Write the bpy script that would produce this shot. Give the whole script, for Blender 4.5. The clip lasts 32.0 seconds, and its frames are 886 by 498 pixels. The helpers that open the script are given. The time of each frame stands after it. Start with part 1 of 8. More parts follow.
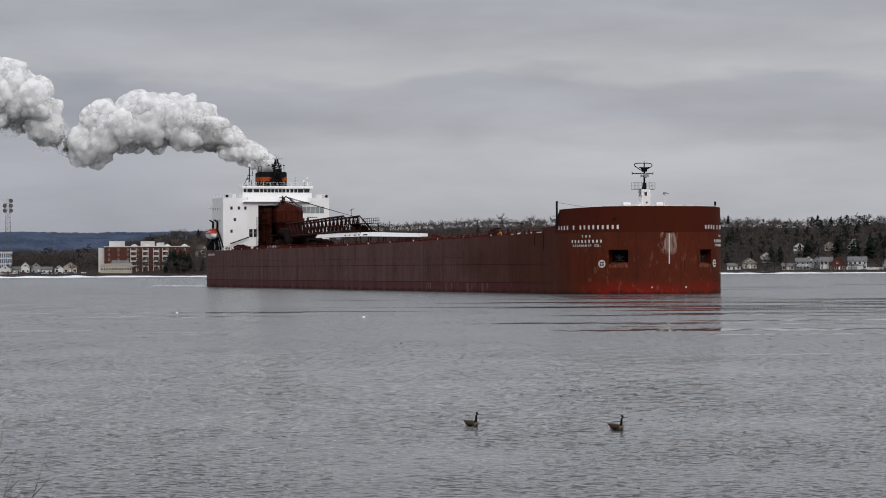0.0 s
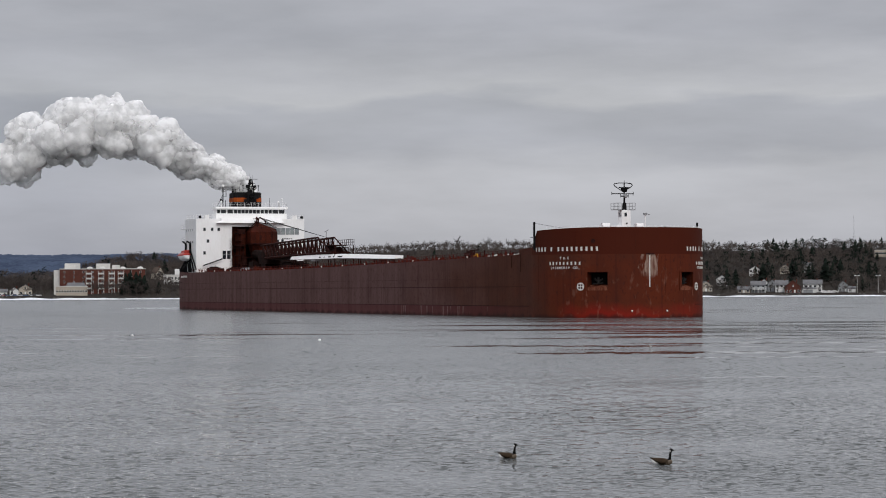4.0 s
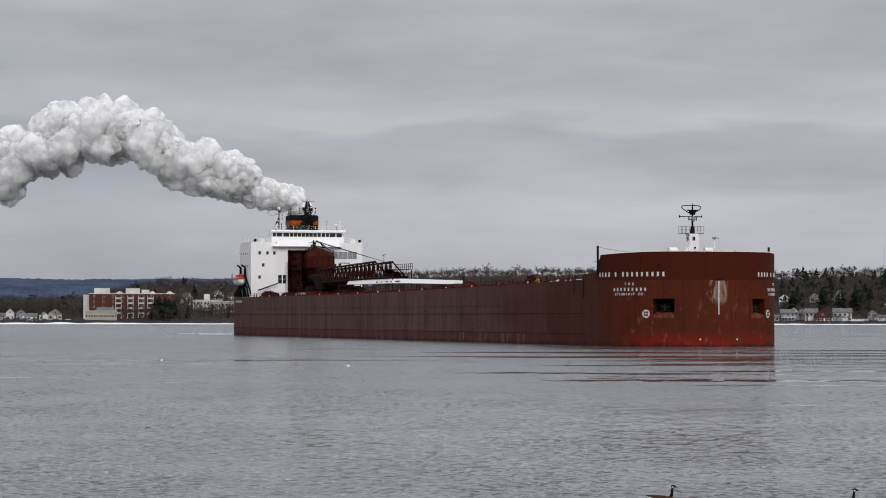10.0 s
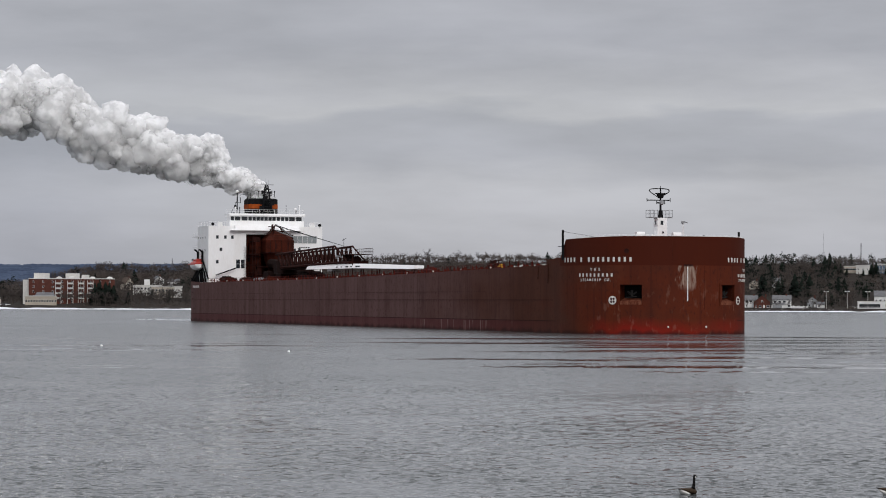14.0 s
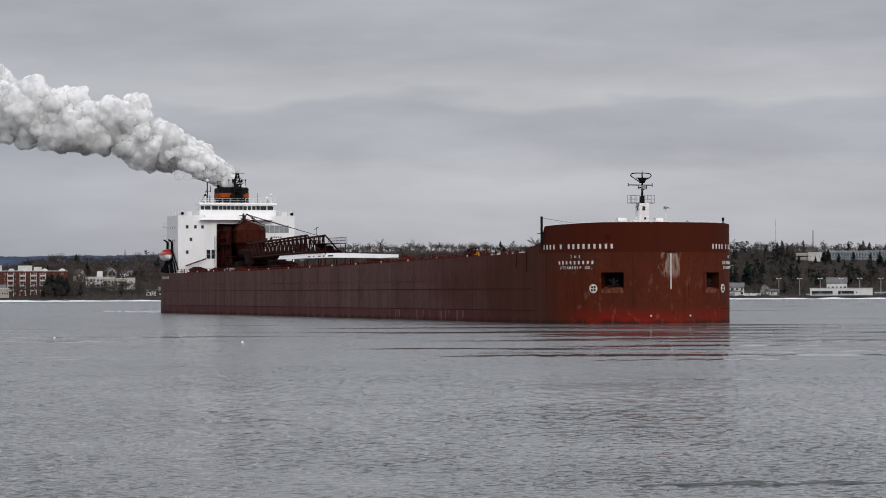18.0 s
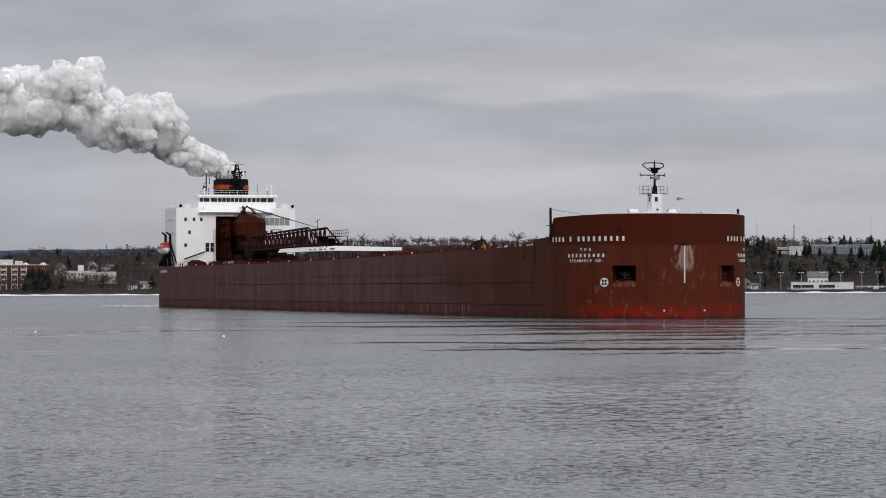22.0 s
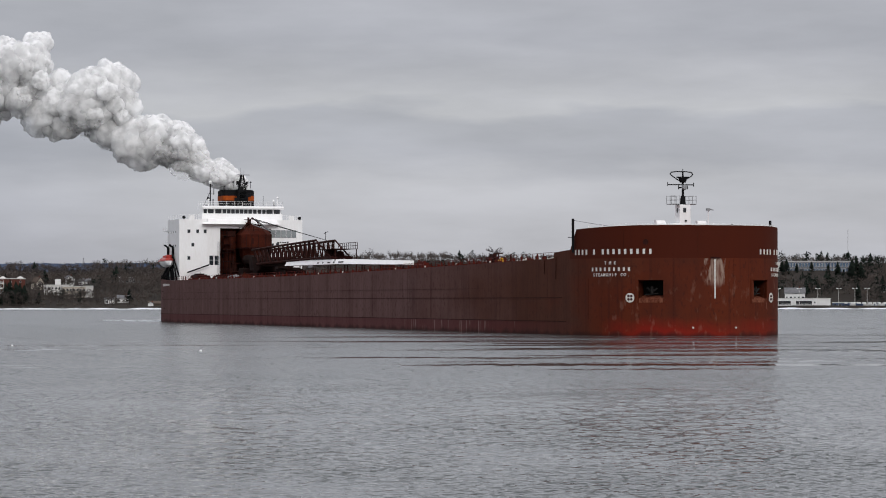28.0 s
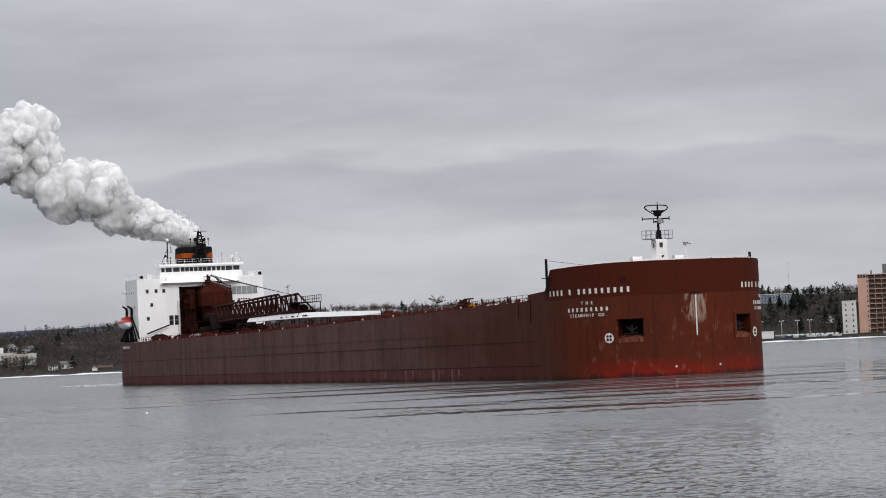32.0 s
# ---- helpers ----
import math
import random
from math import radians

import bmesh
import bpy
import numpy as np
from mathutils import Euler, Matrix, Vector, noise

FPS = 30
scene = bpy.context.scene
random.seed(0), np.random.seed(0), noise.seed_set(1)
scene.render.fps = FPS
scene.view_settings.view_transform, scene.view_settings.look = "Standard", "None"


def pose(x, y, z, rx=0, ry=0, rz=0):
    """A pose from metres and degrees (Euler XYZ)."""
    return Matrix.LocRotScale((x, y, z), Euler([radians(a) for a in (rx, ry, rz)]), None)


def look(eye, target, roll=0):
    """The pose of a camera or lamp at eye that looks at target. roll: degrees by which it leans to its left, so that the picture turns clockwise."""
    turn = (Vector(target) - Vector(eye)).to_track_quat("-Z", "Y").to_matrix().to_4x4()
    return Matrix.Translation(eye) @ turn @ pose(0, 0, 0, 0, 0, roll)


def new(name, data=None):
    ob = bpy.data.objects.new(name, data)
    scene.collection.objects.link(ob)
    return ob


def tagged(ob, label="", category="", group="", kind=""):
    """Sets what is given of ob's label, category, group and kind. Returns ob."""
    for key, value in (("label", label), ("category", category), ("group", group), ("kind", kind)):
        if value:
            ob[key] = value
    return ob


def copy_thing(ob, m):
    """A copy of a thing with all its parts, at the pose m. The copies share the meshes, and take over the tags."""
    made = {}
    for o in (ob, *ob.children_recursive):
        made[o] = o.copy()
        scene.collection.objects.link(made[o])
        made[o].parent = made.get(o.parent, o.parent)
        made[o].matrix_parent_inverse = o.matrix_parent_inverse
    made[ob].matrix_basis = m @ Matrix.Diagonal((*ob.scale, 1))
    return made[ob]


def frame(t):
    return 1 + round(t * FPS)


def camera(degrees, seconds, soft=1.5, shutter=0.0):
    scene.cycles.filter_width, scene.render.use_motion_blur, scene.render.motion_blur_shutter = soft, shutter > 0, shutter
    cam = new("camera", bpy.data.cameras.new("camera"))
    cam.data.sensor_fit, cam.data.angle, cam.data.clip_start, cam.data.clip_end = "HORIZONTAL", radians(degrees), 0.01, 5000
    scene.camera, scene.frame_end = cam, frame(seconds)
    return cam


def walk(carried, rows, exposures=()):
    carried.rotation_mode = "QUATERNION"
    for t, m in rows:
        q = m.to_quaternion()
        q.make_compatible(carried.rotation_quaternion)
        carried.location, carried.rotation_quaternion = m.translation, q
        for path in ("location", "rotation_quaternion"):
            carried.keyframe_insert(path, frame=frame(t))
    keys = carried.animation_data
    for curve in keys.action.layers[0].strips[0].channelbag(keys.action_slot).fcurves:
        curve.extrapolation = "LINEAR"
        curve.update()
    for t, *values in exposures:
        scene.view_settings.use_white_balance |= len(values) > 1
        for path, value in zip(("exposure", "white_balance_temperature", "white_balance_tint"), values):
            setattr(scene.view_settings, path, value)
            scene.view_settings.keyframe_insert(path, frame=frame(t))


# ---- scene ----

# ======== camera: hand-held on the bank, turning only ========
cam = camera(18.36, 32.0, soft=1.0)
EYE_Z = 5.217
# seconds, degrees to the right, degrees up, degrees of lean
PATH = [
    (0, 0.025, 0.385, -0.319), (0.5, 0.125, 0.378, -0.161), (1, 0.334, 0.748, 0.268), (1.5, 0.547, 0.798, 0.317),
    (2, 0.836, 0.736, 0.357), (2.5, 0.926, 0.684, -0.181), (3, 1.009, 0.638, -0.381), (3.5, 1.019, 0.791, -0.215),
    (5.5, 0.607, 0.938, -0.545), (6, 0.564, 1.399, -0.447), (6.5, 0.488, 1.577, -0.323), (7, 0.305, 1.665, -0.288),
    (7.5, 0.217, 1.666, -0.280), (8, 0.148, 1.623, -0.018), (8.5, 0.093, 1.582, 0.098), (9, 0.088, 1.617, 0.282),
    (9.5, 0.229, 1.628, 0.370), (10, 0.331, 1.410, 0.048), (10.5, 0.463, 1.169, -0.035), (11, 0.577, 0.995, 0.043),
    (11.5, 0.646, 0.949, 0.054), (12, 0.703, 0.970, 0.427), (12.5, 0.770, 0.976, 0.440), (13, 0.988, 0.993, 0.307),
    (13.5, 1.301, 1.056, 0.254), (14, 1.568, 1.120, 0.201), (14.5, 1.745, 1.150, 0.169), (16.5, 2.502, 1.088, 0.096),
    (17, 2.577, 0.989, 0.028), (17.5, 2.607, 0.905, -0.120), (18, 2.548, 0.903, -0.192), (18.5, 2.589, 1.112, 0.260),
    (19, 2.699, 1.149, 0.267), (19.5, 2.823, 0.956, 0.025), (20, 2.912, 0.821, -0.154), (20.5, 2.949, 0.797, -0.196),
    (21, 2.927, 0.814, -0.192), (21.5, 2.929, 0.842, -0.170), (22, 2.936, 0.776, -0.196), (22.5, 2.902, 0.712, -0.247),
    (23, 2.948, 0.799, -0.105), (23.5, 3.019, 0.905, -0.057), (24, 3.074, 1.017, -0.293), (24.5, 3.092, 1.085, 0.188),
    (25, 3.098, 1.050, 0.085), (25.5, 3.128, 0.979, -0.159), (27.5, 3.325, 1.106, 0.182), (28, 3.406, 1.090, -0.026),
    (28.5, 3.489, 1.106, -0.130), (29, 3.538, 1.081, -0.303), (29.5, 3.509, 1.058, -0.305), (30, 3.578, 1.030, -0.327),
    (30.5, 3.747, 0.939, -0.289), (31, 3.803, 0.777, -0.790), (31.5, 5.729, 0.371, -2.885), (32, 4.664, 2.097, -2.689),
]

walk(cam, [(t, pose(0, 0, EYE_Z, 0, 0, -yaw) @ pose(0, 0, 0, 90 + up, 0, 0) @ pose(0, 0, 0, 0, 0, lean))
           for t, yaw, up, lean in PATH], exposures=[(0, 0.03), (6, 0.12), (20, 0.10), (28, 0.17), (31, 0.17), (32, 0.27)])

# ======== sky and sun ========
SUN_EL, SUN_AZ = 38.0, 160.0


def build_world():
    w = bpy.data.worlds.new("sky")
    scene.world = w
    w.use_nodes = True
    nt = w.node_tree
    nt.nodes.clear()
    N = nt.nodes.new
    out, bg = N("ShaderNodeOutputWorld"), N("ShaderNodeBackground")
    nish = N("ShaderNodeTexSky")
    nish.sky_type, nish.sun_disc = "NISHITA", False
    nish.sun_elevation, nish.sun_rotation = radians(SUN_EL), radians(SUN_AZ)
    nish_mul = N("ShaderNodeVectorMath")
    nish_mul.operation = "SCALE"
    nish_mul.inputs["Scale"].default_value = 0.10
    nt.links.new(nish.outputs[0], nish_mul.inputs[0])
    tc = N("ShaderNodeTexCoord")
    mp = N("ShaderNodeMapping")
    mp.inputs["Scale"].default_value = (9, 9, 42)
    nt.links.new(tc.outputs["Generated"], mp.inputs[0])
    n1 = N("ShaderNodeTexNoise")
    n1.inputs["Scale"].default_value, n1.inputs["Detail"].default_value = 1.0, 7
    n1.inputs["Roughness"].default_value = 0.55
    nt.links.new(mp.outputs[0], n1.inputs["Vector"])
    mp2 = N("ShaderNodeMapping")
    mp2.inputs["Scale"].default_value = (15, 15, 70)
    nt.links.new(tc.outputs["Generated"], mp2.inputs[0])
    n2 = N("ShaderNodeTexNoise")
    n2.inputs["Scale"].default_value, n2.inputs["Detail"].default_value = 1.0, 9
    nt.links.new(mp2.outputs[0], n2.inputs["Vector"])
    sep = N("ShaderNodeSeparateXYZ")
    nt.links.new(tc.outputs["Generated"], sep.inputs[0])
    # height, ruffled by the noise, runs through the layers of the overcast
    off = N("ShaderNodeMath")
    off.operation = "MULTIPLY_ADD"
    off.inputs[1].default_value, off.inputs[2].default_value = 0.03, -0.015
    nt.links.new(n2.outputs["Fac"], off.inputs[0])
    add = N("ShaderNodeMath")
    add.operation = "ADD"
    nt.links.new(sep.outputs["Z"], add.inputs[0])
    nt.links.new(off.outputs[0], add.inputs[1])
    rng = N("ShaderNodeMapRange")
    rng.inputs["From Max"].default_value = 0.2
    nt.links.new(add.outputs[0], rng.inputs["Value"])
    ramp = N("ShaderNodeValToRGB")
    e = ramp.color_ramp.elements
    e[0].position, e[0].color = 0.0, (0.400, 0.409, 0.457, 1)
    e[1].position, e[1].color = 1.0, (0.470, 0.473, 0.507, 1)
    for p, c in ((0.12, (0.420, 0.424, 0.467)), (0.22, (0.430, 0.433, 0.472)), (0.265, (0.368, 0.373, 0.417)),
                 (0.33, (0.378, 0.382, 0.422)), (0.355, (0.450, 0.450, 0.477)), (0.40, (0.420, 0.419, 0.452)),
                 (0.47, (0.360, 0.360, 0.396)), (0.62, (0.400, 0.399, 0.431))):
        k = e.new(p)
        k.color = (*c, 1)
    nt.links.new(rng.outputs[0], ramp.inputs[0])
    r2 = N("ShaderNodeMapRange")
    r2.inputs["From Min"].default_value, r2.inputs["From Max"].default_value = 0.3, 0.7
    r2.inputs["To Min"].default_value, r2.inputs["To Max"].default_value = 0.86, 1.14
    nt.links.new(n1.outputs["Fac"], r2.inputs["Value"])
    mul = N("ShaderNodeVectorMath")
    mul.operation = "SCALE"
    nt.links.new(ramp.outputs[0], mul.inputs[0])
    nt.links.new(r2.outputs[0], mul.inputs["Scale"])
    # an overcast sky brightens towards the zenith
    zen = N("ShaderNodeMapRange")
    zen.inputs["From Min"].default_value, zen.inputs["From Max"].default_value = 0.11, 0.55
    zen.inputs["To Min"].default_value, zen.inputs["To Max"].default_value = 1.0, 2.1
    nt.links.new(sep.outputs["Z"], zen.inputs["Value"])
    high = N("ShaderNodeVectorMath")
    high.operation = "SCALE"
    nt.links.new(mul.outputs[0], high.inputs[0])
    nt.links.new(zen.outputs[0], high.inputs["Scale"])
    side, low, dim, shade = N("ShaderNodeMapRange"), N("ShaderNodeMapRange"), N("ShaderNodeMath"), N("ShaderNodeVectorMath")
    side.inputs["From Min"].default_value, side.inputs["From Max"].default_value = -0.03, -0.12
    low.inputs["From Min"].default_value, low.inputs["From Max"].default_value = 0.10, 0.04
    nt.links.new(sep.outputs["X"], side.inputs["Value"])
    nt.links.new(add.outputs[0], low.inputs["Value"])
    dim.operation = "MULTIPLY"
    nt.links.new(side.outputs[0], dim.inputs[0])
    nt.links.new(low.outputs[0], dim.inputs[1])
    cool = N("ShaderNodeMix")
    cool.data_type = "RGBA"
    cool.inputs["A"].default_value, cool.inputs["B"].default_value = (1, 1, 1, 1), (0.83, 0.845, 0.89, 1)
    nt.links.new(dim.outputs[0], cool.inputs["Factor"])
    shade.operation = "MULTIPLY"
    nt.links.new(high.outputs[0], shade.inputs[0])
    nt.links.new(cool.outputs["Result"], shade.inputs[1])
    mul = shade
    mix = N("ShaderNodeMix")
    mix.data_type = "RGBA"
    mix.inputs["Factor"].default_value = 0.92
    nt.links.new(nish_mul.outputs[0], mix.inputs["A"])
    nt.links.new(mul.outputs[0], mix.inputs["B"])
    nt.links.new(mix.outputs["Result"], bg.inputs[0])
    bg.inputs[1].default_value = 1.0
    nt.links.new(bg.outputs[0], out.inputs[0])


build_world()
sun = new("sun", bpy.data.lights.new("sun", "SUN"))
sun.data.energy, sun.data.angle, sun.data.color = 1.15, radians(24), (1.0, 0.97, 0.92)
_s = Vector((math.sin(radians(SUN_AZ)), math.cos(radians(SUN_AZ)), math.tan(radians(SUN_EL))))
sun.matrix_world = look(_s * 100, (0, 0, 0))


# ======== materials ========
def material(name, col, col2=None, rough=0.6, metal=0.0, scale=1.0, bump=0.0, fine=8.0, low=0.35, high=0.65, stretch=(1, 1, 1)):
    """Two-scale mottled surface: col and col2 mixed by broad noise times fine noise; scale in waves a metre."""
    m = bpy.data.materials.new(name)
    m.use_nodes = True
    nt = m.node_tree
    b = nt.nodes["Principled BSDF"]
    b.inputs["Roughness"].default_value, b.inputs["Metallic"].default_value = rough, metal
    b.inputs["Specular IOR Level"].default_value = 0.03 if rough >= 0.5 else 0.5
    col2 = col2 or tuple(c * 0.72 for c in col)
    tc = nt.nodes.new("ShaderNodeTexCoord")
    mp = nt.nodes.new("ShaderNodeMapping")
    mp.inputs["Scale"].default_value = stretch
    nt.links.new(tc.outputs["Object"], mp.inputs[0])
    n1, n2 = nt.nodes.new("ShaderNodeTexNoise"), nt.nodes.new("ShaderNodeTexNoise")
    for n, s, d in ((n1, scale, 6), (n2, scale * fine, 3)):
        n.inputs["Scale"].default_value, n.inputs["Detail"].default_value = s, d
        nt.links.new(mp.outputs[0], n.inputs["Vector"])
    mm = nt.nodes.new("ShaderNodeMath")
    mm.operation = "MULTIPLY_ADD"
    mm.inputs[1].default_value = 0.35
    nt.links.new(n2.outputs["Fac"], mm.inputs[0])
    sc = nt.nodes.new("ShaderNodeMath")
    sc.operation = "MULTIPLY"
    sc.inputs[1].default_value = 0.65
    nt.links.new(n1.outputs["Fac"], sc.inputs[0])
    nt.links.new(sc.outputs[0], mm.inputs[2])
    mr = nt.nodes.new("ShaderNodeMapRange")
    mr.inputs["From Min"].default_value, mr.inputs["From Max"].default_value = low, high
    nt.links.new(mm.outputs[0], mr.inputs["Value"])
    mix = nt.nodes.new("ShaderNodeMix")
    mix.data_type = "RGBA"
    mix.inputs["A"].default_value, mix.inputs["B"].default_value = (*col2, 1), (*col, 1)
    nt.links.new(mr.outputs[0], mix.inputs["Factor"])
    nt.links.new(mix.outputs["Result"], b.inputs["Base Color"])
    if bump:
        bp = nt.nodes.new("ShaderNodeBump")
        bp.inputs["Strength"].default_value, bp.inputs["Distance"].default_value = 0.6, bump
        nt.links.new(mm.outputs[0], bp.inputs["Height"])
        nt.links.new(bp.outputs[0], b.inputs["Normal"])
    return m


def hull_material():
    """Weathered red-brown hull paint: greyer along the side, redder on the bow, bare red at the waterline, rust runs."""
    m = bpy.data.materials.new("hull_paint")
    m.use_nodes = True
    nt = m.node_tree
    N, L = nt.nodes.new, nt.links.new
    b = nt.nodes["Principled BSDF"]
    b.inputs["Roughness"].default_value = 0.7
    b.inputs["Specular IOR Level"].default_value = 0.05
    tc, sep = N("ShaderNodeTexCoord"), N("ShaderNodeSeparateXYZ")
    L(tc.outputs["Object"], sep.inputs[0])

    def noise_at(stretch, scale, detail=5):
        mp, n = N("ShaderNodeMapping"), N("ShaderNodeTexNoise")
        mp.inputs["Scale"].default_value = stretch
        n.inputs["Scale"].default_value, n.inputs["Detail"].default_value = scale, detail
        L(tc.outputs["Object"], mp.inputs[0])
        L(mp.outputs[0], n.inputs["Vector"])
        return n.outputs["Fac"]

    def ranged(v, a, c, lo=0.0, hi=1.0):
        r = N("ShaderNodeMapRange")
        r.inputs["From Min"].default_value, r.inputs["From Max"].default_value = a, c
        r.inputs["To Min"].default_value, r.inputs["To Max"].default_value = lo, hi
        L(v, r.inputs["Value"])
        return r.outputs[0]

    def math2(op, u, v):
        k = N("ShaderNodeMath")
        k.operation = op
        for i, s in enumerate((u, v)):
            if isinstance(s, (int, float)):
                k.inputs[i].default_value = s
            else:
                L(s, k.inputs[i])
        return k.outputs[0]

    def mixed(fac, u, v):
        k = N("ShaderNodeMix")
        k.data_type = "RGBA"
        L(fac, k.inputs["Factor"])
        for nm, s in (("A", u), ("B", v)):
            if isinstance(s, tuple):
                k.inputs[nm].default_value = (*s, 1)
            else:
                L(s, k.inputs[nm])
        return k.outputs["Result"]

    streak = noise_at((0.3, 0.3, 0.05), 1.0, 6)
    broad = noise_at((0.05, 0.05, 0.12), 1.0)
    fine = noise_at((0.5, 0.5, 0.3), 0.8)
    plates = noise_at((0.12, 0.12, 0.004), 1.0, 1)
    x = math2("ADD", sep.outputs["X"], ranged(broad, 0.3, 0.7, -18, 18))
    col = mixed(ranged(x, 205, 268), HULL_SIDE, HULL_MID)
    col = mixed(ranged(x, 280, 304), col, HULL_BOW)
    dark = mixed(ranged(math2("ADD", math2("MULTIPLY", streak, 0.6), math2("MULTIPLY", plates, 0.4)), 0.36, 0.62), HULL_DARK, col)
    col = mixed(ranged(fine, 0.35, 0.6, 0.45, 0.75), dark, col)
    # narrow vertical runs of dirt and rust, and a fine mottling
    runs = ranged(noise_at((1.7, 1.7, 0.045), 1.0, 3), 0.53, 0.66, 0.0, 0.32)
    col = mixed(runs, col, HULL_DARK)
    specks = ranged(noise_at((2.2, 2.2, 1.4), 1.0, 4), 0.56, 0.70, 0.0, 0.5)
    col = mixed(specks, col, HULL_DARK)
    # upper band of the bow
    up = math2("MULTIPLY", math2("GREATER_THAN", sep.outputs["Z"], 11.62), math2("GREATER_THAN", sep.outputs["X"], 290.6))
    col = mixed(math2("MULTIPLY", up, 0.85), col, HULL_BAND)
    # boot zone
    zj = math2("ADD", sep.outputs["Z"], ranged(streak, 0.3, 0.7, -0.5, 0.5))
    boot = math2("MULTIPLY", math2("LESS_THAN", sep.outputs["Z"], 2.08), ranged(sep.outputs["X"], 296, 262))
    col = mixed(math2("MULTIPLY", boot, 0.55), col, HULL_BOOT)
    red = math2("MULTIPLY", ranged(zj, 2.9, 0.9), ranged(math2("ADD", sep.outputs["X"], ranged(broad, 0.3, 0.7, -3, 3)), 299, 306))
    col = mixed(math2("MULTIPLY", red, ranged(broad, 0.35, 0.6, 0.35, 0.75)), col, HULL_RED)
    # pale scrapes in the boot zone
    scrape = math2("MULTIPLY", ranged(noise_at((1.1, 1.1, 0.12), 1.0, 4), 0.58, 0.66), math2("MULTIPLY", ranged(x, 196, 215), ranged(x, 268, 250)))
    col = mixed(math2("MULTIPLY", math2("MULTIPLY", scrape, math2("LESS_THAN", sep.outputs["Z"], 1.95)), 0.45), col, (0.30, 0.21, 0.20))
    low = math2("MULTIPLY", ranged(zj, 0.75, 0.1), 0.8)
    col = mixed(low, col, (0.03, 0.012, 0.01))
    # scraped paint at the stem, rust runs
    dy = math2("ABSOLUTE", sep.outputs["Y"], 0)
    patch = math2("MULTIPLY", ranged(math2("ADD", dy, ranged(noise_at((1, 1, 0.4), 1.6), 0.3, 0.7, -1.3, 1.3)), 1.5, 0.7),
                  math2("MULTIPLY", ranged(zj, 7.6, 8.6), ranged(sep.outputs["Z"], 11.62, 11.5)))
    patch = math2("MULTIPLY", patch, math2("GREATER_THAN", sep.outputs["X"], 300))
    col = mixed(math2("MULTIPLY", math2("MULTIPLY", patch, ranged(noise_at((2.2, 2.2, 0.25), 1.5), 0.35, 0.6, 0.25, 1.0)), 0.7), col, (0.36, 0.27, 0.22))
    scuff = math2("MULTIPLY", ranged(noise_at((0.7, 0.7, 0.35), 1.5, 9), 0.58, 0.68), ranged(sep.outputs["X"], 296, 302))
    col = mixed(math2("MULTIPLY", math2("MULTIPLY", scuff, ranged(sep.outputs["Z"], 10, 8)), 0.15), col, (0.33, 0.2, 0.15))
    L(col, b.inputs["Base Color"])
    bp = N("ShaderNodeBump")
    bp.inputs["Strength"].default_value, bp.inputs["Distance"].default_value = 0.35, 0.05
    L(math2("ADD", streak, math2("MULTIPLY", plates, 2.0)), bp.inputs["Height"])
    L(bp.outputs[0], b.inputs["Normal"])
    return m


HULL_SIDE, HULL_BOW, HULL_DARK = (0.128, 0.070, 0.065), (0.094, 0.0195, 0.0085), (0.036, 0.012, 0.009)
HULL_MID = (0.076, 0.027, 0.016)
HULL_BAND, HULL_BOOT, HULL_RED = (0.056, 0.0105, 0.005), (0.088, 0.020, 0.022), (0.24, 0.012, 0.008)
M_HULL = hull_material()
M_WHITE = material("white_ship_paint", (0.86, 0.86, 0.86), (0.78, 0.77, 0.755), 0.45, scale=0.5, low=0.3, high=0.6, stretch=(1, 1, 0.25))
M_ANCHOR = material("worn_anchor_steel", (0.030, 0.027, 0.026), (0.008, 0.008, 0.008), 0.6, scale=1.6)
M_FRESH = material("fresh_white_paint", (0.90, 0.90, 0.90), (0.84, 0.84, 0.83), 0.5, scale=0.5)
M_RUST = material("rust_red_steel", (0.070, 0.015, 0.008), (0.034, 0.009, 0.006), 0.6, scale=0.4, bump=0.02)
M_RUST_D = material("dark_rust_steel", (0.042, 0.013, 0.010), (0.018, 0.008, 0.007), 0.65, scale=0.8)
M_TROUGH = material("black_brown_steel", (0.020, 0.010, 0.009), (0.010, 0.007, 0.006), 0.7, scale=0.8)
M_RAIL = material("red_rail_paint", (0.105, 0.018, 0.012), (0.06, 0.013, 0.010), 0.55, scale=2.0)
M_BLACK = material("black_steel", (0.014, 0.014, 0.015), (0.007, 0.007, 0.008), 0.6, scale=2.0)
M_ORANGE = material("orange_funnel_paint", (0.36, 0.075, 0.014), (0.22, 0.045, 0.012), 0.6, scale=0.9)
M_GLASSD = material("dark_window_glass", (0.030, 0.036, 0.042), (0.015, 0.018, 0.022), 0.08, scale=0.5)
M_DECK = material("deck_plating", (0.15, 0.035, 0.025), (0.08, 0.022, 0.018), 0.75, scale=0.6)
M_BOATRED = material("lifeboat_orange", (0.42, 0.035, 0.02), (0.34, 0.028, 0.018), 0.45, scale=1.5)
M_LETTER = material("white_marking_paint", (0.72, 0.71, 0.68), (0.55, 0.52, 0.48), 0.55, scale=3.0)
M_YELLOW = material("yellow_machine_paint", (0.55, 0.30, 0.03), (0.40, 0.2, 0.03), 0.5, scale=1.5)
M_SCRAPED = material("scraped_red_plating", (0.20, 0.075, 0.045), (0.075, 0.018, 0.010), 0.75, scale=1.1, low=0.42, high=0.62, stretch=(1, 1, 0.35))
# near-black colour carries the shade of recesses and openings
M_RECESS_SHADE = material("black_recess_shade", (0.007, 0.006, 0.006), (0.004, 0.004, 0.004), 1.0, scale=1.0)
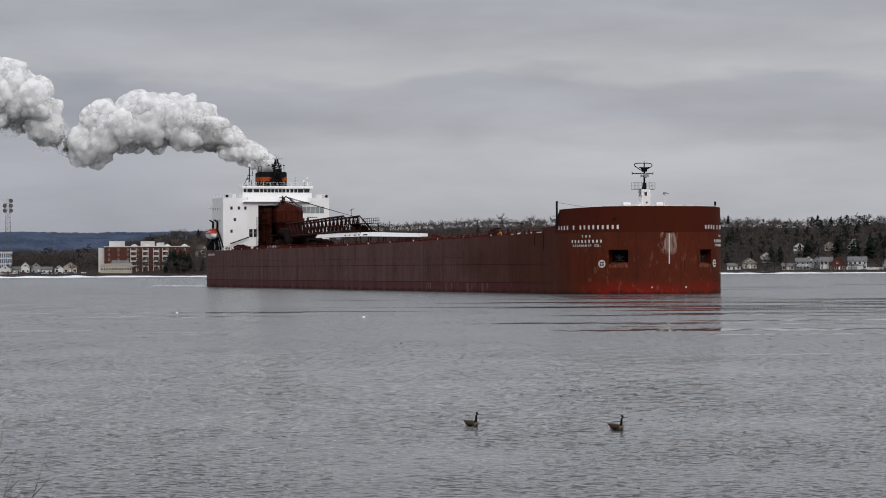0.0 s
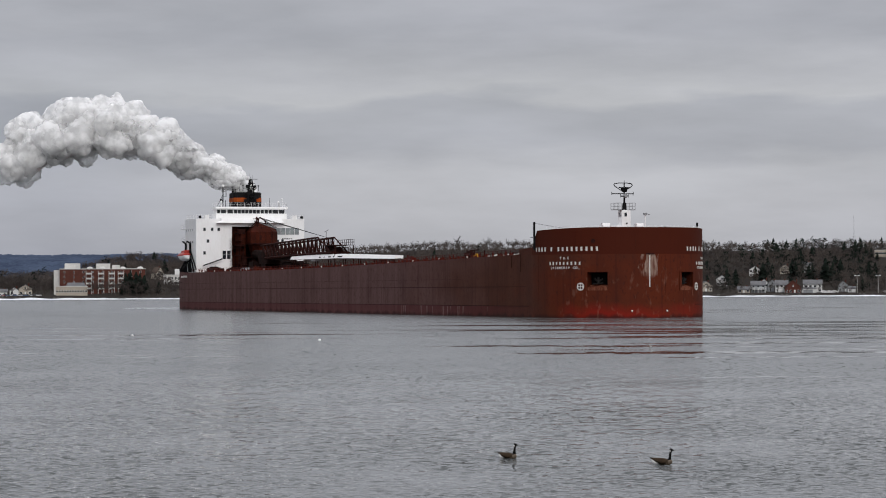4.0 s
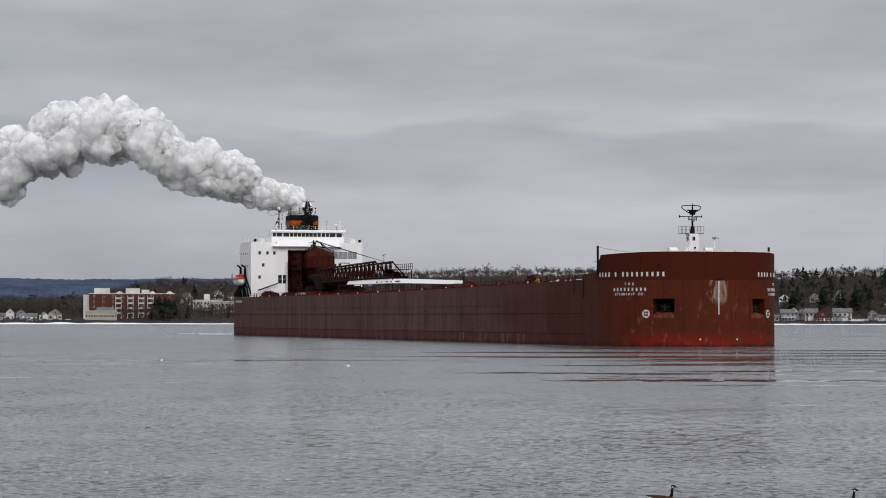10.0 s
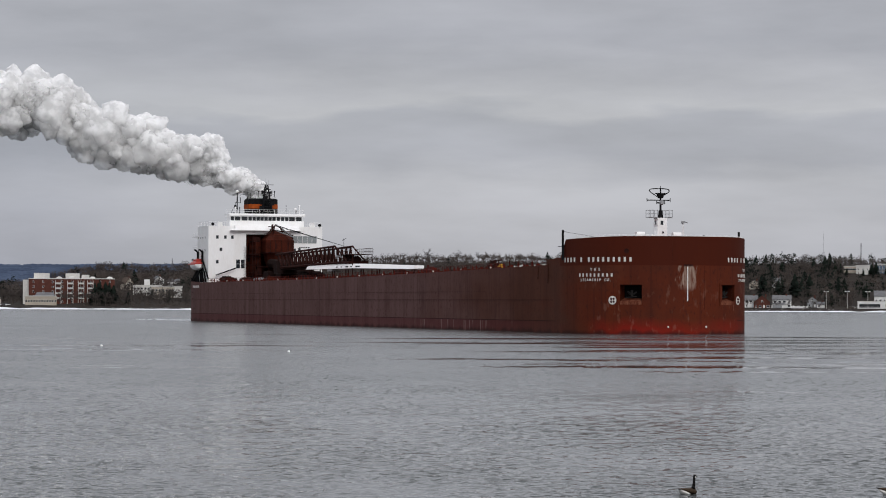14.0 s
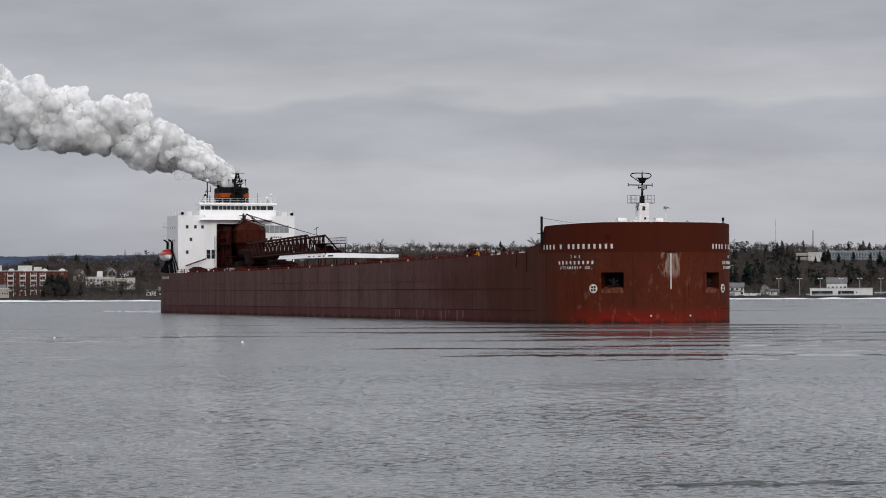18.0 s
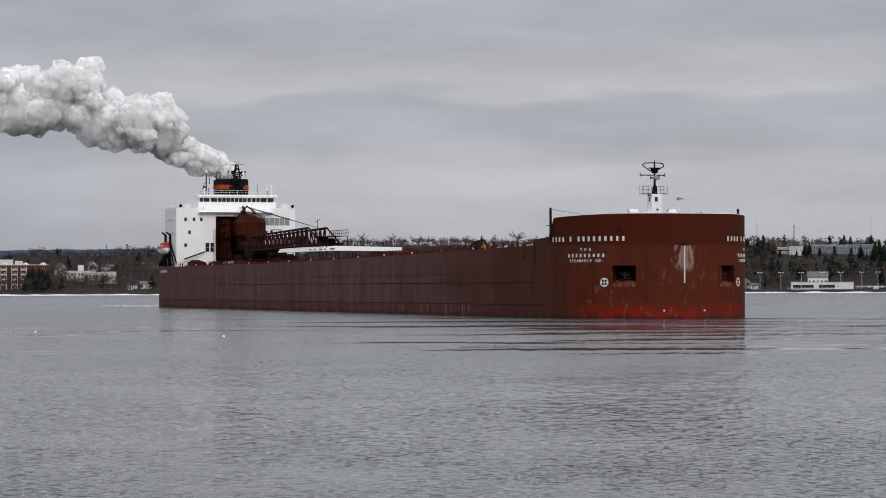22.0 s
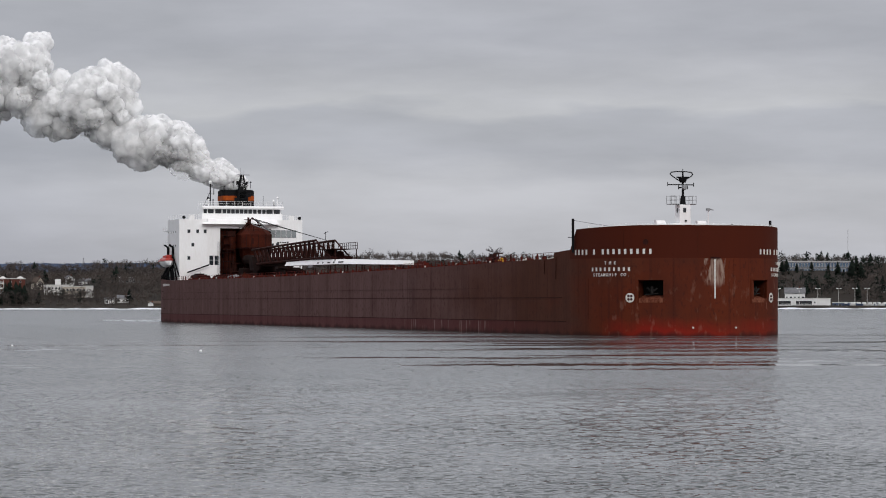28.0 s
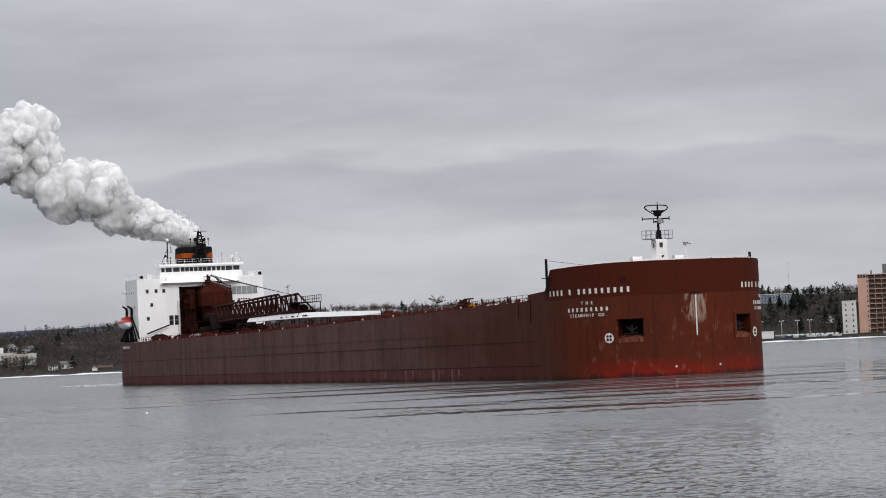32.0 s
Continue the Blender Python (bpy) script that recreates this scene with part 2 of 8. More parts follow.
M_RUN = material("pale_rust_run", (0.20, 0.085, 0.055), (0.12, 0.04, 0.025), 0.8, scale=1.5)
M_GREY = material("grey_steel", (0.30, 0.31, 0.32), (0.2, 0.2, 0.21), 0.5, scale=1.5)


# ======== mesh helpers ========
def bx(bm, x0, x1, y0, y1, z0, z1):
    v = [bm.verts.new(p) for p in ((x0, y0, z0), (x1, y0, z0), (x1, y1, z0), (x0, y1, z0), (x0, y0, z1), (x1, y0, z1), (x1, y1, z1), (x0, y1, z1))]
    for f in ((0, 3, 2, 1), (4, 5, 6, 7), (0, 1, 5, 4), (1, 2, 6, 5), (2, 3, 7, 6), (3, 0, 4, 7)):
        bm.faces.new([v[i] for i in f])
    return v


def tube(bm, p, q, r, seg=6, r2=None):
    p, q = Vector(p), Vector(q)
    d = (q - p).normalized()
    u = d.orthogonal().normalized()
    w = d.cross(u)
    r2 = r if r2 is None else r2
    rings = []
    for c, s in ((p, r), (q, r2)):
        rings.append([bm.verts.new(c + (u * math.cos(a) + w * math.sin(a)) * s) for a in (2 * math.pi * i / seg for i in range(seg))])
    for i in range(seg):
        j = (i + 1) % seg
        bm.faces.new((rings[0][i], rings[0][j], rings[1][j], rings[1][i]))
    bm.faces.new(rings[0][::-1])
    bm.faces.new(rings[1])


def loft(bm, rings, caps=True):
    """Skin between closed rings of points."""
    vs = [[bm.verts.new(p) for p in r] for r in rings]
    n = len(vs[0])
    for a, c in zip(vs, vs[1:]):
        for i in range(n):
            j = (i + 1) % n
            bm.faces.new((a[i], a[j], c[j], c[i]))
    if caps:
        bm.faces.new(vs[0][::-1])
        bm.faces.new(vs[-1])
    return vs


def mesh_of(name, bm, mat, smooth=False, bevel=0.0):
    if bevel:
        bmesh.ops.bevel(bm, geom=bm.edges[:], offset=bevel, segments=1, affect="EDGES", clamp_overlap=True)
    bmesh.ops.recalc_face_normals(bm, faces=bm.faces)
    me = bpy.data.meshes.new(name)
    bm.to_mesh(me)
    bm.free()
    me.materials.append(mat)
    if smooth:
        me.polygons.foreach_set("use_smooth", [True] * len(me.polygons))
    return me


def part(name, bm, mat, parent, label="", smooth=False, bevel=0.0):
    return piece(name, mesh_of(name, bm, mat, smooth, bevel), parent, label=label)


def piece(name, me, parent, m=None, label=""):
    ob = new(name, me)
    ob.parent = parent
    if m is not None:
        ob.matrix_basis = m
    if label:
        ob["label"] = label
    return ob


def boxpart(name, dims, mat, parent, label="", bevel=0.0):
    bm = bmesh.new()
    bx(bm, *dims)
    return part(name, bm, mat, parent, label, bevel=bevel)


# ======== the ship: x forward, y to port, z up from the waterline ========
def deck_z(x):
    return 10.3 + 1.5 * max(0.0, (x - 100) / 185) ** 1.5


BOW_X, BOW_A, BOW_B, BOW_N = 288.7, 19.8, 16.25, 2.35


def bow_point(a, out=0.0):
    """Point of the bow's plan at a degrees round from starboard, with its outward normal."""
    a = radians(a)
    s, c = math.sin(a), math.cos(a)
    k = (abs(s) ** BOW_N + abs(c) ** BOW_N) ** (-1 / BOW_N)
    s, c = s * k, c * k
    n = Vector((abs(s) ** (BOW_N - 1) / BOW_A, -math.copysign(abs(c) ** (BOW_N - 1), c) / BOW_B, 0)).normalized()
    return Vector((BOW_X + BOW_A * s, -BOW_B * c, 0)) + n * out, n


def bow_panel(bm, a0, a1, z0, z1, out=0.03, steps=4, inset=0.12):
    """A thin plate that lies on the bow's curve."""
    rows = []
    for i in range(steps + 1):
        a = a0 + (a1 - a0) * i / steps
        p, n = bow_point(a, out)
        q, _ = bow_point(a, -inset)
        rows.append([(p.x, p.y, z0), (p.x, p.y, z1), (q.x, q.y, z1), (q.x, q.y, z0)])
    loft(bm, rows)


POCKETS, POCKET_Z = ((51.0, 63.0), (112.5, 124.5)), (5.55, 8.35)
LETTERS = {}


def letter_mesh(ch, h):
    """One upright block letter, h high, standing on its origin."""
    if (ch, h) not in LETTERS:
        cu = bpy.data.curves.new("letter", "FONT")
        cu.body, cu.size, cu.align_x, cu.extrude, cu.offset, cu.resolution_u = ch, h / 0.69, "CENTER", 0.015, h * 0.03, 2
        ob = new("letter", cu)
        bpy.context.view_layer.update()
        LETTERS[ch, h] = me = bpy.data.meshes.new_from_object(ob)
        me.materials.clear()
        me.materials.append(M_LETTER)
        bpy.data.objects.remove(ob)
    return LETTERS[ch, h]


def build_ship():
    ship = new("bulk_carrier")
    tagged(ship, "long rust-red lake freighter with a white deckhouse, under way", "ship")
    # plan of the hull from the stern, starboard, round the bow
    plan = [(0.0, -15.2), (0.6, -15.9), (2.0, -16.15)] + [(x, -16.15) for x in range(12, 284, 8)] + [(283.6, -16.15), (283.61, -16.15), (288.7, -16.15), (290.9, None), (291.6, None), (292.3, None), (293.0, None)]
    star = []
    for x, y in plan:
        star.append((x, y if y is not None else -BOW_B * (1 - ((x - BOW_X) / BOW_A) ** BOW_N) ** (1 / BOW_N)))
    arc = [(p, a) for p, a in ((bow_point(a)[0], a) for a in [*range(9, 48, 3), *(48 + 1.5 * i for i in range(15)), *range(72, 91, 3)]) if p.x > 293.3]
    angle = {len(star) + i: a for i, (p, a) in enumerate(arc)}
    star += [(p.x, p.y) for p, a in arc]
    if abs(star[-1][1]) > 0.01:
        star.append((BOW_X + BOW_A, 0.0))

    def top(x, k):
        if x < 10:
            return 10.75
        if x <= 283.6:
            return deck_z(x) + 0.12
        if x <= 290.9:
            return 12.75 + 0.045 * (x - 283.6)
        return min(12.95 + 3.15 * (x - 290.9) / 2.05, 16.05 + 0.45 * min(1.0, (x - 290.9) / 14))
    bm = bmesh.new()
    full = star + [(x, -y) for x, y in reversed(star[:-1])]
    lows = [bm.verts.new((x, y, -4)) for x, y in full]
    rims = [[bm.verts.new((x, y, z)) for x, y in full] for z in (2.1, POCKET_Z[0], POCKET_Z[1])]
    tops = [bm.verts.new((x, y, top(x, 0))) for x, y in full]
    n = len(full)
    for i in range(n):
        j = (i + 1) % n
        u = angle.get(i, -1) if i < len(star) - 1 else 180 - angle.get(n - i, 181)
        v = angle.get(j, -1) if j < len(star) else 180 - angle.get(n - j, 181)
        for k, (p, q) in enumerate(zip([lows, *rims], [*rims, tops])):
            if k == 2 and any(a0 - 0.01 <= min(u, v) and max(u, v) <= a1 + 0.01 for a0, a1 in POCKETS):
                continue
            bm.faces.new((p[i], p[j], q[j], q[i]))
    # inner face of the bulwark, which gives the plating its thickness
    inn = [bm.verts.new((min(max(x, 0.15), 308.2) if abs(y) > 1 or x < 1 else x - 0.25, y * 0.985, top(x, 0))) for x, y in full]
    dek = [bm.verts.new((v.co.x, v.co.y, min(deck_z(v.co.x), 11.9))) for v in inn]
    for i in range(n):
        j = (i + 1) % n
        bm.faces.new((tops[i], tops[j], inn[j], inn[i]))
        bm.faces.new((inn[i], inn[j], dek[j], dek[i]))
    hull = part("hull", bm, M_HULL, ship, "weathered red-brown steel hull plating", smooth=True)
    hull.data.set_sharp_from_angle(angle=radians(28))
    bm = bmesh.new()
    k = len(star)
    xs = [(x, y) for x, y in star]
    for (x0, y0), (x1, y1) in zip(xs, xs[1:]):
        if x1 - x0 < 0.02:
            continue
        z0, z1 = min(deck_z(x0), 11.9) - 0.02, min(deck_z(x1), 11.9) - 0.02
        q = [bm.verts.new(p) for p in ((x0, y0 * 0.99, z0), (x1, y1 * 0.99, z1), (x1, -y1 * 0.99, z1), (x0, -y0 * 0.99, z0))]
        bm.faces.new(q)
    bmesh.ops.remove_doubles(bm, verts=bm.verts, dist=0.001)
    part("main_deck", bm, M_DECK, ship, "rust-red deck plating")
    bm = bmesh.new()
    fc = [(x, y) for x, y in star if x >= 292.9]
    ring = [(x, y * 0.98) for x, y in fc] + [(x, -y * 0.98) for x, y in reversed(fc[:-1])]
    loft(bm, [[(min(x, 308.1), y, z) for x, y in ring] for z in (14.85, 15.1)])
    part("forecastle_deck", bm, M_DECK, ship)
    # pale capping rail along the top of the bow
    bm = bmesh.new()
    caps = [bow_point(a, -0.05)[0] for a in range(16, 165, 4)]
    for p, q in zip(caps, caps[1:]):
        tube(bm, (p.x, p.y, top(p.x, 0) + 0.02), (q.x, q.y, top(q.x, 0) + 0.02), 0.06, 5)
    part("bulwark_cap", bm, M_LETTER, hull, "pale capping rail on the bulwark")
    # fender strips along the side
    for z, x1, h in ((2.1, 300, 0.10), (5.75, 287, 0.09), (7.3, 250, 0.03)):
        for s in (-1, 1):
            bm = bmesh.new()
            bx(bm, 0.5, min(x1, 288.6), s * 16.14, s * 16.2, z - h / 2, z + h / 2)
            part("fender_strip", bm, M_RUST_D, hull, "dark rubbing strip")
    # vertical welds and pipes on the plating
    weld = bmesh.new()
    bx(weld, -0.03, 0.03, -0.012, 0.012, -1, 1)
    weld = mesh_of("plate_seam", weld, M_HULL)
    rnd = random.Random(4)
    for x in range(14, 284, 19):
        z0 = rnd.choice((2.2, 5.8))
        z1 = deck_z(x)
        piece("plate_seam", weld, hull, Matrix.LocRotScale((x + rnd.uniform(-2, 2), -16.15, (z0 + z1) / 2), None, (1, 1, (z1 - z0) / 2)))
    for x, z0, z1 in ((284.6, 8.6, 12.0), (279.5, 9.4, 11.6)):
        bm = bmesh.new()
        tube(bm, (x, -16.25, z0), (x, -16.2, z1), 0.06)
        part("drain_pipe", bm, M_RUST_D, hull)

    # marks on both sides of the bow; the lettering is drawn as plain bars
    def bars(a0, a1, z0, z1, groups, mirrored):
        if mirrored:
            a0, a1 = 176.5 - a1, 176.5 - a0
        total = sum(groups) + 0.8 * (len(groups) - 1)
        pos = 0.0
        for g in groups:
            for i in range(g):
                u0, u1 = (pos + i + 0.22) / total, (pos + i + 0.6) / total
                b0, b1 = a0 + (a1 - a0) * u0, a0 + (a1 - a0) * u1
                bm = bmesh.new()
                bow_panel(bm, b0, b1, z0, z1, 0.035, 1)
                part("lettering_bar", bm, M_LETTER, hull, "plain white painted bar")
            pos += g + 0.8
    def words(a0, a1, z0, z1, text, mirrored):
        if mirrored:
            a0, a1 = 176.5 - a1, 176.5 - a0
        for i, ch in enumerate(text):
            if ch != " ":
                p, nrm = bow_point(a0 + (a1 - a0) * (i + 0.5) / len(text), 0.03)
                side = Vector((-nrm.y, nrm.x, 0))
                turn = Matrix((side, (0, 0, 1), nrm)).transposed().to_4x4()
                piece("letter", letter_mesh(ch, z1 - z0), hull, Matrix.Translation((p.x, p.y, z0)) @ turn, "white painted letter")
    for mir in (False, True):
        bars(10.5, 58.5, 12.22, 12.98, (4, 1, 9), mir)
        words(32.4, 40.2, 10.7, 11.14, "THE", mir)
        bars(24.4, 47.8, 9.7, 10.25, (9,), mir)
        words(25.8, 46.6, 8.93, 9.37, "STEAMSHIP CO.", mir)
        c = 180 - 51 if mir else 46.8
        p, nrm = bow_point(c, 0.05)
        turn = nrm.to_track_quat("Z", "Y").to_matrix().to_4x4()
        at = Matrix.Translation((p.x, p.y, 5.72)) @ turn
        bm = bmesh.new()
        bmesh.ops.create_cone(bm, segments=24, radius1=0.72, radius2=0.72, depth=0.06, cap_ends=True)
        disc = part("thruster_mark", bm, M_LETTER, hull, "white disc with a dark cross")
        disc.matrix_basis = at
        for q in range(4):
            bm = bmesh.new()
            a = radians(45 + 90 * q)
            bmesh.ops.create_cone(bm, segments=10, radius1=0.21, radius2=0.21, depth=0.08, cap_ends=True,
                                  matrix=Matrix.Translation((0.34 * math.cos(a), 0.34 * math.sin(a), 0.005)))
            part("cross_blade", bm, M_HULL, disc)
        # anchor pocket: recess with a shade-black back, its frame, and the anchor in it
        a0, a1 = POCKETS[mir]
        z0, z1 = POCKET_Z
        pocket = new("anchor_pocket")
        pocket.parent = hull
        pocket["label"] = "recessed anchor pocket in the bow plating"
        rim = [bow_point(a0 + (a1 - a0) * i / 4, -0.004)[0] for i in range(5)]
        deep = [bow_point(a0 + 0.6 + (a1 - a0 - 1.2) * i / 4, -1.7)[0] for i in range(5)]
        bm = bmesh.new()
        loft(bm, [[(p.x, p.y, z0 + 0.45), (p.x, p.y, z1 - 0.1), (q.x, q.y, z1 - 0.1), (q.x, q.y, z0 + 0.45)] for p, q in ((d, bow_point(a0, -1.8)[0] * 0 + d * 1.0 + Vector((-0.1, 0, 0))) for d in deep)])
        part("pocket_back", bm, M_RECESS_SHADE, pocket)
        for nm, quads in (("pocket_sill", [(rim[i], rim[i + 1], deep[i + 1], deep[i], z0, z0 + 0.5) for i in range(4)]), ("pocket_roof", [(rim[i], rim[i + 1], deep[i + 1], deep[i], z1, z1 - 0.1) for i in range(4)])):
            bm = bmesh.new()
            for p, q, r, t, zo, zi in quads:
                bm.faces.new([bm.verts.new(v) for v in ((p.x, p.y, zo), (q.x, q.y, zo), (r.x, r.y, zi), (t.x, t.y, zi))])
            bmesh.ops.remove_doubles(bm, verts=bm.verts, dist=0.01)
            bmesh.ops.solidify(bm, geom=bm.faces[:], thickness=0.05)
            part(nm, bm, M_SCRAPED if nm == "pocket_sill" else M_HULL, pocket)
        for k in (0, 4):
            bm = bmesh.new()
            p, q = rim[k], deep[k]
            bm.faces.new([bm.verts.new(v) for v in ((p.x, p.y, z0), (q.x, q.y, z0 + 0.45), (q.x, q.y, z1), (p.x, p.y, z1))])
            bmesh.ops.solidify(bm, geom=bm.faces[:], thickness=0.05)
            part("pocket_cheek", bm, M_HULL, pocket)
        for u0, u1, w0, w1 in ((a0 - 0.7, a0, 4.9, 8.55), (a1, a1 + 0.6, 5.1, 8.55), (a0 - 0.7, a1 + 0.6, 8.36, 8.55)):
            bm = bmesh.new()
            bow_panel(bm, u0, u1, w0, w1, 0.14, 3)
            part("pocket_frame", bm, M_HULL, pocket)
        bm = bmesh.new()
        bow_panel(bm, a0 + 0.2, a1 - 0.2, z0 - 0.55, z0 - 0.02, 0.06, 4)
        part("pocket_lip", bm, M_SCRAPED, pocket, "scraped lip under the anchor pocket")
        mid = (a0 + a1) / 2
        p, nrm = bow_point(mid, -0.75)
        side = Vector((-nrm.y, nrm.x, 0))
        bm = bmesh.new()
        c0 = Vector((p.x, p.y, 6.9))
        tube(bm, c0 + Vector((0, 0, 0.5)), c0 - Vector((0, 0, 0.5)), 0.22)
        tube(bm, c0 - side * 0.75 + Vector((0, 0, 0.35)), c0 - side * 0.25 - Vector((0, 0, 0.15)), 0.14, r2=0.2)
        tube(bm, c0 + side * 0.8 + Vector((0, 0, 0.2)), c0 + side * 0.2 - Vector((0, 0, 0.2)), 0.12, r2=0.2)
        tube(bm, c0 - side * 1.1 - Vector((0, 0, 0.75)), c0 + side * 0.9 - Vector((0, 0, 0.55)), 0.1)
        part("anchor", bm, M_ANCHOR, pocket, "dark stowed anchor")
        bm = bmesh.new()
        bow_panel(bm, a0 - 0.9 if not mir else a1 - 0.4, a0 - 0.5 if not mir else a1, 4.0, 5.6, 0.03, 1)
        part("rust_run", bm, M_RUN, hull, "pale drip stain below the pocket")
    for a in (77.9, 102.1):
        p, nrm = bow_point(a, 0.05)
        bm = bmesh.new()
        bmesh.ops.create_uvsphere(bm, u_segments=10, v_segments=6, radius=0.17)
        o = part("draft_marker", bm, M_LETTER, hull, "small white dot near the waterline")
        o.matrix_basis = Matrix.Translation((p.x, p.y, 1.25))
    bm = bmesh.new()
    bow_panel(bm, 128, 170, 2.3, 2.45, 0.05, 12, 0.05)
    part("plate_seam", bm, M_RUST, hull, "weld seam on the bow")
    for a, z0, z1 in ((14, 2.5, 11.5), (22.5, 2.5, 8.6), (43.5, 11.6, 15.8), (68, 2.5, 11.5), (80.5, 11.7, 16.0), (101, 4.2, 11.5), (150, 2.5, 11.5)):
        bm = bmesh.new()
        bow_panel(bm, a - 0.09, a + 0.09, z0, z1, 0.02, 1, 0.05)
        part("plate_seam", bm, M_RUST, hull)
    bm = bmesh.new()
    p, nrm = bow_point(54.5, 0.03)
    bmesh.ops.create_cone(bm, segments=16, radius1=0.42, radius2=0.42, depth=0.06, cap_ends=True)
    part("hawse_cover", bm, M_RUST_D, hull, "round plate on the upper bow").matrix_basis = Matrix.Translation((p.x, p.y, 14.0)) @ nrm.to_track_quat("Z", "Y").to_matrix().to_4x4()
    bm = bmesh.new()
    bow_panel(bm, 89.55, 90.2, 5.6, 11.4, 0.10, 1)
    part("stem_bar", bm, M_LETTER, hull, "pale vertical bar on the stem")
    bm = bmesh.new()
    bow_panel(bm, 87.5, 93.0, 11.55, 11.8, 0.14, 2)
    part("stem_bracket", bm, M_RUST_D, hull)
    for i in range(6):
        boxpart("lettering_bar", (4.0 + i * 1.3, 4.0 + i * 1.3 + 0.7, -16.2, -16.14, 9.0, 9.6), M_LETTER, hull, "plain white painted bar")
    for x, z in ((3.0, 7.6), (3.0, 6.0), (5.0, 3.4)):
        boxpart("draft_mark", (x, x + 1.6, -16.2, -16.14, z, z + 0.14), M_RUST_D, hull)
    build_forecastle(ship)
    build_deckhouse(ship)
    build_unloader(ship)
    build_deck_gear(ship)
    return ship


def build_forecastle(ship):
    # bow mast
    tower = boxpart("mast_tower", (296.1, 297.9, -1.1, 0.7, 14.9, 19.9), M_WHITE, ship, "white box mast tower", bevel=0.05)
    for y0, y1, z0, z1 in ((-0.55, -0.05, 18.7, 19.4), (-1.12, -1.0, 18.7, 19.4)):
        if y0 < -1:
            boxpart("tower_window", (296.8, 297.3, -1.13, -1.1, z0, z1), M_GLASSD, tower)
        else:
            boxpart("tower_window", (297.9, 297.93, y0, y1, z0, z1), M_GLASSD, tower)
    boxpart("tower_lamp", (297.9, 298.1, -0.25, 0.0, 17.3, 17.55), M_BLACK, tower)
    boxpart("tower_foot", (295.8, 298.6, -2.6, -1.1, 14.9, 17.0), M_WHITE, tower, bevel=0.05)
    mast = bmesh.new()
    tube(mast, (297, -0.2, 19.8), (297, -0.2, 24.9), 0.24, 8, 0.12)
    tube(mast, (297, -0.2, 19.8), (297, -0.2, 21.2), 0.5, 8, 0.36)
    mast = part("foremast", mast, M_BLACK, ship, "black steel foremast")
    for y0, y1 in ((-2.6, -1.0), (0.5, 1.7)):
        cage = boxpart("platform_cage", (296.3, 297.7, y0, y1, 19.9, 19.98), M_GREY, mast, "grey railed side platform")
        for x in (296.3, 297.7):
            for z in (20.0, 20.6, 21.2):
                bm = bmesh.new()
                tube(bm, (x, y0, z), (x, y1, z), 0.045, 4)
                part("cage_rail", bm, M_GREY, cage)
            for y in (y0, (y0 + y1) / 2, y1):
                bm = bmesh.new()
                tube(bm, (x, y, 19.95), (x, y, 21.25), 0.045, 4)
                part("cage_post", bm, M_GREY, cage)
    for z, y0, y1, r in ((22.95, -2.7, 1.6, 0.09), (22.5, -0.9, 0.6, 0.12)):
        bm = bmesh.new()
        tube(bm, (297, y0, z), (297, y1, z), r, 6)
        for y in (y0, y1):
            tube(bm, (297, y, z - 0.25), (297, y, z + 0.35), 0.07, 5)
        part("yard_arm", bm, M_BLACK, mast)
    bm = bmesh.new()
    ring = [(-2.1, 24.85), (-1.2, 24.95), (0.4, 24.95), (1.2, 24.85), (1.45, 24.55), (1.2, 24.25), (0.0, 23.6), (-0.9, 23.6), (-2.0, 24.3), (-2.3, 24.6)]
    for (ya, za), (yb, zb) in zip(ring, ring[1:] + ring[:1]):
        tube(bm, (297, ya, za), (297, yb, zb), 0.085, 5)
    part("guard_ring", bm, M_BLACK, mast, "black hoop round the mast head")
    bm = bmesh.new()
    tube(bm, (297, -0.2, 23.3), (297, -0.2, 24.0), 0.5, 8, 0.75)
    tube(bm, (296.9, -1.2, 24.1), (297.1, 0.9, 24.1), 0.1, 6)
    part("radar", bm, M_BLACK, mast)
    bm = bmesh.new()
    bmesh.ops.create_cone(bm, segments=12, radius1=0.45, radius2=0.35, depth=0.4, cap_ends=True, matrix=pose(297.5, -0.1, 22.55, 0, 90, 0))
    part("searchlight", bm, M_GREY, mast, "grey round searchlight")
    bm = bmesh.new()
    tube(bm, (297, -0.2, 24.9), (297, -0.2, 25.4), 0.06, 5)
    part("mast_head_light", bm, M_BLACK, mast)
    for y in (-3.6, 3.2):
        bm = bmesh.new()
        r = 0.6
        loft(bm, [[(296 + dx, y + dy, z) for dx, dy in ((-r - e, -0.75), (r + e, -0.75), (r + e, 0.75), (-r - e, 0.75))] for z, e in ((15.0, 0.0), (17.0, 0.0), (17.5, -0.2))])
        part("vent_housing", bm, M_WHITE, ship, "small white vent housing")
    bm = bmesh.new()
    tube(bm, (297, 4.0, 15), (297, 4.0, 19.2), 0.1, 6)
    pole = part("signal_post", bm, M_WHITE, ship, "thin white signal post")
    bm = bmesh.new()
    bx(bm, 296.8, 297.3, 3.7, 4.2, 19.0, 19.4)
    tube(bm, (297.0, 4.2, 19.3), (297.4, 4.7, 19.1), 0.08, 5)
    part("signal_lamp", bm, M_GREY, pole)
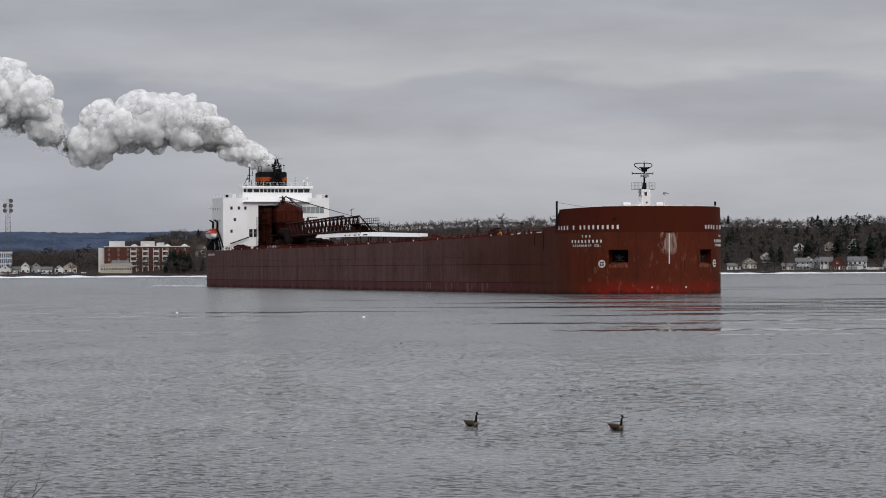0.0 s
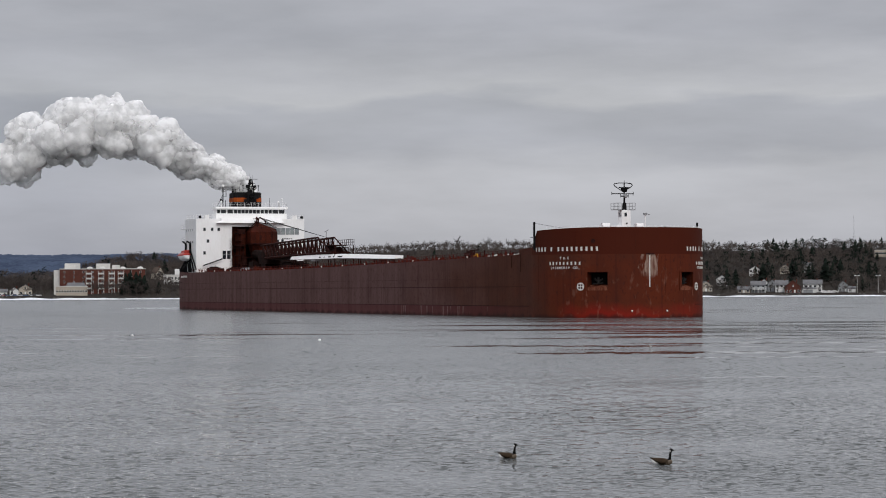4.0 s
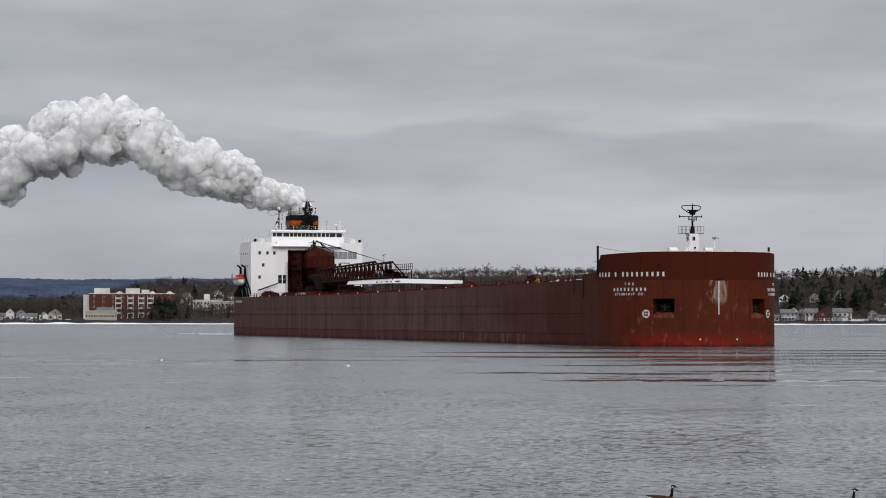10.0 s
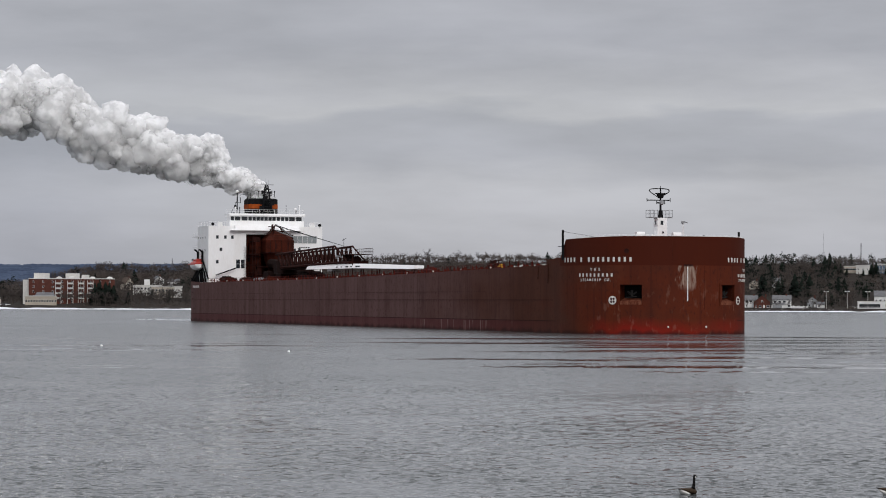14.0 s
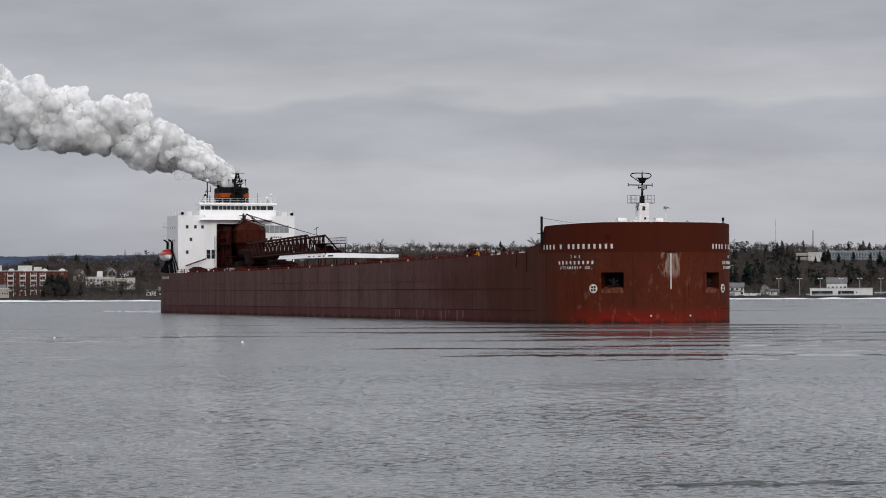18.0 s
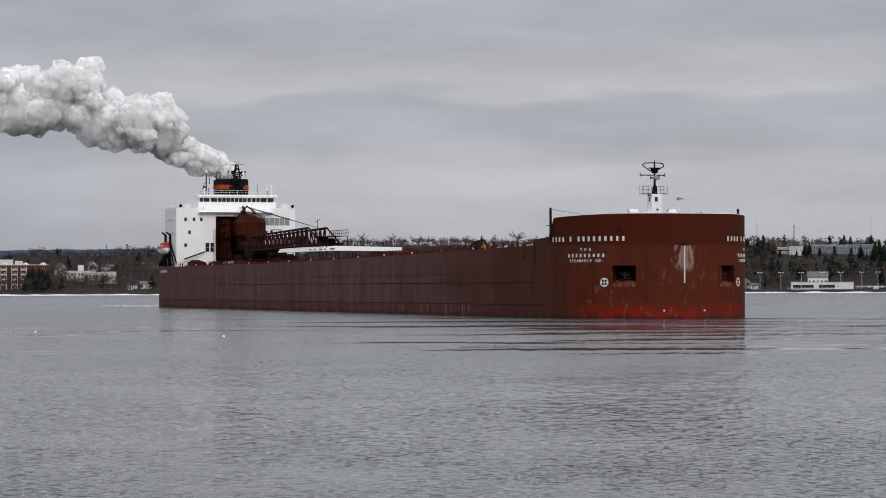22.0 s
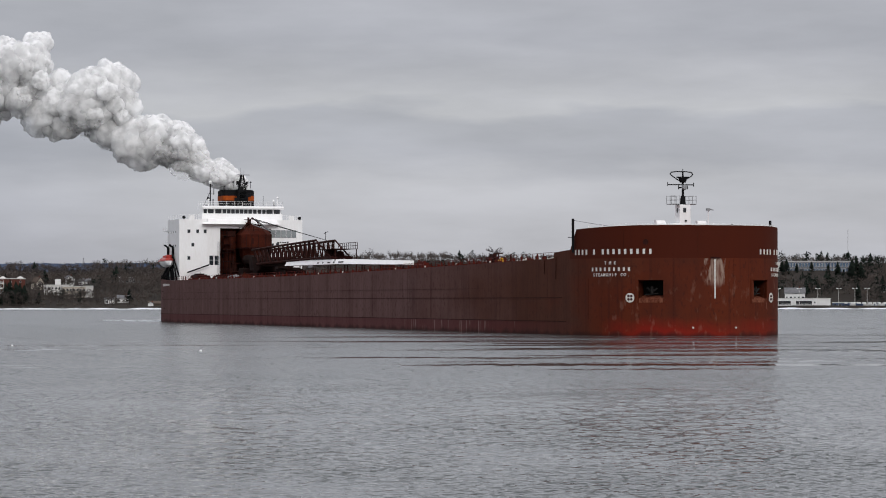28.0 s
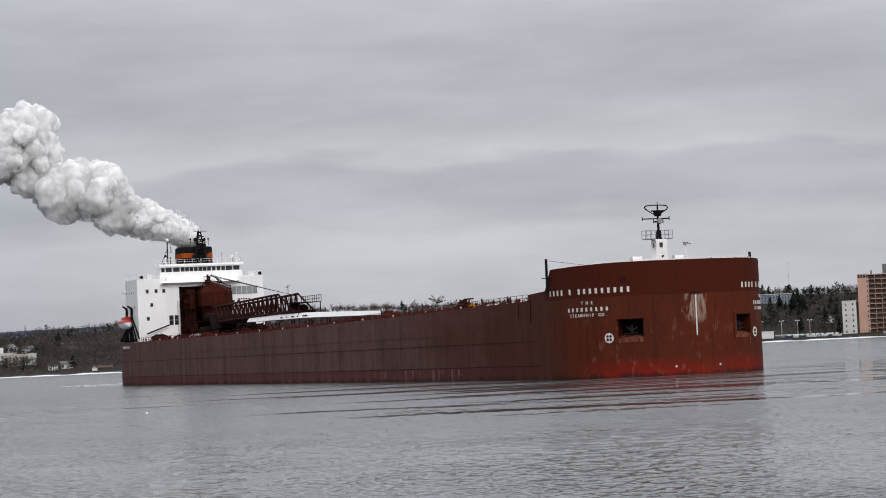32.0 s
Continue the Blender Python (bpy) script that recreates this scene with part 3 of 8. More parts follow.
    for y in (-16.45, 16.45):
        bm = bmesh.new()
        tube(bm, (292.6, y, 12.6 if y < 0 else 15), (292.6, y, 17.75), 0.22, 6)
        tube(bm, (292.6, y - 0.8, 14.9), (292.6, y + 0.8, 14.9), 0.07, 4)
        post = part("steering_pole", bm, M_BLACK, ship, "black upright pole at the bulwark")
        bm = bmesh.new()
        s = -1 if y < 0 else 1
        tube(bm, (292.7, y, 17.5), (299.6, s * 13.0, 16.4), 0.035, 4)
        part("stay_wire", bm, M_BLACK, post)
    rails = new("forecastle_rail")
    rails.parent = ship
    rails["label"] = "thin white rail behind the bulwark"
    post = bmesh.new()
    tube(post, (0, 0, 15), (0, 0, 16.78), 0.03, 4)
    post = mesh_of("rail_post", post, M_WHITE)
    for z in (16.35, 16.75):
        bm = bmesh.new()
        for i in range(14):
            p, _ = bow_point(20 + i * 10, -0.6)
            q, _ = bow_point(30 + i * 10, -0.6)
            tube(bm, (p.x, p.y, z), (q.x, q.y, z), 0.025, 4)
        part("rail_bar", bm, M_WHITE, rails)
    for i in range(15):
        p, _ = bow_point(20 + i * 10, -0.6)
        piece("rail_post", post, rails, Matrix.Translation((p.x, p.y, 0)))
    bm = bmesh.new()
    tube(bm, (300.5, 7.0, 15), (300.5, 7.0, 16.6), 0.08, 5)
    tube(bm, (300.5, 7.0, 16.6), (300.5, 6.2, 16.95), 0.06, 5)
    part("fairlead_arm", bm, M_BLACK, ship)


def window_set(parent, pts, x, w, h, mat=None, frame_w=0.09):
    """Framed windows on a face that looks forward, at x."""
    for y, z in pts:
        bm = bmesh.new()
        bx(bm, x - 0.02, x + 0.06, y - w / 2 - frame_w, y + w / 2 + frame_w, z - h / 2 - frame_w, z + h / 2 + frame_w)
        fr = part("window_frame", bm, M_GREY, parent)
        boxpart("window_pane", (x + 0.05, x + 0.09, y - w / 2, y + w / 2, z - h / 2, z + h / 2), mat or M_GLASSD, fr)


def rail(bm, pts, h=1.1, gap=1.6, r=0.035):
    for p, q in zip(pts, pts[1:]):
        p, q = Vector(p), Vector(q)
        n = max(1, int((q - p).length / gap))
        for z in (h, h * 0.5):
            tube(bm, p + Vector((0, 0, z)), q + Vector((0, 0, z)), r, 4)
        for i in range(n + 1):
            c = p.lerp(q, i / n)
            tube(bm, c, c + Vector((0, 0, h)), r, 4)


XF = 20.35


def build_deckhouse(ship):
    # front wall with the recess for the hopper: two blocks, a lintel and a back wall
    bm = bmesh.new()
    bx(bm, 7.2, XF, -15.7, -5.4, 10.2, 25.5)
    house = part("deckhouse", bm, M_WHITE, ship, "white painted steel deckhouse", bevel=0.0)
    boxpart("port_block", (7.2, XF, 7.6, 15.7, 10.2, 25.5), M_WHITE, house)
    boxpart("centre_block", (7.2, 15.0, -5.39, 7.59, 10.2, 25.49), M_WHITE, house)
    bm = bmesh.new()
    loft(bm, [[(15, -9.9, 24.3), (XF + 1.3, -9.9, 24.3), (XF + 1.3, 9.6, 24.3), (15, 9.6, 24.3)], [(15, -8.6, 24.9), (XF + 1.0, -8.6, 24.9), (XF + 1.0, 9.0, 24.9), (15, 9.0, 24.9)],
              [(15, -8.6, 25.6), (XF + 0.6, -8.6, 25.6), (XF + 0.6, 9.0, 25.6), (15, 9.0, 25.6)]])
    part("brow", bm, M_WHITE, house, "white flared brow under the wheelhouse")
    bm = bmesh.new()
    bx(bm, 15.0, XF + 0.05, -5.4, 7.6, 23.3, 25.48)
    part("recess_lintel", bm, M_WHITE, house)
    bm = bmesh.new()
    bx(bm, 15.0, 15.06, -5.4, 7.6, 10.3, 23.3)
    bx(bm, 15.0, XF - 0.1, -5.4, -5.34, 10.3, 23.3)
    bx(bm, 15.0, XF - 0.1, 7.54, 7.6, 10.3, 23.3)
    bx(bm, 15.0, XF - 0.1, -5.4, 7.6, 23.2, 23.3)
    part("recess_lining", bm, M_RUST_D, house, "dark rust-brown recess behind the hopper")
    window_set(house, [(-13.3, 22.5), (-11.1, 22.5), (-9.2, 22.5), (-12.3, 19.2), (-13.3, 15.9)], XF, 0.55, 0.75)
    # band of large windows on the port block
    for i in range(5):
        window_set(house, [(8.2 + i * 1.32, 22.0)], XF, 1.08, 1.75, M_GLASS_PALE, 0.07)
    window_set(house, [(9.3, 19.3), (7.95, 19.2)], XF, 0.6, 0.7)
    for i in range(5):
        boxpart("panel_slot", (XF + 0.01, XF + 0.05, 9.2 + i * 0.62, 9.65 + i * 0.62, 19.75, 20.0), M_BLACK, house)
    for i in range(6):
        boxpart("panel_slot", (XF + 0.01, XF + 0.05, 8.4 + i * 0.7, 8.8 + i * 0.7, 18.0, 18.2), M_GREY, house)
    for y in (-7.6, -6.3):
        bm = bmesh.new()
        bx(bm, XF - 0.02, XF + 0.08, y - 0.5, y + 0.5, 14.2, 16.5)
        d = part("door", bm, M_GLASSD, house, "tall dark louvred door")
        boxpart("door_rail", (XF + 0.06, XF + 0.11, y - 0.5, y + 0.5, 15.3, 15.45), M_GREY, d)
    # ladder beside the recess, sloping boom on the front
    bm = bmesh.new()
    for y in (-6.0, -5.55):
        tube(bm, (XF + 0.2, y, 12.0), (XF + 0.2, y, 20.0), 0.04, 4)
    for i in range(26):
        tube(bm, (XF + 0.2, -6.0, 12.2 + i * 0.3), (XF + 0.2, -5.55, 12.2 + i * 0.3), 0.025, 4)
    part("ladder", bm, M_GREY, house)
    bm = bmesh.new()
    tube(bm, (XF + 0.9, -13.9, 12.3), (XF + 0.9, -8.4, 14.2), 0.17, 6)
    part("cargo_boom", bm, M_BLACK, house, "black boom resting before the front wall")
    # stepped side on the quarter, portholes
    bm = bmesh.new()
    bx(bm, 2.5, 7.2, -14.6, 14.6, 10.2, 22.8)
    bx(bm, 4.2, 7.2, -13.5, 13.5, 22.8, 24.4)
    aft = part("aft_block", bm, M_WHITE, house, "white aft accommodation block")
    for x in (8.6, 11.2, 13.8, 16.4):
        for z in (19.0, 22.4):
            bm = bmesh.new()
            bmesh.ops.create_cone(bm, segments=12, radius1=0.26, radius2=0.26, depth=0.08, cap_ends=True, matrix=pose(x, -15.72, z, 90, 0, 0))
            part("porthole", bm, M_GLASSD, house)
    bm = bmesh.new()
    bx(bm, 2.6, 8.0, -15.9, -14.6, 19.0, 19.15)
    bx(bm, 2.6, 8.0, -15.9, -14.6, 22.7, 22.85)
    rail(bm, [(2.6, -15.85, 19.1), (8.0, -15.85, 19.1)])
    rail(bm, [(2.6, -15.85, 22.8), (8.0, -15.85, 22.8)])
    part("side_gallery", bm, M_WHITE, house, "white railed side gallery")
    bm = bmesh.new()
    rail(bm, [(XF - 0.3, -9.2, 25.5), (XF - 0.3, -15.5, 25.5), (7.5, -15.5, 25.5)])
    rail(bm, [(XF - 0.3, 9.8, 25.5), (XF - 0.3, 15.5, 25.5), (7.5, 15.5, 25.5)])
    part("roof_rail", bm, M_WHITE, house, "thin white roof rail")
    for y in (-14.6, -12.5, 13.0, 14.9):
        bm = bmesh.new()
        if abs(y) > 14:
            bmesh.ops.create_cone(bm, segments=10, radius1=0.32, radius2=0.42, depth=0.7, cap_ends=True, matrix=pose(XF - 0.1, y, 25.95, 0, 90, 0))
            part("floodlight", bm, M_BLACK, house, "black roof floodlight")
        else:
            bx(bm, XF - 1.4, XF - 0.2, y - 0.65, y + 0.65, 25.5, 26.5)
            part("roof_locker", bm, M_WHITE, house, bevel=0.0)
    # wheelhouse
    bm = bmesh.new()
    y0, y1 = -9.2, 11.4
    loft(bm, [[(13, y0 + 0.6, 25.0), (17.6, y0 + 0.6, 25.0), (17.6, y1 - 0.9, 25.0), (13, y1 - 0.9, 25.0)],
              [(13, y0, 25.6), (17.2, y0, 25.6), (17.2, y1, 25.6), (13, y1, 25.6)],
              [(13, y0, 27.05), (17.2, y0, 27.05), (17.2, y1, 27.05), (13, y1, 27.05)]])
    bx(bm, 13.2, 16.6, y0 + 0.25, y1 - 0.25, 27.05, 28.25)
    bridge = part("wheelhouse", bm, M_WHITE, ship, "white wheelhouse with a band of windows")
    bm = bmesh.new()
    loft(bm, [[(12.8, y0 - 0.2, z), (17.7 + e, y0 - 0.2, z), (17.7 + e, y1 + 0.2, z), (12.8, y1 + 0.2, z)] for z, e in ((28.2, 0), (28.5, 0.2), (28.95, 0.1))])
    part("wheelhouse_roof", bm, M_WHITE, bridge)
    xs = [(-8.3, 0.75), (-6.9, 1.4), (-4.95, 1.5)] + [(-3.4 + 1.1 * i, 0.85) for i in range(7)] + [(4.4, 0.8), (5.6, 0.85), (6.75, 0.8), (8.2, 1.5), (10.1, 1.45)]
    for y, w in xs:
        window_set(bridge, [(y, 27.62)], 16.6, w, 0.95, None, 0.05)
    bm = bmesh.new()
    rail(bm, [(13, y0, 28.95), (17.3, y0, 28.95), (17.3, y1, 28.95), (13, y1, 28.95)], 1.1, 1.9)
    part("bridge_roof_rail", bm, M_WHITE, bridge, "thin white rail on the wheelhouse roof")
    bm = bmesh.new()
    tube(bm, (16.8, -8.0, 28.5), (16.8, -8.0, 29.2), 0.3, 8)
    part("horn", bm, M_BLACK, bridge)
    # funnel and its mast
    bm = bmesh.new()

    def oval(z, e=0.0, y0=-2.35, y1=5.85, x0=4.0, x1=11.5):
        pts, r = [], 1.4
        for cx, cy, a0 in ((x1 - r, y1 - r, 0), (x0 + r, y1 - r, 90), (x0 + r, y0 + r, 180), (x1 - r, y0 + r, 270)):
            for i in range(4):
                a = radians(a0 + i * 30)
                pts.append((cx + (r + e) * math.cos(a), cy + (r + e) * math.sin(a), z))
        return pts
    loft(bm, [oval(26), oval(33.0), oval(33.3, -0.4)])
    fun = part("funnel", bm, M_BLACK, ship, "black funnel casing with an orange band")
    bm = bmesh.new()
    loft(bm, [oval(30.55, 0.06), oval(31.75, 0.06)])
    part("funnel_band", bm, M_ORANGE, fun, "orange funnel band")
    bm = bmesh.new()
    bx(bm, 11.5, 11.62, 1.3, 4.0, 29.9, 32.9)
    for i in range(5):
        bx(bm, 11.6, 11.75, 1.5, 3.2, 30.0 + i * 0.5, 30.15 + i * 0.5)
    part("funnel_mark", bm, M_BLACK, fun, "dark emblem panel on the band")
    for y, h in ((-1.6, 34.0), (-1.0, 34.4), (0.2, 34.6), (1.0, 34.4), (4.2, 34.1), (5.0, 34.2)):
        bm = bmesh.new()
        tube(bm, (6.5, y, 33.0), (6.5, y, h), 0.28, 8)
        part("exhaust_pipe", bm, M_BLACK, fun)
    mast = bmesh.new()
    for dx, dy in ((-0.7, -0.6), (0.7, -0.6), (0, 0.8)):
        tube(mast, (12.6 + dx * 0.9, 2.1 + dy * 2.1, 28.9), (12.6 + dx * 0.35, 2.1 + dy * 0.4, 37.0), 0.22, 6)
    for i in range(6):
        z = 31 + i
        k = 1.75 - 0.23 * i
        tube(mast, (12.6, 2.1 - k * 0.6, z), (12.6, 2.1 + k * 0.6, z), 0.14, 5)
        tube(mast, (12.6 - k * 0.5, 2.1 - k * 0.5, z), (12.6 + k * 0.4, 2.1 + k * 0.5, z + 1), 0.11, 5)
    for z in (30.2, 31.6, 33.0):
        tube(mast, (12.0, 2.1 - 1.5, z), (12.9, 2.1 + 1.6, z + 1.3), 0.12, 5)
        tube(mast, (12.9, 2.1 - 1.3, z + 1.2), (12.0, 2.1 + 1.7, z), 0.12, 5)
    mast = part("main_mast", mast, M_BLACK, ship, "black lattice radar mast by the funnel")
    for z, w in ((35.6, 1.1), (36.9, 1.9)):
        bm = bmesh.new()
        bx(bm, 12.3, 13.0, 2.1 - w * 0.7, 2.1 + w, z, z + 0.16)
        tube(bm, (12.6, 2.1, z), (12.6, 2.1, z + 0.7), 0.1, 5)
        part("radar_scanner", bm, M_GREY if w > 1.5 else M_BLACK, mast)
    bm = bmesh.new()
    bx(bm, 12.0, 13.2, 1.2, 3.0, 34.3, 34.5)
    rail(bm, [(13.1, 0.6, 34.4), (13.1, 3.6, 34.4)], 0.9, 0.8, 0.05)
    part("mast_platform", bm, M_BLACK, mast)
    for y0, y1, z0, z1 in ((0.7, 1.5, 34.5, 35.4), (2.7, 3.5, 34.5, 35.1), (1.2, 2.4, 32.6, 33.9), (2.9, 4.3, 31.4, 32.2), (0.2, 1.0, 30.0, 31.2)):
        boxpart("mast_box", (12.3, 13.0, y0, y1, z0, z1), M_BLACK, mast, bevel=0.05)
    for y in (3.3, 4.3, -0.2):
        bm = bmesh.new()
        tube(bm, (12.8, y, 33.6), (12.8, y, 35.0), 0.07, 5)
        bmesh.ops.create_uvsphere(bm, u_segments=8, v_segments=6, radius=0.24, matrix=Matrix.Translation((12.8, y, 35.1)))
        part("mast_lamp", bm, M_BLACK, mast)
    for y, w in ((0.6, 0.9), (-1.9, 0.5)):
        bm = bmesh.new()
        for yy in (y - w, y + w):
            tube(bm, (9.0, yy, 33.1), (9.0, yy, 34.9), 0.07, 5)
        tube(bm, (9.0, y - w, 34.9), (9.0, y + w, 34.9), 0.07, 5)
        tube(bm, (9.0, y - w, 34.2), (9.0, y + w, 34.2), 0.05, 5)
        part("funnel_frame", bm, M_GREY if w > 0.6 else M_BLACK, fun, "pipe frame on the funnel top")
    for y, z1 in ((1.7, 38.6), (2.6, 38.2)):
        bm = bmesh.new()
        tube(bm, (12.6, y, 36.8), (12.6, y, z1), 0.045, 4)
        part("whip_aerial", bm, M_GREY, mast)
    # signal masts on the wheelhouse roof
    bm = bmesh.new()
    tube(bm, (15, -6.6, 28.9), (15, -6.6, 34.6), 0.17, 6)
    tube(bm, (15, -8.4, 28.9), (15, -6.6, 32.6), 0.06, 5)
    tube(bm, (15, -7.2, 28.9), (15, -6.6, 31.5), 0.06, 5)
    tube(bm, (15, -7.3, 32.0), (15, -5.6, 32.0), 0.05, 5)
    tube(bm, (15, -5.7, 31.8), (15, -5.7, 33.4), 0.1, 5)
    bx(bm, 14.8, 15.2, -7.4, -6.9, 30.6, 31.3)
    tube(bm, (15, -5.9, 28.9), (15, -5.9, 30.8), 0.12, 5)
    sm = part("signal_mast", bm, M_BLACK, ship, "black stayed mast with a white radome")
    bm = bmesh.new()
    bmesh.ops.create_uvsphere(bm, u_segments=12, v_segments=8, radius=0.42, matrix=Matrix.Translation((15, -6.6, 34.9)))
    part("radome", bm, M_WHITE, sm, "white ball radome", smooth=True)
    for y, h, r in ((-7.1, 30.6, 0.3), (9.6, 30.4, 0.33), (10.7, 31.2, 0.28)):
        bm = bmesh.new()
        tube(bm, (15, y, 28.9), (15, y, h), 0.08, 6)
        bmesh.ops.create_uvsphere(bm, u_segments=10, v_segments=6, radius=r, matrix=Matrix.Translation((15, y, h)))
        part("dome_aerial", bm, M_WHITE, ship, "small white domed aerial")
    bm = bmesh.new()
    tube(bm, (15, 7.0, 28.9), (15, 7.0, 31.6), 0.05, 5)
    part("rod_aerial", bm, M_BLACK, ship)
    bm = bmesh.new()
    tube(bm, (15.5, 9.7, 29.0), (15.5, 9.7, 30.2), 0.3, 6, 0.2)
    part("searchlight", bm, M_GREY, ship)
    build_lifeboat(ship)


def build_lifeboat(ship):
    bm = bmesh.new()
    rings = []
    for i in range(9):
        u = i / 8 * 2 - 1
        w = 1.4 * math.sqrt(max(0.02, 1 - u ** 4))
        rings.append([(11.5 + u * 4.4, -16.9 + w * math.cos(a) * 1.0, 15.3 + 1.6 * (0.35 + 0.65 * (1 - u * u * 0.5)) * math.sin(a)) for a in [math.pi + math.pi * k / 8 for k in range(9)]])
    loft(bm, rings)
    boat = part("lifeboat", bm, M_WHITE, ship, "white lifeboat with an orange canopy", smooth=False)
    bm = bmesh.new()
    rings = []
    for i in range(9):
        u = i / 8 * 2 - 1
        w = 1.42 * math.sqrt(max(0.02, 1 - u ** 4))
        h = 0.85 * (1 - 0.6 * u ** 4)
        rings.append([(11.5 + u * 4.4, -16.9 + w * math.cos(a), 15.32 + h * math.sin(a)) for a in [math.pi * k / 8 for k in range(9)]])
    loft(bm, rings)
    part("boat_canopy", bm, M_BOATRED, boat, "orange-red boat canopy")
    boxpart("boat_hatch", (12.4, 14.4, -17.6, -16.2, 15.9, 16.75), M_BOATRED, boat, bevel=0.15)
    boxpart("boat_hatch", (9.0, 10.4, -17.4, -16.4, 15.9, 16.6), M_BOATRED, boat, bevel=0.12)
    boxpart("rubbing_strake", (8.0, 15.2, -18.36, -18.26, 15.15, 15.35), M_BOATRED, boat)
    for x in (7.2, 12.6):
        for dx in (0.0, 0.9):
            bm = bmesh.new()
            tube(bm, (x + dx, -15.9, 10.5), (x + dx + 0.4, -15.85, 14.4), 0.26, 6)
            tube(bm, (x + dx + 0.4, -15.85, 14.4), (x + dx + 1.2, -15.95, 18.6), 0.22, 6)
            tube(bm, (x + dx + 1.2, -15.95, 18.6), (x + dx + 0.9, -16.8, 19.3), 0.18, 6)
            part("davit", bm, M_BLACK, ship, "black boat davit")
    for p, q, r in (((21.5, -16.0, 11.3), (14.2, -16.1, 17.2), 0.22), ((2.0, -16.0, 11.0), (12.0, -16.4, 14.4), 0.3), ((3.6, -15.9, 10.8), (12.6, -16.2, 13.6), 0.26), ((18.0, -16.0, 10.9), (14.6, -16.1, 16.0), 0.16)):
        bm = bmesh.new()
        tube(bm, p, q, r, 6)
        part("davit_ramp", bm, M_BLACK, ship, "black sloping launching ramp")
    for x in (7.0, 9.5, 12.0, 15.0, 17.5):
        bm = bmesh.new()
        tube(bm, (x, -15.9, 10.5), (x + 0.6, -16.2, 13.4), 0.14, 5)
        tube(bm, (x + 1.0, -15.9, 10.5), (x + 0.2, -16.0, 12.6), 0.12, 5)
        part("davit_strut", bm, M_BLACK, ship)
    for x, y in ((0.8, -15.6), (1.6, -15.0), (3.2, -15.5)):
        bm = bmesh.new()
        tube(bm, (x, y, 10.3), (x, y, 11.7), 0.28, 7)
        tube(bm, (x, y - 0.4, 11.6), (x, y + 0.4, 11.6), 0.2, 6)
        part("mooring_bollard", bm, M_BLACK, ship)


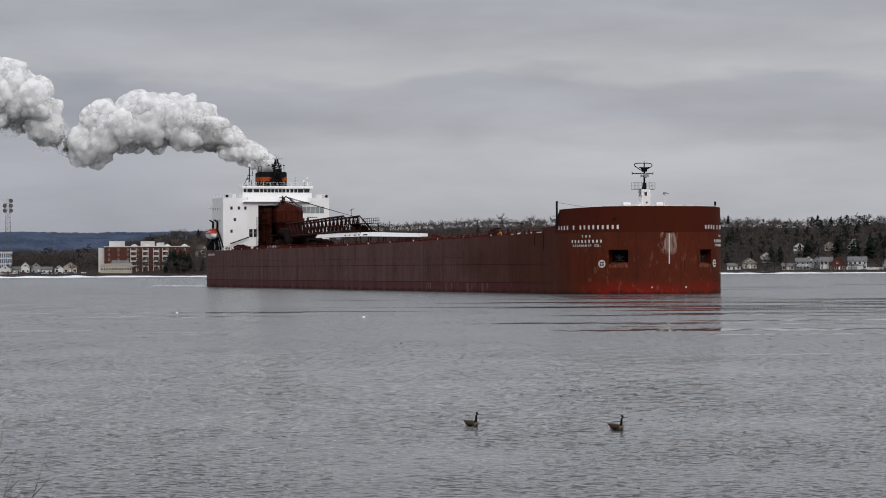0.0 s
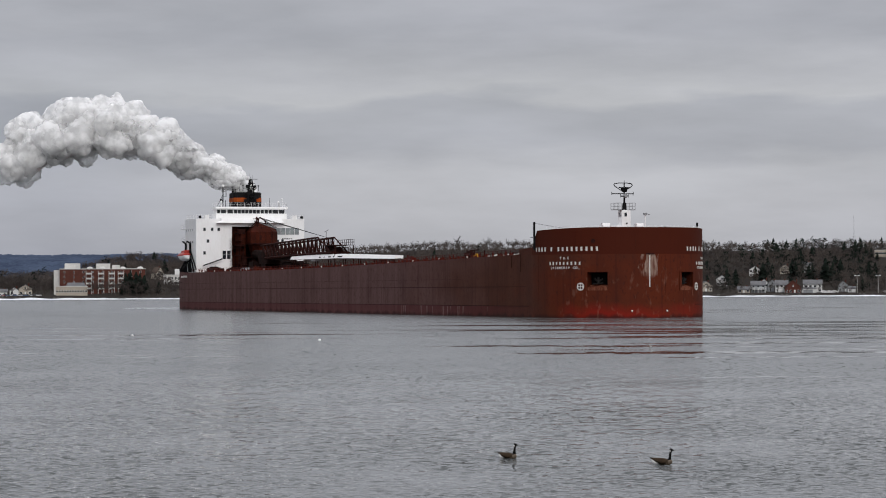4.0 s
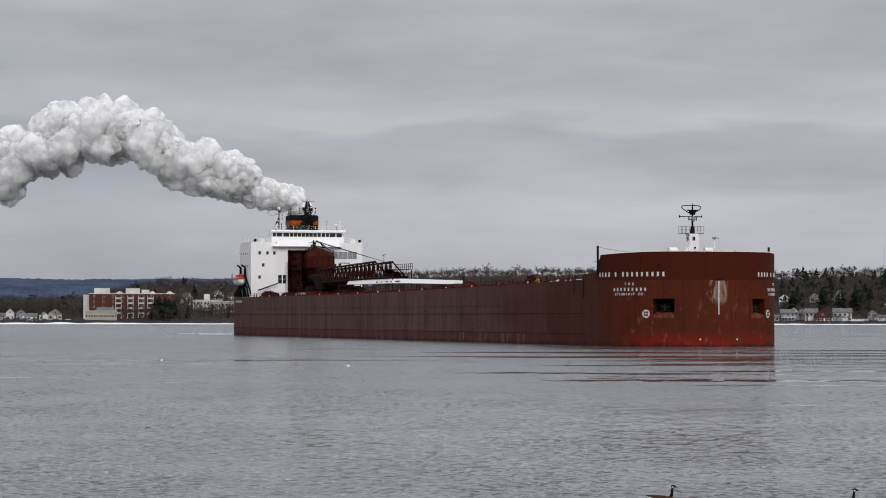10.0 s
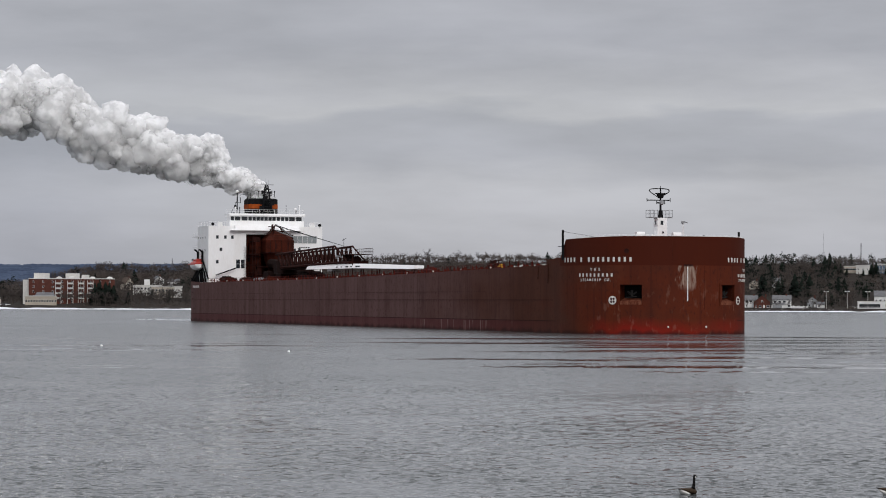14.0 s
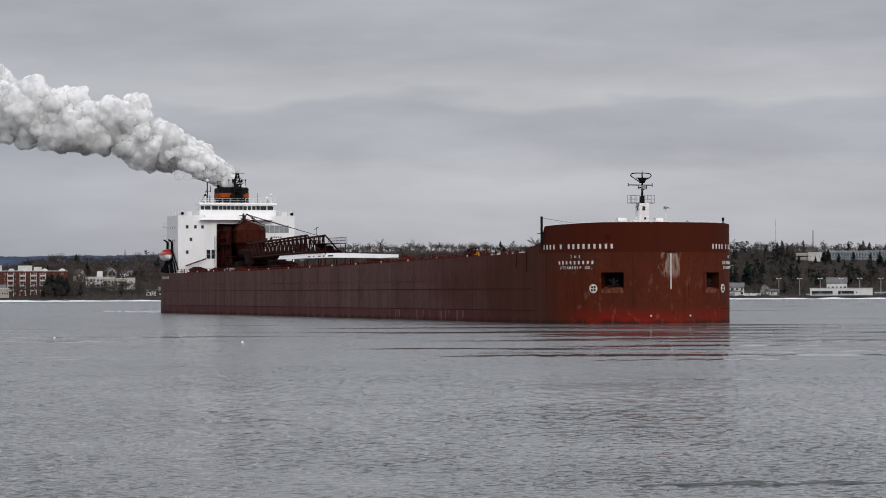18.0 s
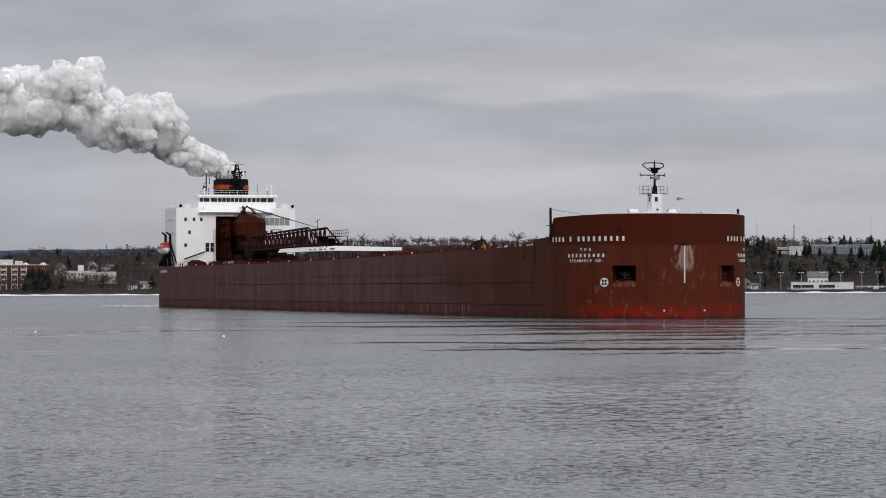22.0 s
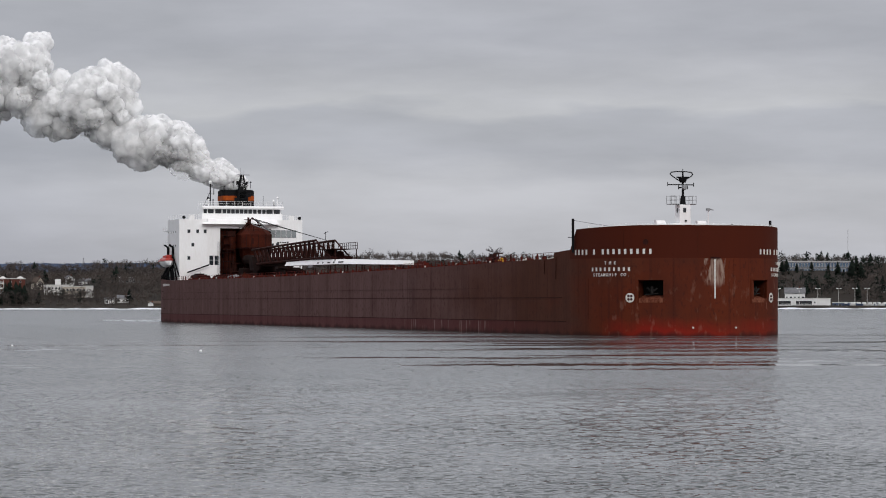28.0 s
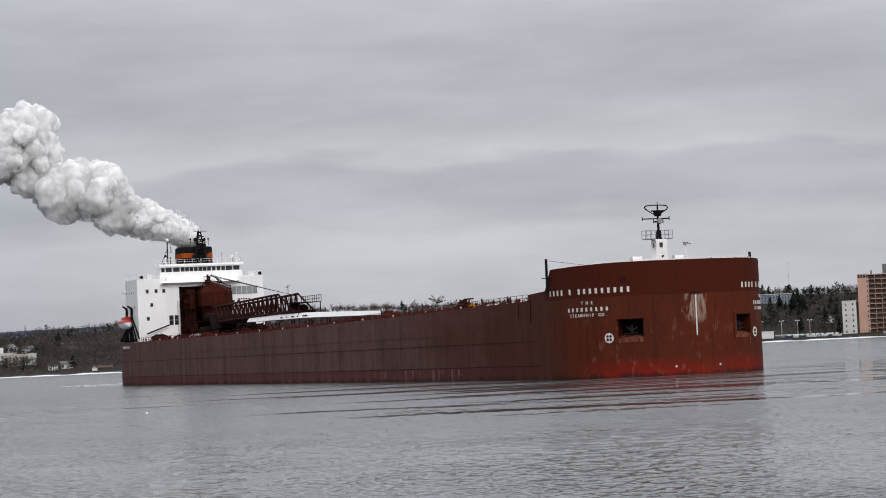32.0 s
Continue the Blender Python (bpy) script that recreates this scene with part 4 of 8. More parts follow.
def build_unloader(ship):
    # hopper house in the recess
    bm = bmesh.new()

    def octo(z, x0, x1, y0, y1, c):
        return [(x0, y0 + c, z), (x0 + c, y0, z), (x1 - c, y0, z), (x1, y0 + c, z), (x1, y1 - c, z), (x1 - c, y1, z), (x0 + c, y1, z), (x0, y1 - c, z)]
    loft(bm, [octo(18.2, 16.5, 25.5, -0.7, 6.6, 1.6), octo(18.6, 16.3, 25.8, -0.9, 6.8, 1.6), octo(21.7, 16.3, 25.8, -0.9, 6.8, 1.6),
              octo(22.6, 17.0, 25.0, -0.2, 6.1, 1.5), octo(23.3, 18.0, 24.0, 0.6, 5.0, 1.2), octo(23.7, 18.8, 23.2, 1.1, 4.2, 0.8), octo(24.3, 20.0, 22.2, 1.5, 3.4, 0.5)])
    hop = part("hopper", bm, M_RUST, ship, "rust-red octagonal unloading hopper")
    bm = bmesh.new()
    loft(bm, [octo(14.8, 17.5, 24.2, 0.6, 4.6, 1.2), octo(16.4, 17.3, 24.6, 0.0, 5.2, 1.4), octo(18.2, 17.0, 25.0, -0.3, 6.2, 1.5)])
    part("hopper_cone", bm, M_RUST, hop)
    bm = bmesh.new()
    loft(bm, [octo(18.25, 16.1, 26.0, -1.1, 7.0, 1.6), octo(18.5, 16.1, 26.0, -1.1, 7.0, 1.6)])
    part("hopper_flange", bm, M_RUST_D, hop)
    boxpart("hopper_platform", (17.0, 21.0, -4.7, -1.6, 17.9, 18.2), M_RUST_D, hop)
    boxpart("drive_housing", (17.4, 20.5, -4.4, -1.9, 18.2, 21.2), M_RUST, hop, "rust-brown drive housing", bevel=0.1)
    boxpart("drive_housing", (17.0, 20.0, -3.4, -1.4, 21.2, 22.6), M_RUST_D, hop, bevel=0.1)
    boxpart("hopper_hatch", (25.8, 25.9, 1.2, 1.8, 19.4, 20.8), M_RUST_D, hop)
    # plated side bay between the recess and the drum
    bay = boxpart("side_bay", (17.2, 18.6, -5.2, -0.9, 10.5, 23.1), M_RUST, hop, "rust-red plated bay beside the drum")
    for z in (12.6, 15.0, 17.3, 19.8, 22.0):
        boxpart("bay_stiffener", (18.6, 18.85, -5.2, -0.9, z, z + 0.22), M_RUST_D, bay)
    for y in (-4.2, -2.9, -1.7):
        boxpart("bay_stiffener", (18.6, 18.8, y, y + 0.18, 10.6, 23.0), M_RUST_D, bay)
    # flat black plates, painted as the shade of openings in the bay
    for y, z, w, h in ((-4.0, 20.3, 0.9, 1.3), (-2.6, 18.0, 1.1, 1.0), (-4.6, 16.0, 0.7, 1.0), (-2.2, 13.2, 0.9, 1.6)):
        boxpart("bay_opening_shade", (18.62, 18.7, y, y + w, z, z + h), M_RECESS_SHADE, bay)
    # ribs on the drum and rails round its top
    for y in (-0.1, 1.3, 3.0, 4.7, 6.0):
        boxpart("drum_rib", (25.8, 25.95, y - 0.06, y + 0.06, 18.6, 21.7), M_RUST_D, hop)
    bm = bmesh.new()
    rail(bm, [(17, -0.6, 22.5), (25.2, -0.6, 22.5), (25.2, 5.6, 22.5)], 1.0, 1.2, 0.05)
    part("drum_rail", bm, M_RUST_D, hop)
    for p, q, r in (((22.6, -0.3, 23.2), (22.6, 2.2, 25.9), 0.16), ((22.6, 2.2, 25.9), (24.6, 5.2, 23.3), 0.16), ((23.4, 1.2, 22.8), (23.4, 1.6, 25.5), 0.2), ((23.4, 4.4, 22.8), (23.0, 3.4, 25.0), 0.14), ((23.8, 0.2, 24.6), (23.8, 4.8, 23.9), 0.12)):
        bm = bmesh.new()
        tube(bm, p, q, r, 6)
        part("sheave_strut", bm, M_RUST_D, hop)
    for y0, z0, y1, z1 in ((2.2, 25.6, 6.5, 22.2), (3.2, 24.6, 7.4, 21.6), (1.6, 24.2, 5.8, 22.6)):
        bm = bmesh.new()
        tube(bm, (25.2, y0, z0), (26.2, y1, z1), 0.11, 5)
        part("hoist_pipe", bm, M_GREY, hop, "pale grey hoist pipe")
    boxpart("hopper_hatch", (25.8, 25.9, 4.6, 5.0, 19.0, 21.2), M_RUST_D, hop)
    for y in (-2.4, 1.0, 3.6, 6.8):
        bm = bmesh.new()
        tube(bm, (20, y, 10.5), (20, y * 0.9 + 0.2, 16.5), 0.3, 6)
        part("hopper_leg", bm, M_RUST_D, hop)
    for z in (12.5, 14.6):
        bm = bmesh.new()
        tube(bm, (20.4, -2.4, z), (20.4, 6.8, z), 0.18, 6)
        part("leg_tie", bm, M_RUST_D, hop)
    for i in range(9):
        bm = bmesh.new()
        y = -4.6 + i * 1.35
        bx(bm, 18.5, 20.2, y, y + 0.8, 10.4, 12.2 + (i * 7 % 5) * 0.6)
        part("machinery_cabinet", bm, M_RUST_D if i % 3 else M_BLACK, hop)
    bm = bmesh.new()
    tube(bm, (22, 1.4, 24.3), (22, 1.4, 26.0), 0.25, 7)
    tube(bm, (22, 2.0, 24.3), (22.3, 5.0, 24.0), 0.2, 6)
    tube(bm, (22.3, 2.4, 25.6), (22.3, 0.2, 25.4), 0.09, 5)
    tube(bm, (22.3, 3.6, 24.5), (22.3, 3.4, 25.6), 0.07, 5)
    part("sheave_head", bm, M_RUST_D, hop)
    for y in (2.0, 2.6, 3.1):
        bm = bmesh.new()
        tube(bm, (22, y, 25.6), (97, 0.3, 18.7), 0.055, 4)
        part("boom_stay", bm, M_BLACK, hop)
    bm = bmesh.new()
    tube(bm, (21.9, -4.0, 12.5), (21.9, -4.0, 22.5), 0.09, 5)
    tube(bm, (21.9, -3.2, 12.5), (21.9, -3.2, 22.5), 0.09, 5)
    for i in range(5):
        bx(bm, 20.5, 22.2, -5.0, -2.8, 13.0 + i * 2.1, 13.1 + i * 2.1)
    part("access_platforms", bm, M_RUST_D, hop)
    for x, y, l, w, h in ((27, 4.5, 5, 4, 4.6), (33, 7.0, 4, 5, 3.8), (38, 1.5, 5, 5, 3.2), (30, -1.0, 5, 3, 3.0), (46, 5.5, 6, 4, 3.0), (55, 3.0, 6, 5, 2.6), (64, 1.5, 5, 5, 2.2)):
        boxpart("deck_machinery", (x - l / 2, x + l / 2, y - w / 2, y + w / 2, deck_z(x), deck_z(x) + h), M_TROUGH, hop, "dark machinery under the boom", bevel=0.15)
    # lattice boom: lower chords, rising upper chords, and each brace by itself
    def low(u):
        return 14.1 + 0.6 * u
    def upp(u):
        return 17.6 + 1.1 * u
    boom = new("unloading_boom")
    boom.parent = ship
    boom["label"] = "dark rust-red lattice unloading boom"
    x0, x1 = 40.0, 97.0
    for y in (-2.2, 2.2):
        bm = bmesh.new()
        tube(bm, (x0 + 3, y, low(0)), (x1, y, low(1)), 0.3, 6)
        part("lower_chord", bm, M_RUST_D, boom)
        bm = bmesh.new()
        tube(bm, (x0, y, upp(0)), (x1, y, upp(1)), 0.26, 6)
        part("upper_chord", bm, M_RUST_D, boom)
        n = 15
        for i in range(n):
            u, v, w = i / n, (i + 0.5) / n, (i + 1) / n
            for p, q in ((u, v), (w, v)):
                bm = bmesh.new()
                tube(bm, (x0 + 3 + (x1 - x0 - 3) * p, y, low(p)), (x0 + (x1 - x0) * q, y, upp(q)), 0.19, 5)
                part("boom_brace", bm, M_RUST_D, boom)
    bm = bmesh.new()
    for i in range(16):
        u = i / 15
        tube(bm, (x0 + 3 + (x1 - x0 - 3) * u, -2.2, low(u)), (x0 + 3 + (x1 - x0 - 3) * u, 2.2, low(u)), 0.14, 5)
    part("cross_members", bm, M_RUST_D, boom)
    bm = bmesh.new()
    bx(bm, 42, 99, -1.5, 1.5, 13.5, 14.8)
    for i in range(28):
        tube(bm, (43 + i * 2, -1.9, 13.8), (43 + i * 2, -1.9, 15.0), 0.22, 6)
    part("conveyor_trough", bm, M_TROUGH, boom, "dark conveyor trough inside the boom")
    bm = bmesh.new()
    loft(bm, [octo(12.6, 40, 46, -3, 3, 1), octo(15.8, 38, 44, -3, 3, 1)])
    tube(bm, (26, 0, 15.5), (42, 0, 15.0), 1.2, 8)
    part("boom_pivot", bm, M_TROUGH, boom)
    bm = bmesh.new()
    tube(bm, (97, -2.2, 18.7), (108, -2.2, 15.0), 0.2, 5)
    tube(bm, (97, 2.2, 18.7), (108, 2.2, 15.0), 0.2, 5)
    bx(bm, 97, 110, -2.4, 2.4, 14.4, 15.0)
    tube(bm, (101, 0, 15.3), (109, 0, 15.3), 0.9, 8)
    tube(bm, (101, -0.6, 16.0), (106, -0.6, 16.2), 0.6, 8)
    part("boom_head", bm, M_RUST_D, boom)
    bm = bmesh.new()
    rail(bm, [(98, -2.6, 16.6), (113, -2.6, 16.6)], 1.4, 1.6, 0.07)
    rail(bm, [(98, 2.6, 16.6), (113, 2.6, 16.6)], 1.4, 1.6, 0.07)
    bx(bm, 98, 113, -2.6, 2.6, 16.5, 16.6)
    tube(bm, (113, -2.4, 11), (113, -2.4, 16.6), 0.12, 5)
    tube(bm, (113, 2.4, 11), (113, 2.4, 16.6), 0.12, 5)
    part("boom_gallery", bm, M_RUST_D, boom)
    bm = bmesh.new()
    tube(bm, (97, 0, 18.7), (97, 0, 20.6), 0.06, 5)
    tube(bm, (97, -0.5, 20.1), (97, 0.6, 20.7), 0.06, 5)
    part("wind_vane", bm, M_BLACK, boom)
    # long pale girder forward of it, in two lengths, on trestles
    bm = bmesh.new()
    loft(bm, [[(72.5, -2.9, 13.35), (72.5, -0.5, 13.35), (72.5, -0.5, 14.5), (72.5, -2.2, 14.5)],
              [(118, -2.9, 13.2), (118, -0.5, 13.2), (118, -0.5, 14.25), (118, -2.2, 14.25)],
              [(163, -2.9, 12.5), (163, -0.5, 12.5), (163, -0.5, 13.3), (163, -2.4, 13.3)]])
    gir = part("boom_girder", bm, M_FRESH, ship, "long white girder lying above the deck")
    for i, w in enumerate((1.2, 0.5, 1.9, 0.8, 3.6)):
        xx = 100 + i * 4.2
        boxpart("lettering_bar", (xx, xx + w * 0.9, -2.82, -2.4, 13.5, 13.75), M_BLACK, gir, "plain dark bar of lettering")
    for x in (74, 84, 95, 107, 120, 133, 146, 160):
        bm = bmesh.new()
        for y in (-2.3, -1.7):
            tube(bm, (x, y, deck_z(x)), (x, y, 13.3 - 0.008 * (x - 74)), 0.13, 5)
        part("girder_trestle", bm, M_RUST_D, gir)
    boxpart("girder_bracket", (93, 96.5, -3.0, -1.0, 12.7, 13.3), M_GREY, gir)


def build_deck_gear(ship):
    post = bmesh.new()
    tube(post, (0, 0, 0), (0, 0, 1.05), 0.045, 5)
    post = mesh_of("rail_post", post, M_RAIL)
    rails = new("deck_rail")
    rails.parent = ship
    rails["label"] = "rust-red deck edge rail"
    for s in (-1, 1):
        n = 110
        for i in range(n):
            x = 11 + i * (272 / n)
            piece("rail_post", post, rails, Matrix.Translation((x, s * 15.85, deck_z(x))))
        for h in (0.55, 1.05):
            bm = bmesh.new()
            for i in range(34):
                xa, xb = 11 + i * 8, 19 + i * 8
                tube(bm, (xa, s * 15.85, deck_z(xa) + h), (xb, s * 15.85, deck_z(xb) + h), 0.04, 4)
            part("rail_bar", bm, M_RAIL, rails)
    lamp = bmesh.new()
    tube(lamp, (0, 0, 0), (0, 0, 0.8), 0.05, 6)
    bx(lamp, -0.1, 0.1, -0.1, 0.1, 0.6, 0.8)
    lamp = mesh_of("deck_light", lamp, M_LETTER)
    for i in range(15):
        x = 22 + i * 17.6
        piece("deck_light", lamp, ship, Matrix.Translation((x, -15.2, deck_z(x) - 0.3)), "small white deck lamp post")
    fit = []
    for w, d, h in ((0.5, 0.4, 0.7), (0.9, 0.5, 0.5), (0.3, 0.3, 0.85), (1.6, 0.4, 0.4)):
        bm = bmesh.new()
        bx(bm, -w / 2, w / 2, -d / 2, d / 2, 0, h)
        tube(bm, (-w * 0.3, 0, h), (-w * 0.3, 0, h + 0.25), 0.07, 5)
        fit.append(mesh_of("deck_fitting", bm, M_RAIL))
    rnd = random.Random(12)
    for i in range(90):
        x = 22 + i * 2.85 + rnd.uniform(-1, 1)
        piece("deck_fitting", rnd.choice(fit), ship, Matrix.Translation((x, -14.9 + rnd.uniform(-0.3, 0.3), deck_z(x) - 0.05)))
    # hatch coamings across the deck
    cover = bmesh.new()
    bx(cover, -1.6, 1.6, -6.5, 6.5, 0, 0.75)
    bx(cover, -1.75, 1.75, -6.7, 6.7, 0.75, 0.95)
    cover = mesh_of("hatch_cover", cover, M_RUST)
    for i in range(36):
        x = 60 + i * 6
        piece("hatch_cover", cover, ship, Matrix.Translation((x, 0, deck_z(x))), "low rust-red hatch cover")
    # crane and lockers forward
    rnd = random.Random(8)
    for x, y, l, w, h, m, nm in ((207, -13, 5.5, 1.0, 1.5, M_RAIL, "winch_house"), (246.5, -13.2, 3.6, 0.8, 1.75, M_RUST_D, "winch_house"), (251.5, -13.4, 1.2, 0.6, 0.95, M_YELLOW, "hatch_crane"),
                                 (261, -12.0, 8, 1.5, 0.5, M_LETTER, "deck_locker"), (273, -12.0, 10, 1.4, 0.45, M_LETTER, "deck_locker"), (224, -12.0, 5, 2, 0.8, M_RUST, "deck_locker"),
                                 (184, -12, 4, 2, 1.3, M_RUST_D, "winch_house"), (32, -13, 7, 3, 1.4, M_RUST_D, "winch_house"), (26, -12, 4, 3, 1.7, M_BLACK, "winch_house"), (52, -13, 6, 2, 1.2, M_RUST_D, "deck_locker"),
                                 (66, -13, 5, 2, 1.0, M_GREY, "deck_locker"), (78, -13.5, 3, 2, 1.2, M_RUST, "winch_house")):
        bm = bmesh.new()
        z = deck_z(x)
        bx(bm, x - l / 2, x + l / 2, y - w / 2, y + w / 2, z - 0.1, z + h * 0.8)
        bx(bm, x - l * 0.3, x + l * 0.22, y - w * 0.35, y + w * 0.35, z + h * 0.8, z + h)
        tube(bm, (x - l / 2, y - w / 2, z + h * 0.5), (x + l / 2, y - w / 2, z + h * 0.5), 0.22, 6)
        for _ in range(2):
            xx = x + rnd.uniform(-l / 2, l / 2)
            tube(bm, (xx, y, z), (xx, y, z + h * rnd.uniform(1.05, 1.25)), 0.08, 5)
        part(nm, bm, m, ship, {"hatch_crane": "yellow hatch crane on the deck", "winch_house": "rust-brown deck winch", "deck_locker": "low deck locker"}[nm])
    bm = bmesh.new()
    zc = deck_z(246) + 1.9
    tube(bm, (246, -12, 11.5), (246, -12, zc), 0.14, 6)
    tube(bm, (243.5, -12, zc), (248, -12, zc), 0.12, 6)
    tube(bm, (243.8, -9, 11.5), (243.8, -9, zc), 0.14, 6)
    part("crane_frame", bm, M_RUST_D, ship, "dark gantry frame on the deck")
    for i in range(26):
        x = 172 + i * 4.2
        bm = bmesh.new()
        z = deck_z(x)
        r = 0.16 + 0.12 * rnd.random()
        tube(bm, (x, -13.5, z), (x, -13.5, z + rnd.uniform(0.4, 0.9)), r, 6)
        part("deck_vent", bm, M_RUST if i % 3 else M_RUST_D, ship)


M_GLASS_PALE = material("pale_window_glass", (0.30, 0.33, 0.33), (0.20, 0.22, 0.23), 0.12, scale=0.8)
ship = build_ship()


# ======== water: one sheet from under the bank to the horizon ========
def water_material():
    m = bpy.data.materials.new("river_water")
    m.use_nodes = True
    nt = m.node_tree
    N, L = nt.nodes.new, nt.links.new
    b = nt.nodes["Principled BSDF"]
    b.inputs["Base Color"].default_value = (0.066, 0.072, 0.072, 1)
    b.inputs["Roughness"].default_value = 0.1
    b.inputs["IOR"].default_value = 1.33
    tc = N("ShaderNodeTexCoord")

    def wave(stretch, scale, detail, turn=12):
        mp, n = N("ShaderNodeMapping"), N("ShaderNodeTexNoise")
        mp.inputs["Scale"].default_value = stretch
        mp.inputs["Rotation"].default_value = (0, 0, radians(turn))
        n.inputs["Scale"].default_value, n.inputs["Detail"].default_value = scale, detail
        L(tc.outputs["Object"], mp.inputs[0])
        L(mp.outputs[0], n.inputs["Vector"])
        return n.outputs["Fac"]
    def ranged(v, lo, hi, a, c):
        r = N("ShaderNodeMapRange")
        r.inputs["From Min"].default_value, r.inputs["From Max"].default_value = lo, hi
        r.inputs["To Min"].default_value, r.inputs["To Max"].default_value = a, c
        L(v, r.inputs["Value"])
        return r.outputs[0]
    # slicks and cat's-paws: broad and narrow patches in which the ripples are weaker or stronger
    patch = wave((1, 0.45, 1), 0.035, 4)
    broad = ranged(patch, 0.38, 0.58, 0.55, 1.0)
    narrow = ranged(wave((0.5, 0.085, 1), 1.0, 3), 0.38, 0.62, 0.65, 1.0)
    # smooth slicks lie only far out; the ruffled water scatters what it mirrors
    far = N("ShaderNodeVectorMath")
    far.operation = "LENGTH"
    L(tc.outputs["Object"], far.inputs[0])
    slick, rough = N("ShaderNodeMath"), N("ShaderNodeMix")
    slick.operation = "MULTIPLY"
    band = N("ShaderNodeValToRGB")
    e = band.color_ramp.elements
    e[0].position, e[0].color = 0.34, (0, 0, 0, 1)
    e[1].position, e[1].color = 1.0, (0.3, 0.3, 0.3, 1)
    for p, v in ((0.37, 0.8), (0.43, 0.6), (0.50, 1.0), (0.68, 0.95), (0.78, 0.4), (0.87, 0.3)):
        e.new(p).color = (v, v, v, 1)
    L(ranged(far.outputs["Value"], 0, 600, 0.0, 1.0), band.inputs[0])
    soft = N("ShaderNodeMath")
    soft.operation = "MULTIPLY_ADD"
    L(band.outputs[0], soft.inputs[0])
    soft.inputs[1].default_value = 0.20
    place, more = N("ShaderNodeSeparateXYZ"), N("ShaderNodeMath")
    more.operation = "ADD"
    L(tc.outputs["Object"], place.inputs[0])
    L(wave((1, 4.6, 1), 0.021, 6, 0), more.inputs[0])
    L(ranged(place.outputs["X"], -5, 28, -0.09, 0.03), more.inputs[1])
    L(more.outputs[0], soft.inputs[2])
    L(ranged(soft.outputs[0], 0.68, 0.73, 0.0, 1.0), slick.inputs[0])
    slick.inputs[1].default_value = 1.0
    L(slick.outputs[0], rough.inputs["Factor"])
    L(ranged(far.outputs["Value"], 95, 190, 0.04, 0.22), rough.inputs["A"])
    rough.inputs["B"].default_value = 0.06
    L(rough.outputs["Result"], b.inputs["Roughness"])
    def math2(op, u, v):
        k = N("ShaderNodeMath")
        k.operation = op
        for i, q in enumerate((u, v)):
            if isinstance(q, (int, float)):
                k.inputs[i].default_value = q
            else:
                L(q, k.inputs[i])
        return k.outputs[0]
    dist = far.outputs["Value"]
    ruffle = ranged(wave((1, 0.55, 1), 0.11, 4), 0.38, 0.62, 0.35, 1.3)
    calm = math2("MULTIPLY", math2("MULTIPLY", broad, narrow), math2("MULTIPLY", ruffle, math2("SUBTRACT", 1.0, slick.outputs[0])))
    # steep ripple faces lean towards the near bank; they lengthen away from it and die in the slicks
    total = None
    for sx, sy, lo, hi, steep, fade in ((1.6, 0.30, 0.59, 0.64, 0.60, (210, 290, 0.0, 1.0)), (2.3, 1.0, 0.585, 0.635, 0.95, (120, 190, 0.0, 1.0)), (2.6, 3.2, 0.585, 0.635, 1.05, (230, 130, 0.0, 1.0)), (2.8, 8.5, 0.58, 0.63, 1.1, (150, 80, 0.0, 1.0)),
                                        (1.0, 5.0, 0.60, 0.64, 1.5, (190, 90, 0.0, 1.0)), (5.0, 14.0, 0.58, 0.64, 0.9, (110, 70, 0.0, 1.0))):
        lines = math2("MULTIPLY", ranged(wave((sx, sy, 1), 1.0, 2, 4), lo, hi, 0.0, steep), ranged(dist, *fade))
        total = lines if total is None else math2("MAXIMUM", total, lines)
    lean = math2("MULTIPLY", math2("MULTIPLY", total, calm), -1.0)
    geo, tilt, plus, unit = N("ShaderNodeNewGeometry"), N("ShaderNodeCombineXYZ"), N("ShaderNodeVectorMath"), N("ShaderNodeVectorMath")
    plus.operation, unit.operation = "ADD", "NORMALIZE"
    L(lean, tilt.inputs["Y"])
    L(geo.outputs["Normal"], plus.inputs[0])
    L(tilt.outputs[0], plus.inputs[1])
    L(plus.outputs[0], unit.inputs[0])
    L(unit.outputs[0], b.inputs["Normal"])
    return m


